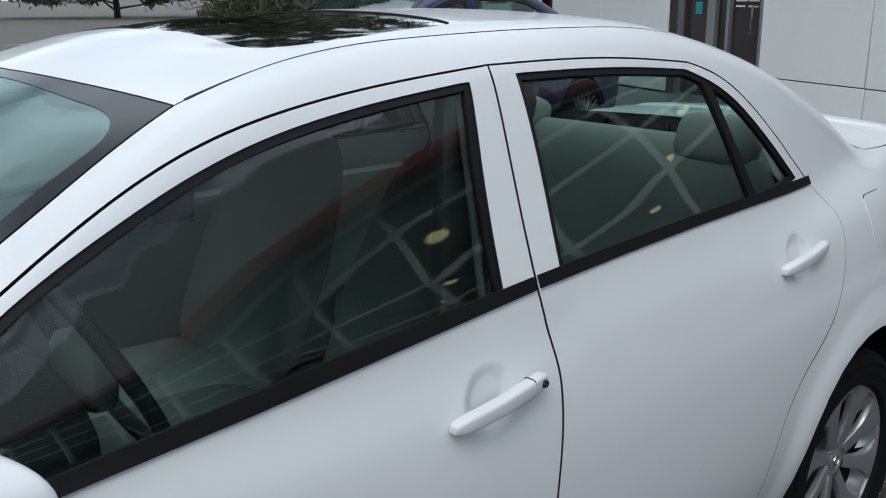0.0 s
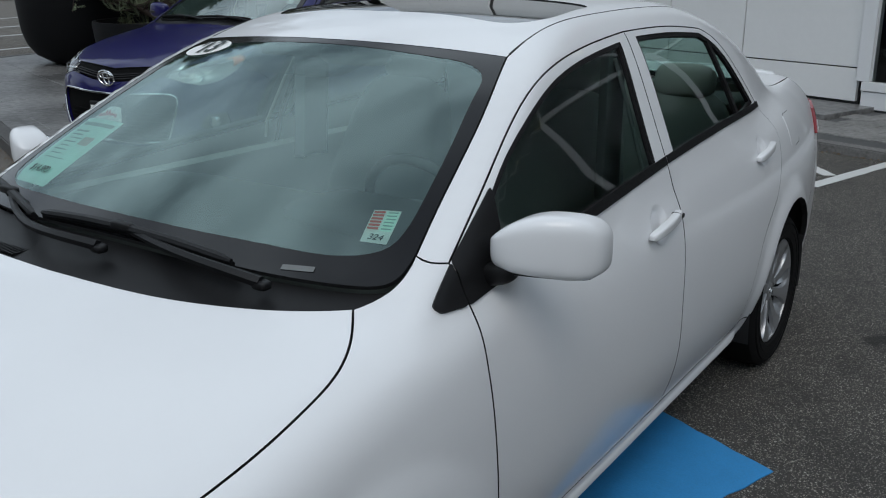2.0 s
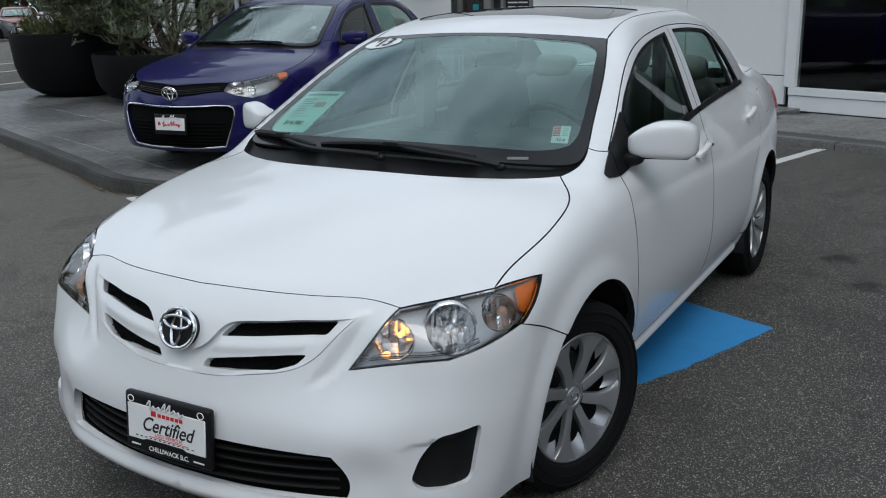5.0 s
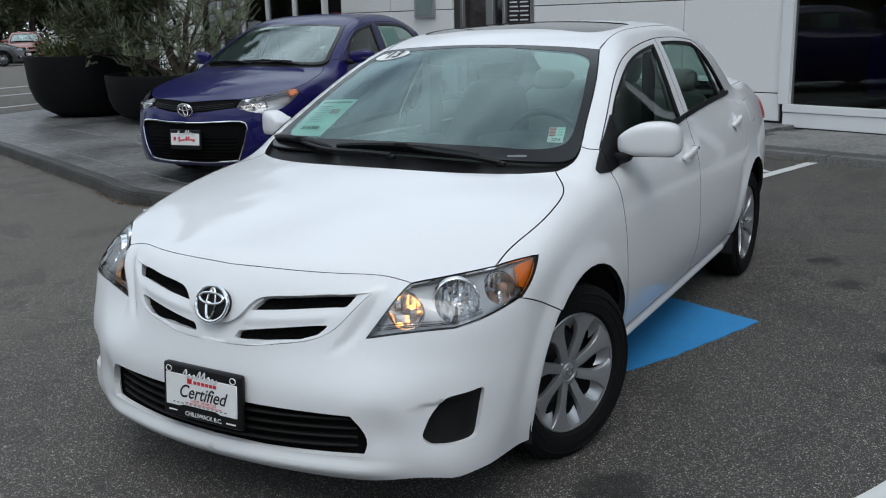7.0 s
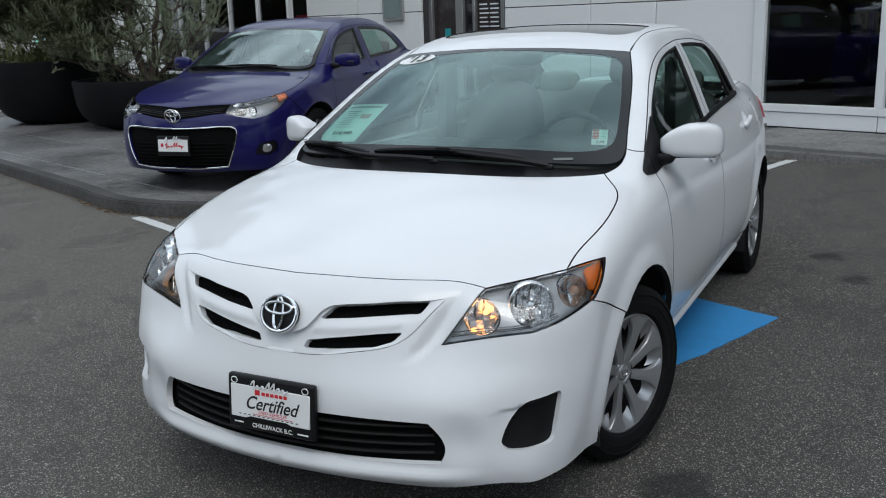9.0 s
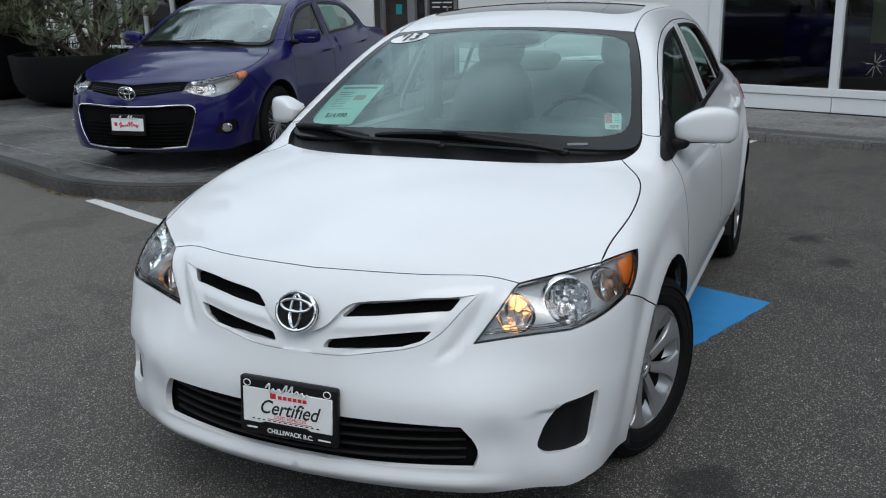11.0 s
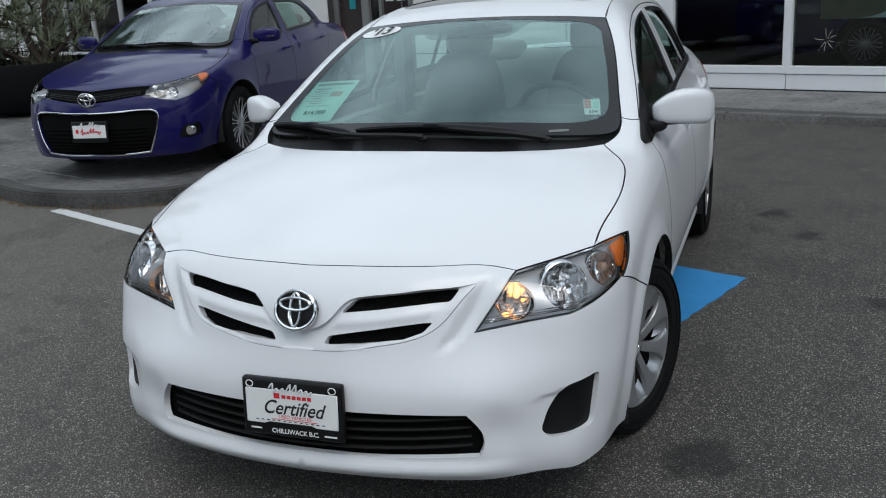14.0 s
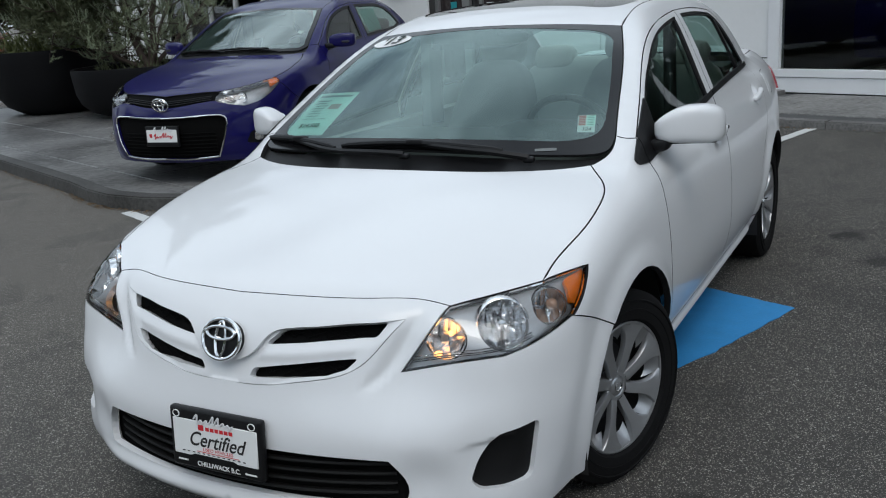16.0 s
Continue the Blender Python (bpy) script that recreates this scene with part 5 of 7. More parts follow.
def build_wheel(car, sx, x, y, style="cover", R=.308, steer=0.0):
    wheel = tagged(new("wheel"), "black tyre with a silver eight-spoke wheel cover" if style == "cover" else "black tyre on a dark machined multi-spoke rim")
    wheel.parent = car
    M = Matrix.Translation((sx * x, y, R - .006)) @ Matrix.Rotation(radians(steer), 4, "Z") @ Matrix.Diagonal((sx, 1, 1, 1))
    def put(name, bm, mat, label=""):
        bmesh.ops.transform(bm, matrix=M, verts=bm.verts)
        if sx < 0:
            bmesh.ops.reverse_faces(bm, faces=bm.faces)
        return part(name, bm, mat, wheel, label)
    rr = .206 if style == "cover" else .226
    prof = [(-.085, rr), (-.098, rr + .03), (-.102, R - .05), (-.092, R - .018), (-.075, R - .004), (-.03, R), (.03, R), (.080, R - .004), (.094, R - .018), (.100, R - .040), (.101, rr + .035), (.097, rr + .012), (.086, rr + .004), (.080, rr)]
    put("tyre", lathe(prof, 72, "X"), rubber)
    for r in (R - .032, R - .060):
        put("sidewall_rib", lathe([(.096, r - .004), (.1030, r - .002), (.1030, r + .002), (.096, r + .004)], 64, "X"), rubber)
    put("barrel", lathe([(.070, rr - .002), (.04, rr - .014), (-.08, rr - .016)], 48, "X"), dark_metal)
    put("brake_disc", lathe([(.0, .02), (.002, .13), (-.02, .135)], 40, "X"), dark_metal)
    put("backing", lathe([(-.012, .001), (-.012, rr - .012)], 40, "X"), seam_black)
    if style == "cover":
        # a pressed cover: wide flat spokes flush with the rim, sloping scoops between them
        put("rim_lip", lathe([(.078, rr + .004), (.086, rr + .003), (.0885, rr - .001), (.0875, rr - .005), (.080, rr - .0065), (.06, rr - .007)], 72, "X"), silver_paint)
        n = 8
        half = math.pi / n
        def edges(r):
            """Angles of a spoke's two sides at a radius, measured from its middle."""
            t = (r - .045) / (rr - .050)
            w = .90 - 1.80 * t + 1.64 * t * t
            return -half * (w + .02), half * (w - .10 * t * (1 - t))
        swirl = lambda r: .11 * (r / rr) ** 1.6
        face = lambda r: .064 + .024 * ((r - .03) / (rr - .03)) ** .8
        rad = np.linspace(.045, rr - .005, 13)
        for k in range(n):
            a0 = 2 * math.pi * (k + .5) / n
            bm = bmesh.new()
            rows = []
            for r in rad:
                e0, e1 = edges(r)
                row = []
                for u, drop in ((-.01, -.016), (0, -.0030), (.03, .0006), (.12, .0014), (.55, .0004), (.94, -.0020), (1, -.0065), (1.01, -.018)):
                    a = a0 + swirl(r) + e0 + (e1 - e0) * u
                    row.append(bm.verts.new((face(r) + drop, r * math.cos(a), r * math.sin(a))))
                rows.append(row)
            for p, q in zip(rows, rows[1:]):
                for i in range(7):
                    bm.faces.new((p[i], p[i + 1], q[i + 1], q[i]))
            bmesh.ops.recalc_face_normals(bm, faces=bm.faces)
            put("spoke", bm, silver_paint)
            # the scoop in the gap that follows
            bm = bmesh.new()
            rows = []
            for r in np.linspace(.164, rr - .004, 9):
                t = (r - .164) / (rr - .004 - .164)
                s0, s1 = edges(r)[1] - .02, 2 * half + edges(r)[0] + .02
                dip = .030 * (1 - t) ** 1.2
                inner_edge = .012 * (1 - t)
                row = []
                for j in range(7):
                    u = j / 6
                    rj = r + inner_edge * 1.6 * (abs(2 * u - 1) ** 2) * -1
                    a = a0 + swirl(r) + s0 + (s1 - s0) * u
                    row.append(bm.verts.new((face(rr) - .004 - dip - .002, rj * math.cos(a), rj * math.sin(a))))
                rows.append(row)
            for p, q in zip(rows, rows[1:]):
                for i in range(6):
                    bm.faces.new((p[i], p[i + 1], q[i + 1], q[i]))
            bmesh.ops.recalc_face_normals(bm, faces=bm.faces)
            put("scoop", bm, silver_paint)
        put("hub", lathe([(.03, .050), (.062, .049), (.066, .044), (.066, .034), (.063, .031), (.066, .028), (.068, .022), (.0685, .001)], 40, "X"), silver_paint)
        pts = [(.0695, .016 * math.cos(a), .012 * math.sin(a)) for a in np.linspace(0, 2 * math.pi, 24)]
        put("hub_mark", tube(pts, .0018, 6), chrome)
    else:
        put("rim_lip", lathe([(.078, rr + .004), (.086, rr - .001), (.082, rr - .005), (.05, rr - .008)], 56, "X"), dark_metal)
        for k in range(20):
            a0 = 2 * math.pi * (k // 2 + (.28 if k % 2 else 0)) / 10
            pts = [(.070 - .01 * math.sin(3 * t), (.03 + (rr - .035) * t) * math.cos(a0 + .12 * math.sin(t * 3) * (1 if k % 2 else -1)), (.03 + (rr - .035) * t) * math.sin(a0 + .12 * math.sin(t * 3) * (1 if k % 2 else -1))) for t in np.linspace(0, 1, 7)]
            put("spoke", tube(pts, .0050, 6, [1.3, 1.1, 1, 1, 1, 1.1, 1.3]), silver_paint)
        put("hub", lathe([(.05, .045), (.068, .036), (.072, .026), (.072, .001)], 32, "X"), silver_paint)
    return wheel


def build_cabin(car, f):
    cabin = tagged(new("interior"), "grey fabric cabin seen through the glass")
    cabin.parent = car
    part("cabin_floor", box((-.66, .30, .27), (.66, 2.65, .33), .02), cabin_grey, cabin)
    dash = blob((.66, .26, .20), .35, .5, 32, lambda p: (p.x, p.y, p.z - .10 * (p.y < 0) * abs(p.y)), (0, .56, .80))
    part("dashboard", dash, dash_dark, cabin)
    part("instrument_hood", blob((.19, .12, .05), .5, .6, 20, None, (.36, .60, .985)), dash_dark, cabin)
    for sx in (-1, 1):
        part("front_seat_cushion", blob((.25, .27, .10), .45, .5, 20, None, (sx * .35, 1.24, .50)), seat_fabric, cabin)
        tilt = Matrix.Rotation(radians(-20), 3, "X")
        part("front_seat_back", blob((.245, .085, .34), .5, .45, 24, lambda p: (p.x * (1 - .25 * max(p.z, 0) / .34), p.y, p.z), (sx * .35, 1.56, .84), tilt), seat_fabric, cabin)
        part("headrest", blob((.13, .055, .095), .55, .5, 20, None, (sx * .35, 1.71, 1.235), tilt), seat_fabric, cabin)
        for q in (-.05, .05):
            part("headrest_post", tube([(sx * .35 + q, 1.66, 1.10), (sx * .35 + q, 1.70, 1.20)], .006, 6), chrome, cabin)
        part("rear_headrest", blob((.13, .05, .07), .55, .5, 18, None, (sx * .40, 2.55, 1.10), tilt), seat_fabric, cabin)
        part("frame_trim", tube([(sx * .632, 1.392, 1.300), (sx * .69, 1.366, 1.17), (sx * .752, 1.338, 1.02), (sx * .755, 1.334, .96)], .0065, 8), cabin_light, cabin, "pale trim along the door frame")
        part("door_trim", box((sx * .70, .45, .35), (sx * .745, 2.35, .93), .015), cabin_light, cabin)
        part("pillar_trim", box((sx * .60, 1.36, .90), (sx * .63, 1.48, 1.33), .01, 2, None), cabin_grey, cabin)
    part("rear_bench", blob((.62, .26, .11), .4, .5, 24, None, (0, 2.15, .52)), seat_fabric, cabin)
    part("rear_bench_back", blob((.62, .09, .32), .4, .45, 24, None, (0, 2.47, .80), Matrix.Rotation(radians(-24), 3, "X")), seat_fabric, cabin)
    part("parcel_shelf", box((-.60, 2.55, 1.0), (.60, 3.0, 1.03), .01), dash_dark, cabin)
    part("centre_console", blob((.11, .38, .12), .4, .5, 18, None, (0, 1.0, .52)), cabin_grey, cabin)
    wheel = [(.36 + .185 * math.cos(a), .865 - .185 * math.sin(a) * .42, .93 + .185 * math.sin(a) * .90) for a in np.linspace(0, 2 * math.pi, 40)]
    part("steering_wheel", tube(wheel, .014, 10), dash_dark, cabin)
    part("steering_boss", blob((.10, .03, .06), .6, .6, 16, None, (.36, .85, .92)), cabin_grey, cabin)
    liner = both(np.array([(0, .98, 0), (.45, 1.0, 0), (.47, 1.3, 0), (.47, 2.2, 0), (.42, 2.32, 0), (0, 2.34, 0)], float))
    s = skin(f, snap(f, liner + (0, 0, 1.43)), (0, 0, -1), depth=.045, grid=.08, skirt=0, inset=0)
    panel("headliner", s, [cabin_light], cabin)
    part("rear_view_mirror", blob((.12, .02, .028), .5, .6, 18, None, (0, 1.0, 1.312), Matrix.Rotation(radians(6), 3, "Z")), trim_black, cabin)
    part("mirror_stalk", tube([(0, .965, 1.345), (0, 1.0, 1.315)], .009, 8), trim_black, cabin)
    part("sun_visor", box((.12, 1.00, 1.335), (.46, 1.15, 1.355), .008), cabin_light, cabin)
    part("sun_visor", box((-.40, 1.005, 1.296), (-.06, 1.022, 1.350), .008), cabin_grey, cabin, "grey sun visor folded part of the way down")


amber_dark = material("amber_dark", (0.42, 0.24, 0.15), 0.25, coat=0.6, vary=0.2, scale=50)
plate_white = material("plate_white", (0.80, 0.81, 0.80), 0.4, vary=0.03, scale=10)
plate_ink = material("plate_ink", (0.012, 0.012, 0.012), 0.5, vary=0.1, scale=10)
plate_red = material("plate_red", (0.60, 0.02, 0.03), 0.5, vary=0.1, scale=10)
plate_script = material("plate_script", (0.72, 0.73, 0.74), 0.35, vary=0.1, scale=10)
sheet_grey = material("sheet_grey", (0.30, 0.40, 0.37), 0.6, vary=0.1, scale=9)
serial_grey = material("serial_grey", (0.14, 0.15, 0.15), 0.5, vary=0.3, scale=60)
sheet_red = material("sheet_red", (0.62, 0.10, 0.07), 0.6, vary=0.1, scale=9)
sheet_pink = material("sheet_pink", (0.55, 0.42, 0.36), 0.6, vary=0.25, scale=60)
sheet_ink = material("sheet_ink", (0.02, 0.03, 0.03), 0.6, vary=0.1, scale=9)
sheet_mint = material("sheet_mint", (0.70, 0.93, 0.85), 0.6, vary=0.04, scale=9)
white_car = build_white_car()


# ---- the blue sedan on the raised paving ----
def build_blue_car(at):
    f = blue_body()
    car = tagged(new("sedan"), "dark blue metallic sedan parked on the raised slate paving", "car")
    L = lambda *p: snap(f, line(p))
    R = lambda r, *p: snap(f, ring(p, r))
    seam = [blue_paint, seam_black]
    hood_front = L((0, -.862, .727), (.23, -.823, .742), (.47, -.755, .748))
    lamp_up = L((.47, -.755, .748), (.62, -.62, .772), (.765, -.395, .815))
    hood_side = L((.765, -.395, .815), (.785, -.25, .845), (.770, -.045, .889), (.735, .13, .935), (.690, .255, .968))
    hood_rear = L((.690, .255, .968), (.55, .18, .965), (.3, .12, .968), (0, .10, .970))
    lamp_end = L((.765, -.395, .815), (.795, -.385, .80), (.812, -.395, .775))
    lamp_low = L((.812, -.395, .775), (.762, -.615, .662), (.665, -.738, .628))
    lamp_low2 = L((.665, -.738, .628), (.55, -.805, .655), (.457, -.832, .684))
    lamp_in = L((.457, -.832, .684), (.46, -.80, .72), (.47, -.755, .748))
    slit_low = L((.457, -.832, .684), (.3, -.885, .668), (.15, -.918, .648), (0, -.928, .640))
    grille = loop(L((0, -.952, .560), (.2, -.935, .563), (.42, -.885, .572), (.50, -.857, .570)), L((.50, -.857, .570), (.545, -.842, .55), (.552, -.84, .50)), L((.552, -.84, .50), (.51, -.85, .36), (.46, -.862, .235)), L((.46, -.862, .235), (.25, -.91, .222), (0, -.938, .222)))
    arch_f = arc(.045, .378, 128, -8, .878, .32)
    arch_b = snap(f, arc(.045, .382, 129, 196, .865, .32))
    low = L((.80, -.34, .20), (.78, -.52, .19), (.70, -.68, .19), (.46, -.84, .19), (0, -.915, .19))
    cheek = L((.812, -.395, .775), (.85, -.29, .68), (.862, -.20, .615))
    mid = lambda z0, z1, y: snap(f, line([(0, y, z0), (0, y, z1)]))
    fog = R(.03, (.79, -.60, .43), (.70, -.725, .42), (.66, -.755, .33), (.75, -.66, .315), (.80, -.57, .33))
    s = skin(f, loop(slit_low[::-1], lamp_low2[::-1], lamp_low[::-1], cheek, arch_b[1:], low, mid(.19, .222, -.91), grille[::-1], mid(.56, .64, -.95)), (-.62, .78, 0), holes=[fog], grid=.035, hole_skirt=.03)
    bumper = panel("front_bumper", joined(s, flipped(s)), [blue_paint, blue_paint], car)
    g = skin(f, both(grille), (0, 1, 0), depth=.022, inset=-.01, grid=.05, skirt=0)
    big = panel("front_grille", g, [grille_black], car, "large black trapezoid grille")
    for z in (.25, .28, .31, .34, .37, .40, .43):
        pts = snap(lambda x, y, zz: f(x, y, zz) + .018, line([(-.45, -.86, z), (-.2, -.93, z), (0, -.94, z), (.2, -.93, z), (.45, -.86, z)], .05))
        part("bar", tube(pts, .006, 6), grille_black, big)
    rim = snap(lambda x, y, z: f(x, y, z) - .002, both(grille))
    part("grille_rim", tube(np.concatenate([rim, rim[:1]]), .0075, 8), chrome, big, "satin chrome grille outline")
    slit = skin(f, both(np.concatenate([hood_front, lamp_in[::-1][1:], slit_low[1:]])), (0, 1, 0), depth=.014, inset=.0, grid=.03, skirt=0)
    panel("upper_grille", slit, [grille_black], car, "narrow black upper grille")
    for z0 in (.66, .685, .71):
        pts = snap(lambda x, y, zz: f(x, y, zz) + .010, line([(-.42, -.83, z0 + .03), (-.15, -.90, z0 + .005), (0, -.915, z0), (.15, -.90, z0 + .005), (.42, -.83, z0 + .03)], .05))
        part("bar", tube(pts, .005, 6), trim_black, car)
    panel("hood", skin(f, both(np.concatenate([hood_front, lamp_up[1:], hood_side[1:], hood_rear[1:]])), (0, .3, -1), grid=.045), seam, car)
    way = (-.5, .85, -.15)
    edge = loop(lamp_in, lamp_up, lamp_end, lamp_low, lamp_low2)
    lens = skin(f, edge, way, depth=-.001, inset=.003, grid=.04, skirt=.01)
    shell = skin(f, edge, way, depth=.06, inset=0, grid=.03, skirt=0)
    brow = skin(f, loop(lamp_up, L((.765, -.395, .815), (.758, -.418, .804)), L((.758, -.418, .804), (.62, -.632, .760), (.48, -.765, .737)), L((.48, -.765, .737), (.47, -.755, .748))), way, depth=.006, inset=0, grid=.03, skirt=.03)
    am = skin(f, R(.008, (.738, -.462, .776), (.778, -.404, .797), (.803, -.404, .776), (.775, -.490, .738)), way, depth=.010, inset=0, grid=.03, skirt=.02)
    for sx in (1, -1):
        lamp = new("headlight")
        lamp.parent = car
        fl = (lambda q: q) if sx == 1 else flipped
        panel("housing", fl(shell), [lamp_grey], lamp)
        panel("brow", fl(brow), [lamp_chrome, lamp_chrome], lamp, "bright chromed strip")
        if sx == 1:
            panel("amber_marker", fl(am), [amber, amber], lamp, "orange side marker")
        bm = lathe([(0, .004), (.01, .02), (.03, .038), (.04, .042)], 24, "Y", (sx * .64, -.66, .69))
        bmesh.ops.scale(bm, vec=(1, -1, 1), space=Matrix.Translation((0, .66, 0)), verts=bm.verts)
        part("projector", bm, chrome, lamp)
        bm = blob((.05, .03, .022), .6, at=(sx * .54, -.74, .69))
        part("reflector_bowl", bm, lamp_satin, lamp)
        panel("lens", fl(lens), [lens_bright, lens_bright], lamp, "clear plastic lens")
        fs = skin(f, fog, (-.62, .78, 0), depth=.025, inset=-.01, skirt=0, grid=.04)
        panel("fog_recess", fl(fs), [trim_black], bumper)
        part("fog_light", lathe([(-.012, .001), (-.012, .034), (.0, .04), (.02, .04)], 24, "Y", (sx * .738, -.690, .375)), chrome, bumper, "round clear fog light")
    # wings, doors, side frames
    door_f = L((.755, .42, 1.02), (.795, .43, .94), (.84, .41, .87), (.868, .40, .78), (.872, .40, .6), (.866, .41, .45), (.83, .42, .28))
    pillar = L((.69, .36, 1.018), (.72, .38, 1.02), (.755, .42, 1.02))
    shield_low = L((.690, .255, .968), (.70, .30, .99), (.69, .36, 1.018))
    fender = skin(f, loop(lamp_end[::-1], hood_side, shield_low, pillar, door_f, snap(f, arc(.045, .378, -6, 128, .878, .32)), cheek[::-1]), (-.84, .16, -.52), grid=.045)
    pair("fender", fender, seam, (car, car))
    door_m = L((.79, 1.33, 1.005), (.845, 1.33, .90), (.870, 1.32, .75), (.872, 1.30, .5), (.83, 1.30, .28))
    post = L((.615, 1.38, 1.358), (.70, 1.35, 1.2), (.79, 1.33, 1.005))
    frame_f = L((.755, .42, 1.02), (.735, .52, 1.075), (.69, .70, 1.19), (.65, .92, 1.29), (.63, 1.12, 1.335), (.615, 1.38, 1.358))
    frame_r = L((.615, 1.38, 1.358), (.615, 1.8, 1.355), (.62, 2.1, 1.33), (.66, 2.35, 1.24), (.71, 2.56, 1.10), (.73, 2.66, 1.04))
    door_r = L((.73, 2.66, 1.04), (.80, 2.60, .95), (.845, 2.50, .85), (.866, 2.36, .70), (.866, 2.27, .5), (.83, 2.22, .28))
    side = (-.88, 0, -.47)
    pane_f = loop(L((.74, .60, 1.085), (.69, .76, 1.195), (.655, .95, 1.272), (.635, 1.15, 1.315), (.628, 1.33, 1.335)), L((.628, 1.33, 1.335), (.71, 1.30, 1.18), (.785, 1.28, 1.03)), L((.785, 1.28, 1.03), (.792, .9, .995), (.795, .52, .96)), L((.795, .52, .96), (.77, .56, 1.02), (.74, .60, 1.085)))
    pane_r = loop(L((.625, 1.43, 1.342), (.625, 1.8, 1.335), (.63, 2.08, 1.312), (.665, 2.30, 1.235), (.705, 2.47, 1.11)), L((.705, 2.47, 1.11), (.74, 2.25, 1.075), (.77, 1.8, 1.05), (.785, 1.40, 1.03)), L((.785, 1.40, 1.03), (.71, 1.41, 1.18), (.625, 1.43, 1.342)))
    doors_f = pair("front_door", skin(f, loop(door_f, L((.83, .42, .28), (.83, 1.30, .28)), door_m[::-1], post[::-1], frame_f[::-1]), side, holes=[pane_f], grid=.05, hole_skirt=.02), seam, (car, car))
    doors_r = pair("rear_door", skin(f, loop(door_m, L((.83, 1.30, .28), (.83, 2.22, .28)), door_r[::-1], frame_r[::-1], post), side, holes=[pane_r], grid=.05, hole_skirt=.02), seam, (car, car))
    for o, doors in ((pane_f, doors_f), (pane_r, doors_r)):
        pair("window_seal", skin(f, o, side, depth=.002, holes=[shrunk(f, o, side, .016)], inset=-.010, grid=.06, skirt=.01), [trim_black, trim_black], doors)
        pair("window_pane", skin(f, o, side, depth=.010, inset=-.006, grid=.08, skirt=0), [side_glass], doors)
    arch_q = snap(f, arc(2.72, .378, 20, 188, .87, .32))
    shield_edge = L((.69, .36, 1.018), (.655, .50, 1.09), (.605, .74, 1.225), (.545, .95, 1.335))
    ditch = L((.545, .95, 1.335), (.54, 1.4, 1.42), (.53, 1.9, 1.43), (.52, 2.35, 1.38))
    back_edge = L((.52, 2.35, 1.38), (.56, 2.6, 1.28), (.60, 2.85, 1.17), (.615, 3.02, 1.09))
    rear = L((.615, 3.02, 1.09), (.66, 3.25, 1.0), (.76, 3.25, .85), (.80, 3.20, .66), (.83, 3.08, .45))
    q = skin(f, loop(shield_edge, ditch, back_edge, rear, arch_q, L((.80, 2.33, .27), (.83, 2.22, .28)), door_r[::-1], frame_r[::-1], frame_f[::-1], pillar[::-1]), (-.78, .05, -.62), grid=.05)
    pair("side_frame", q, seam, (car, car))
    sill = skin(f, loop(L((.83, .42, .28), (.83, 1.3, .28), (.83, 2.22, .28)), L((.83, 2.22, .28), (.79, 2.3, .2)), L((.79, 2.3, .2), (.79, 1.3, .19), (.79, .44, .2)), L((.79, .44, .2), (.83, .42, .28))), (-.9, 0, .3), grid=.05)
    pair("rocker", sill, seam, (car, car))
    roof_front = L((.545, .95, 1.335), (.42, .93, 1.352), (.2, .91, 1.36), (0, .905, 1.362))
    roof_rear = L((.52, 2.35, 1.38), (.3, 2.40, 1.40), (0, 2.42, 1.41))
    panel("roof", skin(f, both(np.concatenate([roof_front[::-1], ditch[1:], roof_rear[1:]])), (0, 0, -1), grid=.06, inset=.0015), seam, car)
    glass_low = L((.69, .36, 1.018), (.66, .30, .99), (.5, .23, .985), (.2, .19, .99), (0, .185, .992))
    ge = both(np.concatenate([roof_front[::-1], shield_edge[::-1][1:], glass_low[1:]]))
    clear = shrunk(f, ge, (0, .6, -.8), .045)
    panel("windscreen", skin(f, clear, (0, .6, -.8), depth=.001, inset=-.003, grid=.07, skirt=0), [sky_glass], car)
    panel("windscreen_border", skin(f, ge, (0, .6, -.8), holes=[clear], grid=.05, inset=.002, skirt=.01), [frit_black, seam_black], car)
    panel("cowl_panel", skin(f, both(np.concatenate([hood_rear[::-1], shield_low[1:], glass_low[1:]])), (0, .3, -1), depth=.012, grid=.05, inset=-.004, skirt=0), [trim_black], car)
    panel("rear_window", skin(f, both(np.concatenate([roof_rear[::-1], back_edge[1:], L((.615, 3.02, 1.09), (.3, 3.08, 1.09), (0, 3.1, 1.09))[1:]])), (0, -.5, -.85), inset=.003, grid=.08, skirt=.01), [clear_glass, trim_black], car)
    rb = skin(f, loop(L((0, 3.1, 1.09), (.3, 3.08, 1.09), (.615, 3.02, 1.09)), rear, L((.83, 3.08, .45), (.78, 3.2, .22), (.5, 3.5, .2), (0, 3.6, .2)), snap(f, line([(0, 3.6, .2), (0, 3.62, .9), (0, 3.5, 1.08), (0, 3.1, 1.09)]))), (-.45, -.72, -.52), grid=.07)
    panel("tail", joined(rb, flipped(rb)), seam, car)
    lamp_t = R(.02, (.70, 3.28, .93), (.62, 3.36, .95), (.64, 3.40, .82), (.76, 3.26, .80))
    pair("tail_light", skin(f, lamp_t, (-.7, -.7, 0), depth=-.003, inset=0, grid=.04, skirt=.01), [red_plastic, red_plastic], (car, car), "red rear lamp")
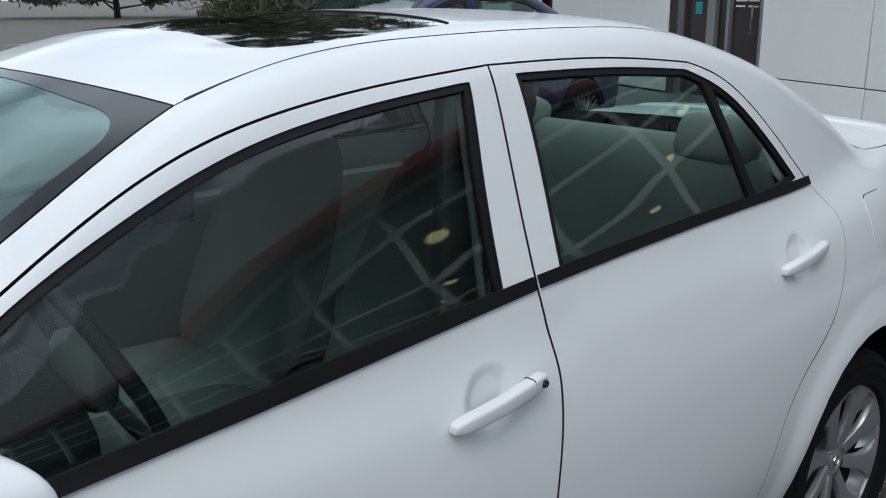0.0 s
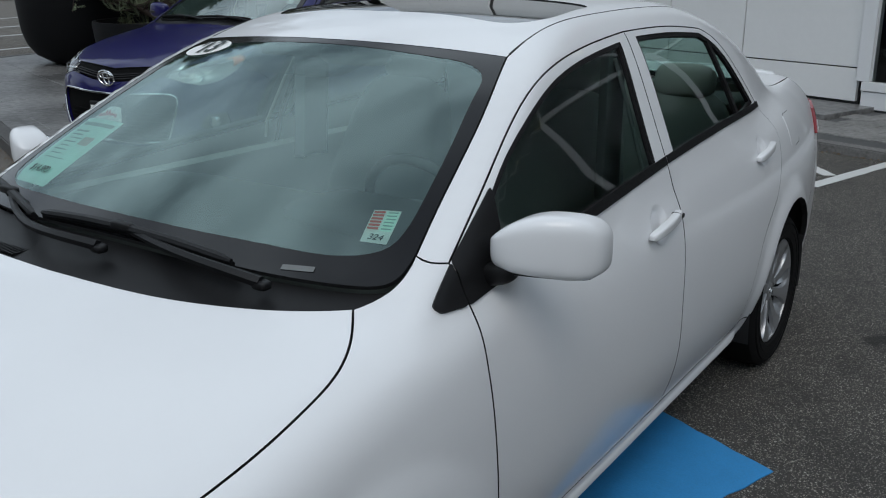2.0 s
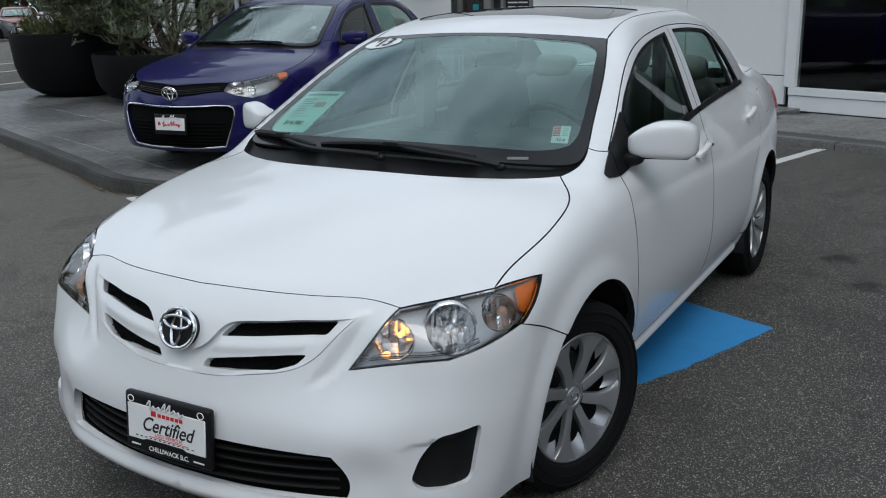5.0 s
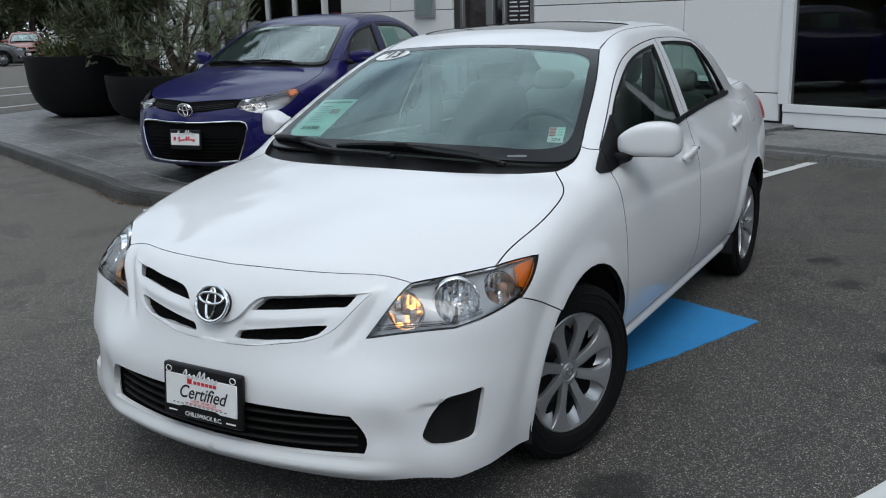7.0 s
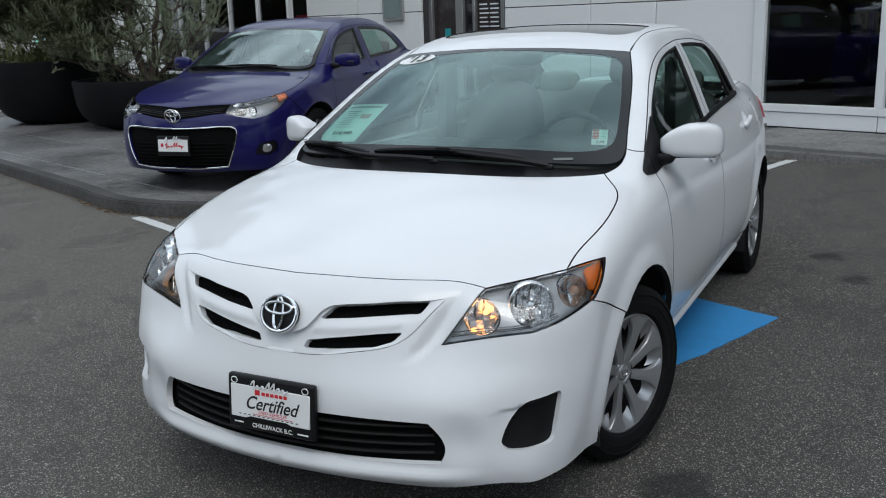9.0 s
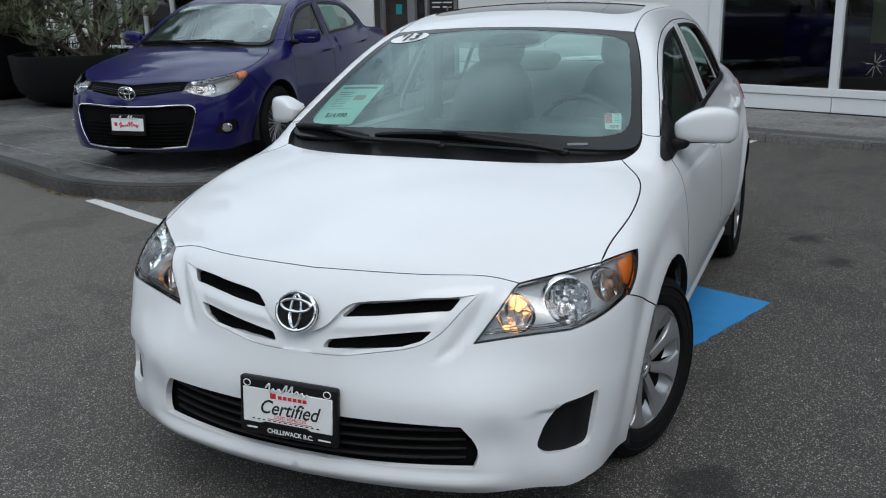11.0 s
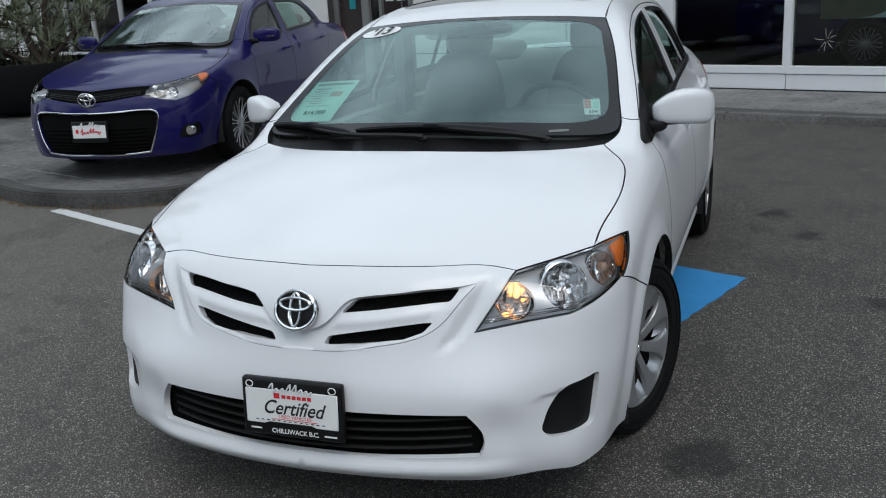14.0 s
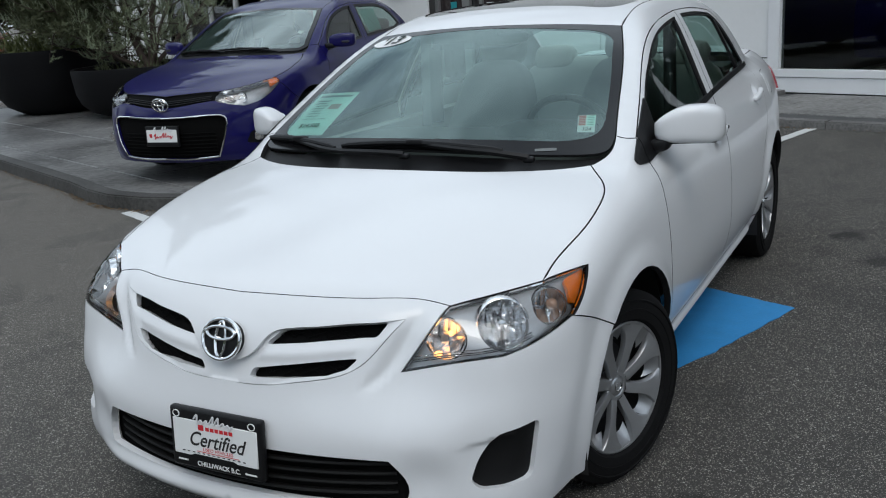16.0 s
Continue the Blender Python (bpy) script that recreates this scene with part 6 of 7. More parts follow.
    for sx, d0, d1 in ((1, doors_f[0], doors_r[0]), (-1, doors_f[1], doors_r[1])):
        shp = lambda p: (p.x * sx, p.y + .25 * p.x, p.z * (1 - 1.5 * max(-p.x, 0)))
        m = part("door_mirror", blob((.116, .05, .063), .6, .55, 24, shp, (sx * .93, .57, 1.045)), blue_paint, d0, "blue door mirror housing")
        part("mirror_arm", blob((.05, .03, .025), .6, .6, 14, None, (sx * .82, .53, 1.0)), trim_black, m)
        part("mirror_lamp", blob((.05, .012, .010), .6, .6, 14, None, (sx * .965, .535, 1.030)), dark_metal, m)
        for d, y0, z0 in ((d0, 1.10, .89), (d1, 2.12, .925)):
            pts = [(sx * (.872 + .014 * math.sin(math.pi * t)), y0 + .2 * t, z0 + .018 * t) for t in np.linspace(0, 1, 8)]
            part("door_handle", tube(pts, .015, 10, [.6, 1, 1, 1, 1, 1, 1, .7]), blue_paint, d)
    for piv, a, b in (((.52, .17, .985), (-.28, .205, 1.0), (.36, .225, 1.01)), ((-.05, .15, .985), (-.64, .29, 1.02), (-.16, .20, 1.0))):
        wiper = new("wiper")
        wiper.parent = car
        up = lambda p, d: snap(lambda x, y, z: f(x, y, z) - d, [p])[0]
        mp = (np.array(a) + b) / 2
        part("arm", tube([up(piv, .02), up((np.array(piv) + mp) / 2, .025), up(mp, .02)], .009, 6), trim_black, wiper)
        part("blade", tube([up(np.array(a) * (1 - t) + np.array(b) * t, .012) for t in np.linspace(0, 1, 8)], .009, 6), rubber, wiper)
    for y in (.045, 2.72):
        for sx in (1, -1):
            build_wheel(car, sx, .765, y, "alloy", .325)
            bm = bmesh.new()
            rows = []
            for a in np.linspace(-15, 195, 24):
                c, s_ = math.cos(radians(a)), math.sin(radians(a))
                rows.append([bm.verts.new((sx * .52, y + .40 * c, .32 + .40 * s_)), bm.verts.new((sx * .85, y + .395 * c, .32 + .395 * s_)), bm.verts.new((sx * .52, y + .05 * c, .32 + .05 * s_))])
            for u, v in zip(rows, rows[1:]):
                bm.faces.new((u[0], u[1], v[1], v[0]))
                bm.faces.new((u[2], u[0], v[0], v[2]))
            part("wheel_housing", bm, seam_black, car)
    part("underbody", box((-.64, -.62, .19), (.64, 3.4, .27), .03), seam_black, car)
    part("bulkhead", box((-.6, -.40, .30), (.6, .10, .70), .05), seam_black, car)
    make_plate(car, (.012, -.985, .335), -3, .325, .168, blue=True)
    badge = tagged(new("badge"), "chromed oval badge")
    badge.parent = car
    for rx, rz, zc in ((.076, .054, 0), (.025, .047, 0), (.057, .020, .017)):
        bm = tube([(rx * math.cos(t), 0, zc + rz * math.sin(t)) for t in np.linspace(0, 2 * math.pi, 33)], .006, 6)
        bmesh.ops.transform(bm, matrix=pose(.012, -.958, .668, 12), verts=bm.verts)
        part("ring", bm, chrome, badge)
    part("rear_bulkhead", box((-.62, 2.85, .30), (.62, 3.30, .95), .08), seam_black, car)
    build_cabin(car, f)
    sticker = panel("price_sheet", skin(f, R(.01, (.66, 1.50, 1.30), (.65, 1.86, 1.30), (.755, 1.84, 1.09), (.765, 1.52, 1.08)), side, depth=.016, inset=0, grid=.06, skirt=0), [sheet_mint], car, "pale printed price sheet")
    panel("small_sticker", skin(f, R(.004, (.50, .50, 1.14), (.55, .50, 1.13), (.55, .55, 1.15), (.50, .55, 1.16)), (0, .6, -.8), depth=.006, inset=0, grid=.03, skirt=0), [plate_white], car)
    # the tail draws in and drops behind the rear doors
    wheels = {o for w in car.children if w.name.startswith("wheel") and not w.name.startswith("wheel_") for o in (w, *w.children_recursive)}
    for ob in car.children_recursive:
        if ob.type == "MESH" and ob not in wheels:
            co = np.zeros(len(ob.data.vertices) * 3)
            ob.data.vertices.foreach_get("co", co)
            co = co.reshape(-1, 3)
            t = np.clip((co[:, 1] - 1.7) / 1.5, 0, 1)
            co[:, 0] *= 1 - .12 * t * t * (3 - 2 * t)
            co[:, 2] -= .05 * np.clip((co[:, 1] - 2.75) / .5, 0, 1) * np.clip((co[:, 2] - .8) / .2, 0, 1)
            ob.data.vertices.foreach_set("co", co.ravel())
            ob.data.update()
    car.matrix_basis = at
    return car


blue_car = build_blue_car(pose(-4.115, 3.998, .115, 0, 0, 6.5))


# ---- ground, paving and markings ----
def asphalt_material():
    m = bpy.data.materials.new("asphalt")
    m.use_nodes = True
    n, l = m.node_tree.nodes, m.node_tree.links
    b = n["Principled BSDF"]
    b.inputs["Roughness"].default_value = 0.82
    co = n.new("ShaderNodeTexCoord")
    def noise_node(scale, detail=4):
        t = n.new("ShaderNodeTexNoise")
        t.inputs["Scale"].default_value, t.inputs["Detail"].default_value = scale, detail
        l.new(co.outputs["Object"], t.inputs["Vector"])
        return t.outputs["Fac"]
    def mathn(op, a, c, clamp=False):
        t = n.new("ShaderNodeMath")
        t.operation, t.use_clamp = op, clamp
        for i, v in enumerate((a, c)):
            if isinstance(v, (int, float)):
                t.inputs[i].default_value = v
            else:
                l.new(v, t.inputs[i])
        return t.outputs["Value"]
    def mixc(fac, c1, c2):
        t = n.new("ShaderNodeMixRGB")
        for key, v in (("Fac", fac), ("Color1", c1), ("Color2", c2)):
            if isinstance(v, tuple):
                t.inputs[key].default_value = (*v, 1)
            else:
                l.new(v, t.inputs[key])
        return t.outputs["Color"]
    def cell_node(scale):
        c = n.new("ShaderNodeTexVoronoi")
        c.inputs["Scale"].default_value = scale
        l.new(co.outputs["Object"], c.inputs["Vector"])
        p = n.new("ShaderNodeSeparateColor")
        l.new(c.outputs["Color"], p.inputs["Color"])
        return c.outputs["Distance"], p.outputs["Red"], p.outputs["Green"]
    dist, pick, shade = cell_node(200)
    dist2, pick2, shade2 = cell_node(95)
    base = mixc(noise_node(.9, 6), (0.037, 0.0345, 0.0310), (0.073, 0.068, 0.060))
    base = mixc(mathn("MULTIPLY", noise_node(240), 0.42), base, (0.085, 0.083, 0.079))
    # towards -x the asphalt turns paler and browner
    place = n.new("ShaderNodeSeparateXYZ")
    l.new(co.outputs["Object"], place.inputs["Vector"])
    lane = mathn("SUBTRACT", mathn("MULTIPLY", noise_node(.5, 4), 0.9), mathn("MULTIPLY", mathn("ADD", place.outputs["X"], 1.2), 0.30), True)
    base = mixc(mathn("MULTIPLY", lane, 0.62), base, (0.135, 0.122, 0.104))
    # chips of many greys, some of them pale
    stone = mathn("MULTIPLY", mathn("GREATER_THAN", pick, 0.42), mathn("LESS_THAN", dist, 0.46))
    base = mixc(mathn("MULTIPLY", stone, mathn("POWER", shade, 1.3)), base, (0.47, 0.437, 0.385))
    stone = mathn("MULTIPLY", mathn("GREATER_THAN", pick2, 0.80), mathn("LESS_THAN", dist2, 0.34))
    base = mixc(mathn("MULTIPLY", stone, mathn("MULTIPLY", shade2, 0.85)), base, (0.62, 0.59, 0.54))
    base = mixc(mathn("MULTIPLY", mathn("GREATER_THAN", noise_node(2.3, 7), 0.56), 0.22), base, (0.022, 0.022, 0.022))
    # oil drips and patches with ragged edges
    for x, y, r in ((1.03, -.17, .15), (1.19, 3.09, .11), (1.37, 2.59, .11), (1.73, 1.45, .13), (2.2, 2.3, .2), (-1.2, -1.9, .25)):
        d = n.new("ShaderNodeVectorMath")
        d.operation = "DISTANCE"
        d.inputs[1].default_value = (x, y, 0)
        l.new(co.outputs["Object"], d.inputs[0])
        wob = mathn("MULTIPLY", noise_node(11), 0.22)
        edge = mathn("SUBTRACT", 1.0, mathn("DIVIDE", mathn("ADD", d.outputs["Value"], wob), r + .12), True)
        base = mixc(mathn("MINIMUM", mathn("MULTIPLY", edge, 2.6), 0.72), base, (0.012, 0.012, 0.012))
    l.new(base, b.inputs["Base Color"])
    bump_node = n.new("ShaderNodeBump")
    bump_node.inputs["Strength"].default_value, bump_node.inputs["Distance"].default_value = 0.9, 0.007
    l.new(mathn("ADD", noise_node(160, 3), mathn("SUBTRACT", 1.0, dist)), bump_node.inputs["Height"])
    l.new(bump_node.outputs["Normal"], b.inputs["Normal"])
    return m


asphalt = asphalt_material()
bm = bmesh.new()
bmesh.ops.create_grid(bm, x_segments=60, y_segments=60, size=400)
tagged(part("ground", bm, asphalt), "worn dark grey asphalt car park", "ground", kind="structure")
line_blue = material("line_blue", (0.030, 0.25, 0.56), 0.6, vary=0.25, scale=9, bump_size=0.003, bump_scale=120)
line_white = material("line_white", (0.62, 0.63, 0.62), 0.6, vary=0.16, scale=14, bump_size=0.003, bump_scale=120)


def ragged(pts, amp=.008, step=.06, seed=3):
    rnd = random.Random(seed)
    out = []
    for i in range(len(pts)):
        a, b = Vector(pts[i]), Vector(pts[(i + 1) % len(pts)])
        k = max(1, int((b - a).length / step))
        for j in range(k):
            p = a.lerp(b, j / k)
            out.append((p.x + rnd.uniform(-amp, amp), p.y + rnd.uniform(-amp, amp)))
    return out


def stripe(a, b, w, seed=1, label="white painted parking line on the asphalt"):
    a, b = Vector(a), Vector(b)
    d = (b - a).normalized()
    q = Vector((-d.y, d.x)) * w / 2
    return tagged(part("parking_line", prism(ragged([a - q, b - q, b + q, a + q], .004, .08, seed), .001, .005), line_white, smooth=False), label, "marking", kind="structure")


tagged(part("parking_panel", prism(ragged([(1.086, 1.731), (.64, 1.918), (-.35, 2.33), (-.9, 1.0), (.50, .38), (.73, .83), (.86, 1.10), (.875, 1.15)], .006, .07), .001, .005), line_blue, smooth=False), "blue painted parking marking on the asphalt", "marking", kind="structure")
stripe((-4.04, 2.575), (-1.2, 1.38), .095, 1)
stripe((.17, 5.85), (.53, 7.12), .10, 2)
stripe((-.22, 6.80), (.20, 6.28), .10, 3)
stripe((1.70, -.02), (2.9, 2.55), .10, 4)
for i, x in enumerate((-15.1, -18.15, -20.8, -24.2, -27.3, -30.4)):
    stripe((x + .3, 5.5 + .9 * i), (x - .25, 12.5 + .9 * i), .12, 10 + i)

slate = material("slate", (0.145, 0.144, 0.142), 0.40, vary=0.62, scale=1.1, bump_size=0.006, bump_scale=16, per=0.06, world_space=True, hard=0.13)
slate_joint = material("slate_joint", (0.075, 0.076, 0.077), 0.8, vary=0.3, scale=8)
kerb_slate = material("kerb_slate", (0.062, 0.060, 0.057), 0.55, vary=0.55, scale=2.5, hard=0.16, world_space=True, bump_size=0.004, bump_scale=30)
kerb_concrete = material("kerb_concrete", (0.135, 0.132, 0.127), 0.8, vary=0.5, scale=3, hard=0.18, world_space=True, bump_size=0.002, bump_scale=90, per=0.1)
paving_grey = material("paving_grey", (0.19, 0.188, 0.182), 0.75, vary=0.40, scale=1.6, hard=0.16, bump_size=0.003, bump_scale=60, per=0.12, world_space=True)
KERB = [(-13.4, 40), (-13.1, 16), (-13.0, 10.0), (-12.8, 7.6), (-12.5, 6.3), (-11.9, 5.72), (-11.0, 5.32), (-8.55, 4.38), (-6.48, 3.55), (-5.2, 3.03), (-4.72, 2.80), (-4.35, 2.67), (-3.95, 2.64), (-3.55, 2.70), (-3.20, 2.86), (-2.95, 3.12), (-2.75, 3.5),
        (-2.3, 4.9), (-1.85, 6.2), (-1.6, 6.85), (-1.3, 7.25), (-.8, 7.38), (-.2, 7.27), (.63, 6.99), (2.44, 6.42), (6, 5.25), (12, 3.3), (24, -.6)]
H, H2 = .115, .075
edge = [Vector(p) for p in KERB]
inner = []
for i, p in enumerate(edge):
    d = (edge[min(i + 1, len(edge) - 1)] - edge[max(i - 1, 0)]).normalized()
    inner.append(p + Vector((-d.y, d.x)) * .15)
slab = prism([tuple(p) for p in inner] + [(40, 40)], -.05, H2 - .012)
paving = tagged(part("pavement", slab, slate_joint, smooth=False), "raised dark slate paving in front of the showroom", "paving", kind="structure")
FM0 = Matrix.Translation((1.2, 8.85, 0)) @ Matrix.Rotation(radians(-20), 4, "Z")
raised = [tuple(p) for p in inner if (FM0.inverted() @ Vector((p.x, p.y, 0))).x < -1.5]
raised += [tuple((FM0 @ Vector((-1.5, d, 0)))[:2]) for d in (-1.6, 25)]
part("paving_bed", prism(raised, -.05, H - .005), slate, paving)
kerb = tagged(new("kerb"), "weathered concrete kerb round the raised paving", "kerb", kind="structure")
for i in range(len(edge) - 1):
    a, b, c, d = edge[i], edge[i + 1], inner[i + 1], inner[i]
    k = (max(1, round((b - a).length / .95)) if (b - a).length < 8 else 8) if i > 20 else 1
    for j in range(k):
        gap = (.004 if i > 20 else .0) / max((b - a).length, .1)
        t0, t1 = j / k + gap, (j + 1) / k - gap
        q = [a.lerp(b, t0), a.lerp(b, t1), d.lerp(c, t1), d.lerp(c, t0)]
        bm = prism([tuple(v) for v in q], -.03, H if i <= 20 else H2)
        top = [e for e in bm.edges if all(v.co.z > 0 for v in e.verts)]
        if i <= 20:
            top = [e for e in top if abs(Vector(e.verts[0].co.xy - e.verts[1].co.xy).normalized().dot((b - a).normalized())) > .9]
        bmesh.ops.bevel(bm, geom=top, offset=.012, segments=2, affect="EDGES")
        part("kerb_stone", bm, kerb_concrete if i > 20 else kerb_slate, kerb)

# ---- the showroom ----
ANG = radians(-20)
FM = Matrix.Translation((1.2, 8.85, 0)) @ Matrix.Rotation(ANG, 4, "Z")
panel_white = material("panel_white", (0.80, 0.805, 0.80), 0.45, vary=0.05, scale=1.2, bump_size=0.0005, bump_scale=8)
frame_white = material("frame_white", (0.78, 0.79, 0.80), 0.4, vary=0.05, scale=4)
joint_dark = material("joint_dark", (0.05, 0.05, 0.05), 0.8, vary=0.2, scale=10)
shop_glass = pane("shop_glass", (0.76, 0.80, 0.80), 1.5)
dark_door = material("dark_door", (0.030, 0.022, 0.022), 0.25, coat=0.3, vary=0.2, scale=6)
# near-black wall and floor colours carry the shade of the rooms behind glass
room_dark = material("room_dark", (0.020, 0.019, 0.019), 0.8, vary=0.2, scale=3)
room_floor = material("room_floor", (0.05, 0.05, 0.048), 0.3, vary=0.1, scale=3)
fascia_grey = material("fascia_grey", (0.48, 0.49, 0.49), 0.5, vary=0.06, scale=2)
fascia_red = material("fascia_red", (0.30, 0.012, 0.02), 0.4, vary=0.08, scale=3)
alu = material("aluminium", (0.42, 0.42, 0.42), 0.35, metal=0.7, vary=0.06, scale=8)
lamp_yellow = material("lamp_yellow", (0.9, 0.85, 0.5), 0.4, glow=(1.0, 0.90, 0.42, 3.0))
wall = tagged(new("wall_showroom"), "white panel and glass showroom front", "wall", kind="structure")
B0, TOP, WT = .085, 6.0, 5.25


def fpart(name, a, b, mat, parent, bevel=.004, label=""):
    return part(name, box(a, b, bevel, 1, FM), mat, parent, label)


def cladding(s0, s1, z0, z1, back=0.0):
    fpart("cladding_panel", (s0 + .007, .02 + back, z0 + .007), (s1 - .007, .06 + back, z1 - .007), panel_white, wall)


zs = [B0 + .05, .485, 1.655, 2.85, 4.05, 5.2, TOP]
for s0, s1 in ((-3.06, -1.59), (-4.17, -3.06), (-5.86, -4.17), (-9.56, -7.80), (-11.2, -9.56)):
    for z0, z1 in zip(zs, zs[1:]):
        cladding(s0, s1, z0, z1)
fpart("backing", (-5.86, .065, 0), (-1.59, .30, TOP), joint_dark, wall, 0)
fpart("backing", (-11.2, .065, 0), (-7.80, .30, TOP), joint_dark, wall, 0)
# entrance: recessed dark doors
fpart("door_head", (-7.80, .12, 2.35), (-5.86, .30, TOP), panel_white, wall)
door = tagged(new("door_1"), "dark glazed double entrance door in metal frames", "door", kind="structure")
for s0, s1, m in ((-7.74, -7.12, dark_door), (-6.70, -6.10, dark_door)):
    fpart("door_leaf", (s0, .24, B0 + .03), (s1, .28, 2.30), m, door)
for s0, s1 in ((-7.80, -7.72), (-7.14, -6.97), (-6.10, -6.02), (-5.92, -5.86), (-6.74, -6.68)):
    fpart("door_post", (s0, .18, B0), (s1, .30, 2.35), alu, door)
fpart("door_leaf", (-6.03, .24, B0 + .03), (-5.92, .28, 2.3), gloss_black, door)
fpart("door_leaf", (-6.97, .24, B0 + .03), (-6.74, .28, 2.3), gloss_black, door)
h = [FM @ Vector(p) for p in ((-6.22, .24, .95), (-6.22, .17, .95), (-6.22, .17, 1.32), (-6.22, .24, 1.32))]
part("door_handle", tube(h, .014, 8), chrome, door)
fpart("notice", (-7.46, .232, 1.20), (-7.32, .239, 1.36), material("notice_teal", (0.02, 0.30, 0.34), 0.5, vary=0.1, scale=9), door, 0)
for k in range(7):
    z = 1.72 - k * .07
    fpart("sign_line", (-6.62, .232, z), (-6.45 + .02 * (k % 3), .239, z + .022), plate_script, door, 0)
    fpart("sign_line", (-6.38, .232, z), (-6.20 + .015 * (k % 2), .239, z + .022), plate_script, door, 0)
case = tagged(new("notice_case"), "metal framed notice case on the white wall", "sign")
fpart("case_frame", (-8.80, -.03, 1.52), (-8.25, .018, 2.2), alu, case)
fpart("case_sheet", (-8.75, -.036, 1.57), (-8.30, -.031, 2.15), material("case_sheet", (0.20, 0.26, 0.26), 0.3, vary=0.3, scale=12), case, 0)

# the glazed front: sill, frames, mullions, panes
mulls = [-1.52] + [1.495 * i for i in range(0, 11)]
end = mulls[-1]
sill_z = .36
win = tagged(new("window_1"), "tall showroom windows in white metal frames", "window", kind="structure")
for s0, s1 in zip(mulls, mulls[1:]):
    fpart("sill_panel", (s0 + .004, -.02, .085), (s1 - .004, .06, .262), frame_white, win)
    fpart("window_sill", (s0, -.035, .268), (s1, .08, .358), frame_white, win)
    levels = [sill_z, 3.20, 3.95, 4.70, WT]
    for z0, z1 in zip(levels, levels[1:]):
        fpart("pane", (s0 + .04, .035, z0 + (.04 if z0 > 1 else 0)), (s1 - .04, .041, z1 - .04), shop_glass, win, 0)
        fpart("transom", (s0 + .04, -.02, z1 - .04), (s1 - .04, .09, z1 + .04), frame_white, win)
for i, s in enumerate(mulls):
    w = .075 if i == 0 else .05
    fpart("mullion", (s - w, -.022, sill_z), (s + w, .10, WT), frame_white, win)
fpart("base_gap", (mulls[0], .0, 0), (end, .05, .087), joint_dark, win, 0)
room = tagged(new("showroom_interior"), "dim showroom behind the glass", "interior", kind="structure")
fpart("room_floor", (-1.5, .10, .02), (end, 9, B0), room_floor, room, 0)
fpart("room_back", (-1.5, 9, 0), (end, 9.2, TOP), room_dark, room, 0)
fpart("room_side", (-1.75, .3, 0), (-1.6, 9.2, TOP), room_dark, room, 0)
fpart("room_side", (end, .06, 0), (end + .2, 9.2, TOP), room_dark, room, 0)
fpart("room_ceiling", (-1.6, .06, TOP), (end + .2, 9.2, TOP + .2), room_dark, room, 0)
for i in range(14):
    s, d = 1.2 + 1.25 * i, 1.3 + 1.9 * (i % 4)
    bm = lathe([(0, .001), (0, .14), (.03, .16), (.06, .15)], 20, "Z", FM @ Vector((s, d, 4.9 + .0)))
    lamp = tagged(part("ceiling_lamp", bm, lamp_yellow), "round warm downlight hanging in the showroom", "lamp", "showroom lamps")
    part("cord", tube([FM @ Vector((s, d, 4.95)), FM @ Vector((s, d, TOP))], .008, 6), joint_dark, lamp)
fascia = tagged(new("fascia"), "grey roof fascia with a red stripe over the showroom windows", "fascia", kind="structure")
fpart("fascia_band", (-1.7, -.35, WT + .32), (end + .4, .3, WT + 1.9), fascia_grey, fascia)
fpart("red_stripe", (-1.7, -.40, WT + .05), (end + .4, .1, WT + .30), fascia_red, fascia)
fpart("coping", (-11.2, -.05, TOP), (-1.7, .35, TOP + .25), frame_white, fascia)
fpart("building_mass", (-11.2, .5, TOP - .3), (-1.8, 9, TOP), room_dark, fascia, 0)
# poster and broken-glass mark on the second window
poster = tagged(new("poster"), "large printed vehicle poster hung inside the window", "poster")
meadow = material("poster_meadow", (0.10, 0.15, 0.05), 0.5, vary=0.7, scale=7, second=(0.26, 0.27, 0.16))
fpart("poster_sheet", (.34, .06, .88), (1.26, .066, 1.75), meadow, poster, 0)
for a, b, m in (((.48, .055, 1.20), (1.02, .058, 1.36), fascia_red), ((.55, .054, 1.34), (.92, .057, 1.48), fascia_red)):
    fpart("poster_car", a, b, m, poster, 0)
for s in (.58, .92):
    bm = lathe([(0, .001), (0, .075)], 24, "Y", (s, .052, 1.20))
    bmesh.ops.transform(bm, matrix=FM, verts=bm.verts)
    part("poster_wheel", bm, gloss_black, poster)
curve_pts = [(.75 + .51 * t, .89 + .22 * t ** 2.2) for t in np.linspace(0, 1, 12)] + [(1.26, .885)]
bm = prism(curve_pts, -.058, -.054)
bmesh.ops.transform(bm, matrix=FM @ Matrix.Rotation(radians(90), 4, "X"), verts=bm.verts)
part("poster_corner", bm, sheet_mint, poster)
crack = tagged(new("glass_crack"), "star-shaped crack in the showroom glass", "crack")
for k, (a, r) in enumerate(((95, .14), (62, .13), (25, .12), (170, .15), (235, .15), (262, .15), (310, .12), (345, .09))):
    p0 = FM @ Vector((.43 + .02 * math.cos(radians(a)), .028, .65 + .02 * math.sin(radians(a))))
    p1 = FM @ Vector((.43 + r * math.cos(radians(a)), .028, .65 + r * math.sin(radians(a))))
    part("crack_ray", tube([p0, p0.lerp(p1, .6) + Vector((0, 0, .010 * (k % 3 - 1))), p1], .0022, 5, [.5, 1, .2]), plate_white, crack)
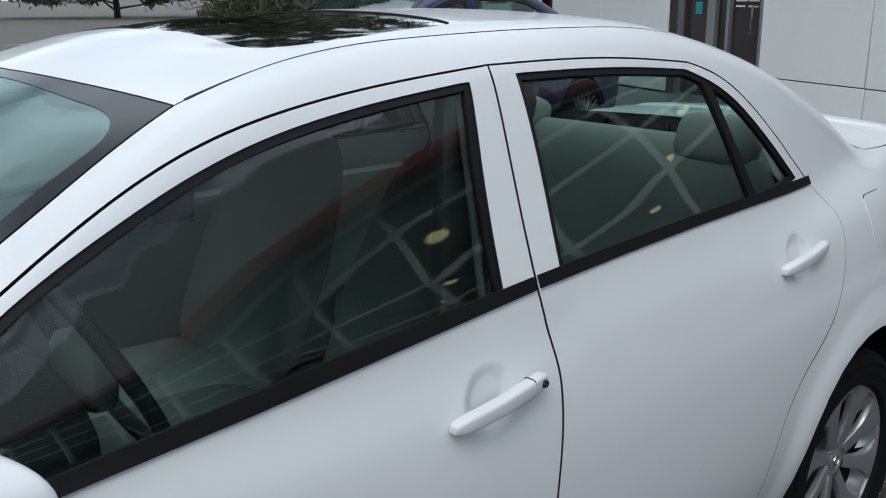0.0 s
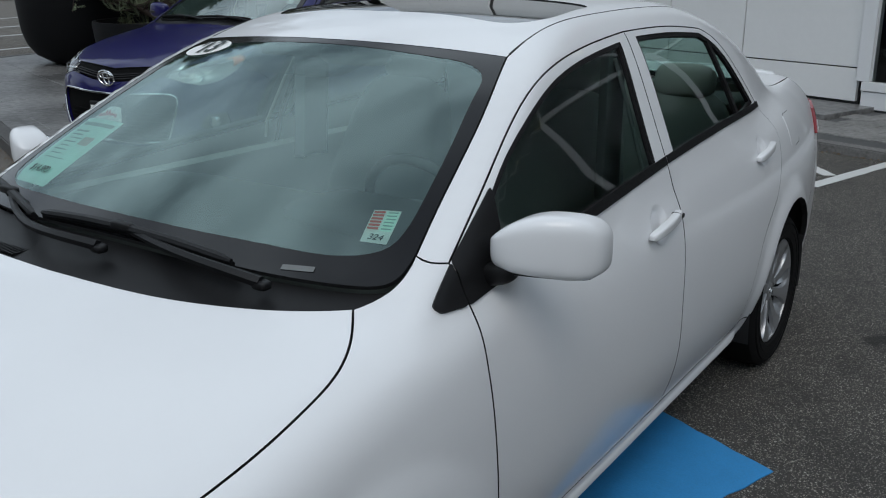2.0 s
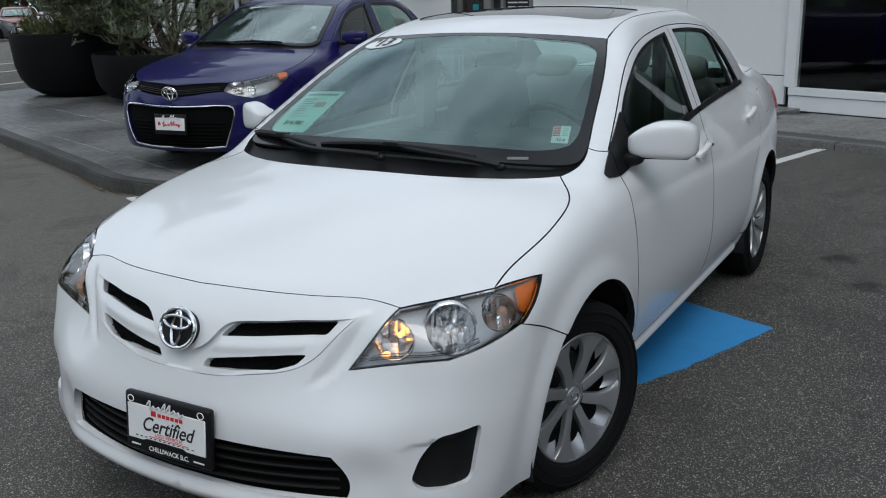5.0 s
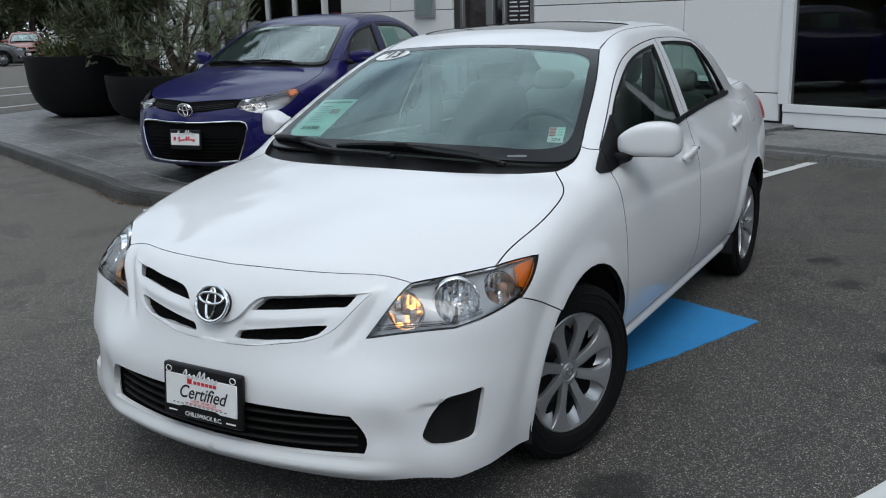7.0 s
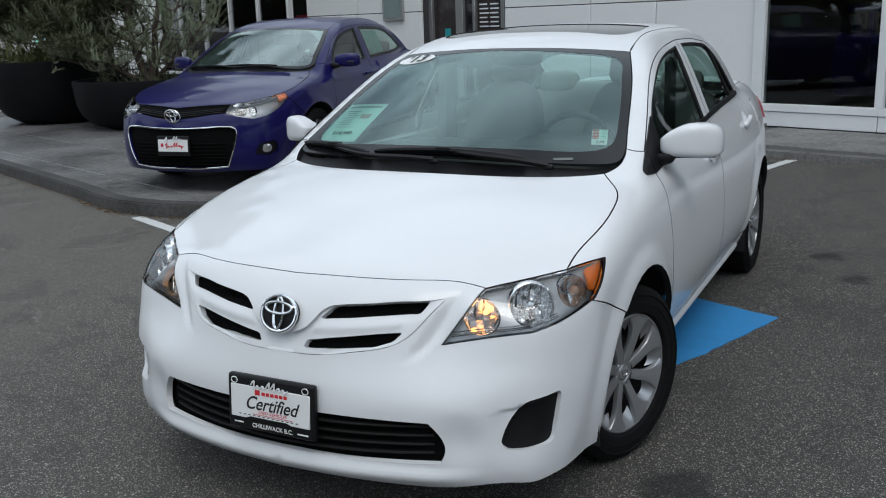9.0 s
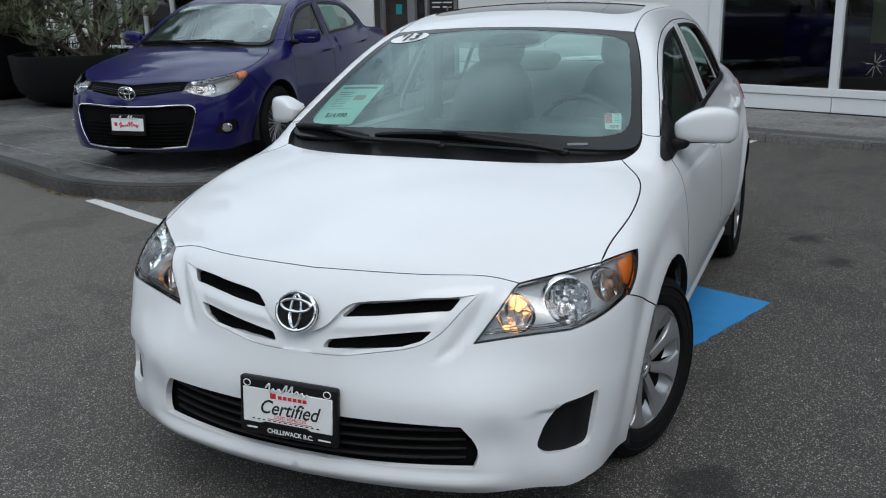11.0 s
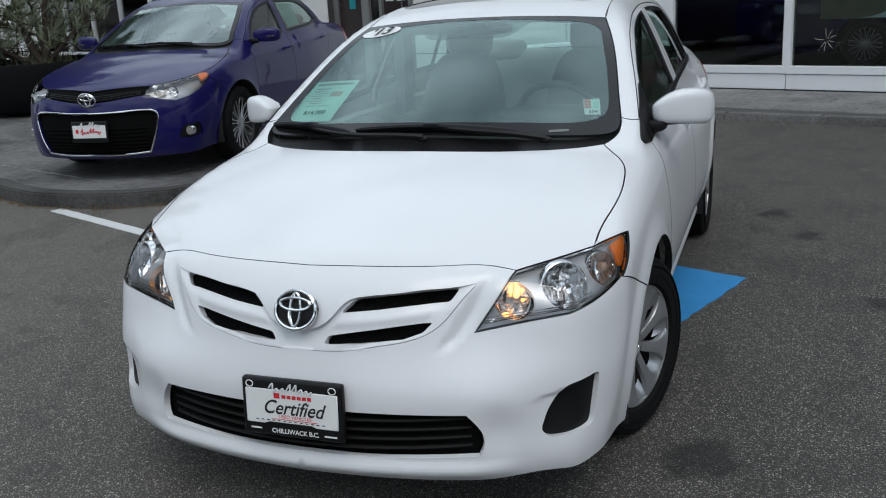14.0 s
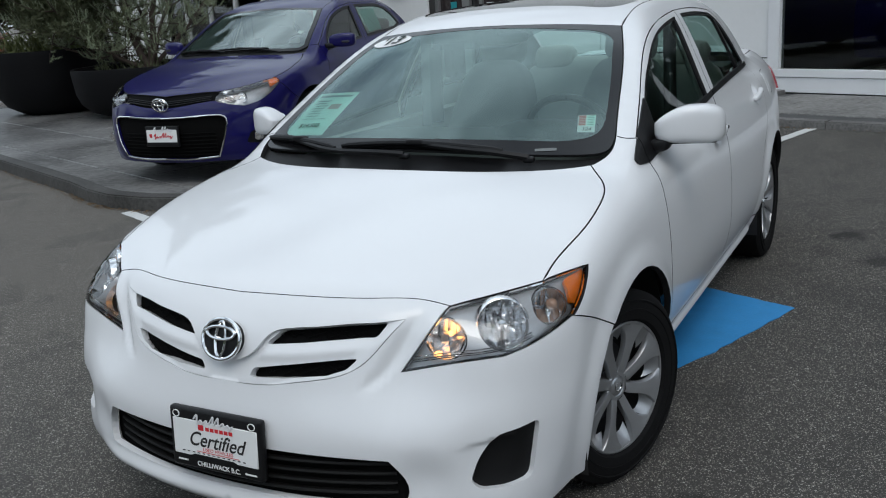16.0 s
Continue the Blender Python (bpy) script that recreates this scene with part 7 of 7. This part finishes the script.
tagged(part("floor_lamp", lathe([(0, .001), (0, .14), (.02, .14), (.03, .02), (1.5, .02), (1.52, .001)], 20, "Z", FM @ Vector((2.2, 2.0, B0))), dark_metal), "dark post standing on the showroom floor", "post")

# left of the wall: the older shop front, mostly hidden
shop = tagged(new("window_2"), "dark shop windows with red displays behind the planters", "window", kind="structure")
for i in range(9):
    s = -12.0 - 1.15 * i
    fpart("mullion", (s - .04, .1, 0), (s + .04, .22, 4), frame_white, shop)
    fpart("pane", (s - 1.11, .16, .5), (s - .04, .166, 4), shop_glass, shop, 0)
fpart("plinth", (-22.4, .10, 0), (-11.2, .3, .5), panel_white, shop)
fpart("shop_back", (-22.4, 3.0, 0), (-11.2, 3.2, 4), room_dark, shop, 0)
fpart("wall_panel", (-20.3, .04, 0), (-18.9, .09, 4), panel_white, shop)
fpart("wall_panel", (-18.88, .04, 0), (-17.5, .09, 4), panel_white, shop)
fpart("shop_roof", (-22.4, -.2, 4), (-11.2, 3.2, 4.6), fascia_grey, shop)
for i in range(6):
    fpart("display", (-12.6 - 1.6 * i, .7, .1), (-12.0 - 1.6 * i, 1.0, 1.7 + .2 * (i % 2)), fascia_red if i % 2 == 0 else panel_white, shop)

# slabs of the paving, each laid on its own
tile_mesh = {}


def slab_piece(name, s, d, w, l, mat, parent, top=H):
    key = (round(w, 3), round(l, 3), mat.name)
    if key not in tile_mesh:
        bm = box((-w / 2, -l / 2, -.06), (w / 2, l / 2, 0))
        bmesh.ops.bevel(bm, geom=[e for e in bm.edges if all(v.co.z > -.01 for v in e.verts)], offset=.004, segments=1, affect="EDGES")
        me = bpy.data.meshes.new(name)
        bm.to_mesh(me)
        bm.free()
        me.materials.append(mat)
        tile_mesh[key] = me
    ob = new(name, tile_mesh[key])
    ob.parent = parent
    ob.matrix_basis = FM @ Matrix.Translation((s, d, top + random.uniform(-.0015, .0015)))


def in_paving(p, margin):
    poly = np.array([tuple(v) for v in inner] + [(40, 40)])
    pts = np.array([(p.x + margin * math.cos(a), p.y + margin * math.sin(a)) for a in np.linspace(0, 2 * math.pi, 9)])
    return inside(pts, poly).all()


W = .90
for i in range(-18, 4):
    for j in range(-10, 0):
        s, d = (i + .5 + .5 * (j % 2)) * W, (j + .5) * W + .02
        p = FM @ Vector((s, d, 0))
        if in_paving(p, W * .66) and s < -1.6:
            slab_piece("slab", s, d, W - .007, W - .007, slate, paving)
for i in range(-5, 24):
    for j in range(0, 7):
        s, d = (i + .5 + .5 * (j % 2)) * .40, -.03 - (j + .5) * .30
        p = FM @ Vector((s, d, 0))
        if in_paving(p, .27) and s > -1.4:
            slab_piece("slab", s, d, .392, .292, paving_grey, paving, H2)

# dead leaves and grit blown against the kerb
leaf_brown = material("leaf_brown", (0.16, 0.085, 0.04), 0.8, vary=0.5, scale=30, second=(0.26, 0.17, 0.08))
rnd = random.Random(8)
vs, fs = [], []
for k in range(700):
    i = rnd.choice([i for i in range(6, len(edge) - 3)])
    p = edge[i].lerp(edge[i + 1], rnd.random())
    d = (edge[i + 1] - edge[i]).normalized()
    p = p + Vector((d.y, -d.x)) * (.004 + abs(rnd.gauss(0, .035)))
    a, r = rnd.uniform(0, 6.28), rnd.uniform(.006, .022)
    z = rnd.uniform(.002, .010)
    n0 = len(vs)
    for j, (u, w) in enumerate(((1, 0), (.2, .45), (-1, 0), (.2, -.45))):
        vs.append((p.x + r * (u * math.cos(a) - w * math.sin(a)), p.y + r * (u * math.sin(a) + w * math.cos(a)), z + .006 * (j % 2)))
    fs.append((n0, n0 + 1, n0 + 2, n0 + 3))
tagged(mesh_object("leaf_litter", vs, fs, [leaf_brown], smooth=False), "dry brown leaves and grit lying along the kerb", "litter", kind="stuff")


# ---- planters and trees ----
bark = material("bark", (0.065, 0.046, 0.037), 0.85, vary=0.4, scale=9, bump_size=0.01, bump_scale=30)
needle = material("needle", (0.15, 0.185, 0.105), 0.65, vary=0.4, scale=2.5, second=(0.33, 0.38, 0.24))
dark_leaf = material("dark_leaf", (0.042, 0.056, 0.032), 0.7, vary=0.5, scale=3.0, second=(0.15, 0.165, 0.09), spec=0.2)
grass_leaf = material("grass_leaf", (0.034, 0.050, 0.016), 0.6, second=(0.20, 0.23, 0.075), vary=0.5, scale=4.0)
pot_black = material("pot_black", (0.0055, 0.0055, 0.0065), 0.6, spec=0.14, vary=0.3, scale=3, bump_size=0.001, bump_scale=40)
soil = material("soil", (0.03, 0.022, 0.016), 0.95, vary=0.4, scale=9, bump_size=0.02, bump_scale=30)


def planter(at, r=.88, h=1.0, label="large round black planter bowl on the slate paving"):
    p = new("planter")
    k = [(0, .001), (0, r * .50), (.03, r * .60), (h * .14, r * .79), (h * .30, r * .905), (h * .5, r * .965), (h * .8, r * .99), (h - .03, r), (h, r * .995), (h + .004, r * .975), (h, r * .95), (h - .08, r * .94), (h - .09, .001)]
    part("bowl", lathe(k, 56, "Z"), pot_black, p)
    part("soil", lathe([(h - .085, r * .93), (h - .05, r * .5), (h - .03, .001)], 40, "Z"), soil, p)
    p.matrix_basis = Matrix.Translation(at)
    return tagged(p, label, "planter", "planters")


def sprays(points, rnd, count, length, width, up=.25):
    """Many thin leaves or needles standing out round points."""
    vs, fs = [], []
    for p, d in points:
        for _ in range(count):
            v = Vector((rnd.gauss(0, 1), rnd.gauss(0, 1), rnd.gauss(0, 1) + up)).normalized()
            v = (v + d * .9).normalized()
            o = v.orthogonal().normalized()
            o.rotate(Matrix.Rotation(rnd.uniform(0, 6.28), 3, v))
            ln, w = length * rnd.uniform(.6, 1.25), width * rnd.uniform(.7, 1.3)
            a = Vector(p) + Vector((rnd.gauss(0, 1), rnd.gauss(0, 1), rnd.gauss(0, 1))) * length * .35
            k = len(vs)
            vs += [a - o * w * .5, a + v * ln * .5 - o * w, a + v * ln, a + v * ln * .5 + o * w]
            fs.append((k, k + 1, k + 2, k + 3))
    return vs, fs


def limb(p, d, ln, rnd, bend=.35, n=6):
    pts = [Vector(p)]
    for i in range(n):
        d = (d + Vector((rnd.uniform(-bend, bend), rnd.uniform(-bend, bend), rnd.uniform(-bend * .5, bend * .8)))).normalized()
        pts.append(pts[-1] + d * ln / n)
    return pts


def pine(at, height, spread, seed, label, leaf, count=26, length=.10, width=.006, kind="pine", low=.12, boughs=22, twigs=7, rise=(.05, .6)):
    rnd = random.Random(seed)
    tree = new("tree")
    trunk = limb((0, 0, 0), Vector((.1, .05, 1)), height * .85, rnd, .16, 10)
    wood = [tube(trunk, .07 * height / 4, 10, [1.15 - .1 * i for i in range(11)])]
    tips = []
    for k in range(boughs):
        t = low + (1 - low) * (k + rnd.random()) / boughs
        i = min(int(t * 10), 9)
        base = trunk[i].lerp(trunk[i + 1], t * 10 - i)
        a = k * 2.4 + rnd.uniform(-.5, .5)
        ln = spread * (1.05 - .65 * t) * rnd.uniform(.7, 1.2)
        b = limb(base, Vector((math.cos(a), math.sin(a), rnd.uniform(*rise))), ln, rnd, .35, 6)
        wood.append(tube(b, .020 * height / 4 * (1.3 - t), 6, [1, .85, .7, .55, .45, .35, .25]))
        for j in range(2, 7):
            for q in range(twigs if j < 6 else twigs // 2 + 1):
                c = limb(b[j], Vector((math.cos(a + rnd.uniform(-1.5, 1.5)), math.sin(a + rnd.uniform(-1.5, 1.5)), rnd.uniform(-.2, .8))), ln * rnd.uniform(.12, .36), rnd, .4, 3)
                if q % 2 == 0:
                    wood.append(tube(c, .005 * height / 4, 4, [1, .8, .6, .4]))
                for m in range(1, 4):
                    tips.append((c[m], (c[m] - c[m - 1]).normalized()))
    part("trunk", merged(*wood), bark, tree)
    vs, fs = sprays(tips, rnd, count, length, width)
    mesh_object("crown", vs, fs, [leaf], tree, "", smooth=False)
    tree.matrix_basis = Matrix.Translation(at)
    return tagged(tree, label, "tree")


def shoots(points, rnd, count, needle_length, width):
    """Upturned pine shoots, each a brush of needles."""
    vs, fs = [], []
    for p, d in points:
        d = (d + Vector((rnd.gauss(0, .25), rnd.gauss(0, .25), .75))).normalized()
        ln = rnd.uniform(.10, .24)
        side = d.orthogonal().normalized()
        for i in range(count):
            t = i / count
            o = Matrix.Rotation(i * 2.4 + rnd.uniform(-.4, .4), 3, d) @ side
            v = (o + d * rnd.uniform(.7, 1.5)).normalized()
            a = p + d * ln * t + Vector((0, 0, .05 * t * t))
            n = needle_length * rnd.uniform(.7, 1.2) * (1 - .35 * t)
            w = v.cross(o + d * .1).normalized() * width
            k = len(vs)
            vs += [a - w, a + w, a + v * n]
            fs.append((k, k + 1, k + 2))
    return vs, fs


def mountain_pine(at, seed, label):
    rnd = random.Random(seed)
    tree = new("tree")
    wood, tips = [], []
    stems = [limb((0, 0, 0), Vector(d), ln, rnd, .22, 9) for d, ln in (((-.05, .0, 1), 2.3), ((-.55, -.15, .85), 2.4), ((-.95, -.4, .35), 2.2), ((-.5, .6, .7), 2.0), ((-.45, -.8, .5), 1.6), ((-.8, .1, .6), 2.2), ((.55, -.2, .9), 1.5))]
    stems.append(limb((0, 0, 0), Vector((.75, .25, .8)), 1.5, random.Random(3), .22, 9))
    for n, stem in enumerate(stems):
        wood.append(tube(stem, .046 if n < 2 else .030, 9, [1.2 - .11 * i for i in range(10)]))
        for k in range(25):
            t = .17 + .83 * (k + rnd.random()) / 25
            i = min(int(t * 9), 8)
            base = stem[i].lerp(stem[i + 1], t * 9 - i)
            d = Vector((rnd.gauss(0, 1), rnd.gauss(0, 1), rnd.uniform(-.35, .7))).normalized()
            b = limb(base, d, rnd.uniform(.35, .95) * (1.1 - .4 * t), rnd, .35, 5)
            wood.append(tube(b, .011, 5, [1, .8, .65, .5, .4, .3]))
            for j in range(2, 6):
                for q in range(2):
                    e = (b[j] - b[j - 1]).normalized() + Vector((rnd.gauss(0, .6), rnd.gauss(0, .6), rnd.gauss(0, .3)))
                    tips.append((b[j - 1].lerp(b[j], rnd.random()), e.normalized()))
    part("trunk", merged(*wood), bark, tree)
    vs, fs = shoots(tips, rnd, 30, .052, .0042)
    mesh_object("crown", vs, fs, [needle], tree, "", smooth=False)
    tree.matrix_basis = Matrix.Translation(at)
    return tagged(tree, label, "tree")


P1, P2 = (-10.78, 7.72, H), (-8.62, 7.42, H)
planter(P1, 1.00, .97)
planter(P2, .98, .70, "large round black planter bowl holding a pine")
mountain_pine((P2[0] + .25, P2[1] - .05, H + .62), 5, "spreading mountain pine with a dark brown trunk in a planter")
pine((P1[0] + .1, P1[1] + .1, H + .88), 4.4, 2.0, 9, "dense dark evergreen growing from a black planter", dark_leaf, 30, .11, .014, twigs=8, low=.10, boughs=38, rise=(-.12, .4))
rnd = random.Random(4)
tuft = []
for k in range(110):
    a, r = rnd.uniform(0, 6.28), .74 * math.sqrt(rnd.random())
    tuft.append((Vector((r * math.cos(a), r * math.sin(a), rnd.uniform(0, .16))), Vector((math.cos(a) * .5, math.sin(a) * .5, 1))))
vs, fs = sprays(tuft, rnd, 12, .20, .012, .5)
ob = tagged(mesh_object("low_shrubs", vs, fs, [grass_leaf], smooth=False), "low leafy plants filling the planter rim", "plants", kind="stuff")
ob.matrix_basis = Matrix.Translation((P1[0], P1[1], H + .90))
vs, fs = sprays([(p * .85, d) for p, d in tuft[:60]], rnd, 6, .13, .010, .8)
ob = tagged(mesh_object("low_shrubs", vs, fs, [dark_leaf], smooth=False), "low leafy plants under the pine", "plants", kind="stuff")
ob.matrix_basis = Matrix.Translation((P2[0], P2[1], H + .60))
# a further pine behind the blue car and trees round the far edge of the car park
pine((-13.5, 10.6, 0), 9.5, 3.2, 21, "tall dark pine behind the planters", dark_leaf, 16, .20, .018, twigs=7, low=.30, boughs=30, rise=(-.05, .4))
far = pine((-46, 43, 0), 10.0, 4.6, 31, "broad dark tree at the edge of the car park", dark_leaf, 12, .36, .06, twigs=6, low=.03, boughs=34, rise=(-.45, .3))
# the copies behind the camera are unseen, added to close the reflected horizon
for i, (x, y, z, s) in enumerate(((-53, 38, 2.0, 1.2), (-58, 33, 4.1, 1.3), (-64, 28, 5.0, 1.2), (-50, 47, 1.7, 1.3), (-40, 50, .9, 1.2), (-69, 20, 1.0, 1.3), (-60, 2, .5, 1.2), (-48, -22, 3.3, 1.1), (-20, -48, 2.2, 1.3), (8, -52, 4.4, 1.2), (34, -44, 1.2, 1.2), (52, -20, .3, 1.3))):
    copy_thing(far, pose(x, y, 0, 0, 0, z * 57) @ Matrix.Scale(s, 4)).matrix_basis = pose(x, y, 0, 0, 0, z * 57) @ Matrix.Scale(s, 4)
# unseen tree belt, added so that paint and glass reflect a darker horizon
rnd = random.Random(77)
belt_points = []
for k in range(900):
    a, r = radians(rnd.uniform(-165, 25)), rnd.uniform(44, 54)
    top = 9.5 + 3.0 * math.sin(a * 5.0) + 2.0 * math.sin(a * 13.0 + 1)
    belt_points.append((Vector((r * math.cos(a), r * math.sin(a), top * rnd.random() ** .8)), Vector((0, 0, .3))))
vs, fs = sprays(belt_points, rnd, 9, 2.2, .55, .1)
tagged(mesh_object("far_woods", vs, fs, [dark_leaf], smooth=False), "unseen belt of dark trees added to darken reflections in paint and glass", "woods", kind="stuff")
# parked cars far off, and one added behind the showroom glass
orange_paint = material("orange_paint", (0.24, 0.045, 0.022), 0.35, coat=1.0, vary=0.05, scale=2)
grey_paint = material("grey_paint", (0.05, 0.052, 0.056), 0.35, coat=1.0, vary=0.05, scale=2)


def repaint(car, old, paint):
    for ob in car.children_recursive:
        if ob.type == "MESH" and old.name in [m.name for m in ob.data.materials]:
            ob.data = ob.data.copy()
            for i, m in enumerate(ob.data.materials):
                if m == old:
                    ob.data.materials[i] = paint
    return car


tagged(repaint(copy_thing(blue_car, pose(-36.0, 23.9, 0, 0, 0, 144)), blue_paint, grey_paint), "dark grey sedan parked far off in the car park", "car")
tagged(repaint(copy_thing(blue_car, pose(-37.9, 26.5, 0, 0, 0, 54)), blue_paint, orange_paint), "orange-red sedan parked far off in the car park", "car")
for x, y in ((-46.6, 33.4), (-44.6, 36.4), (-42.4, 39.0)):
    tagged(copy_thing(white_car, pose(x, y, 0, 0, 0, 54)), "white sedan parked far off in the car park", "car")
# this copy stands in for the dark car reflected in the windows
tagged(copy_thing(blue_car, FM @ pose(.1, 3.3, B0, 0, 0, 96)), "dark blue sedan added behind the showroom glass for a reflected car", "car")
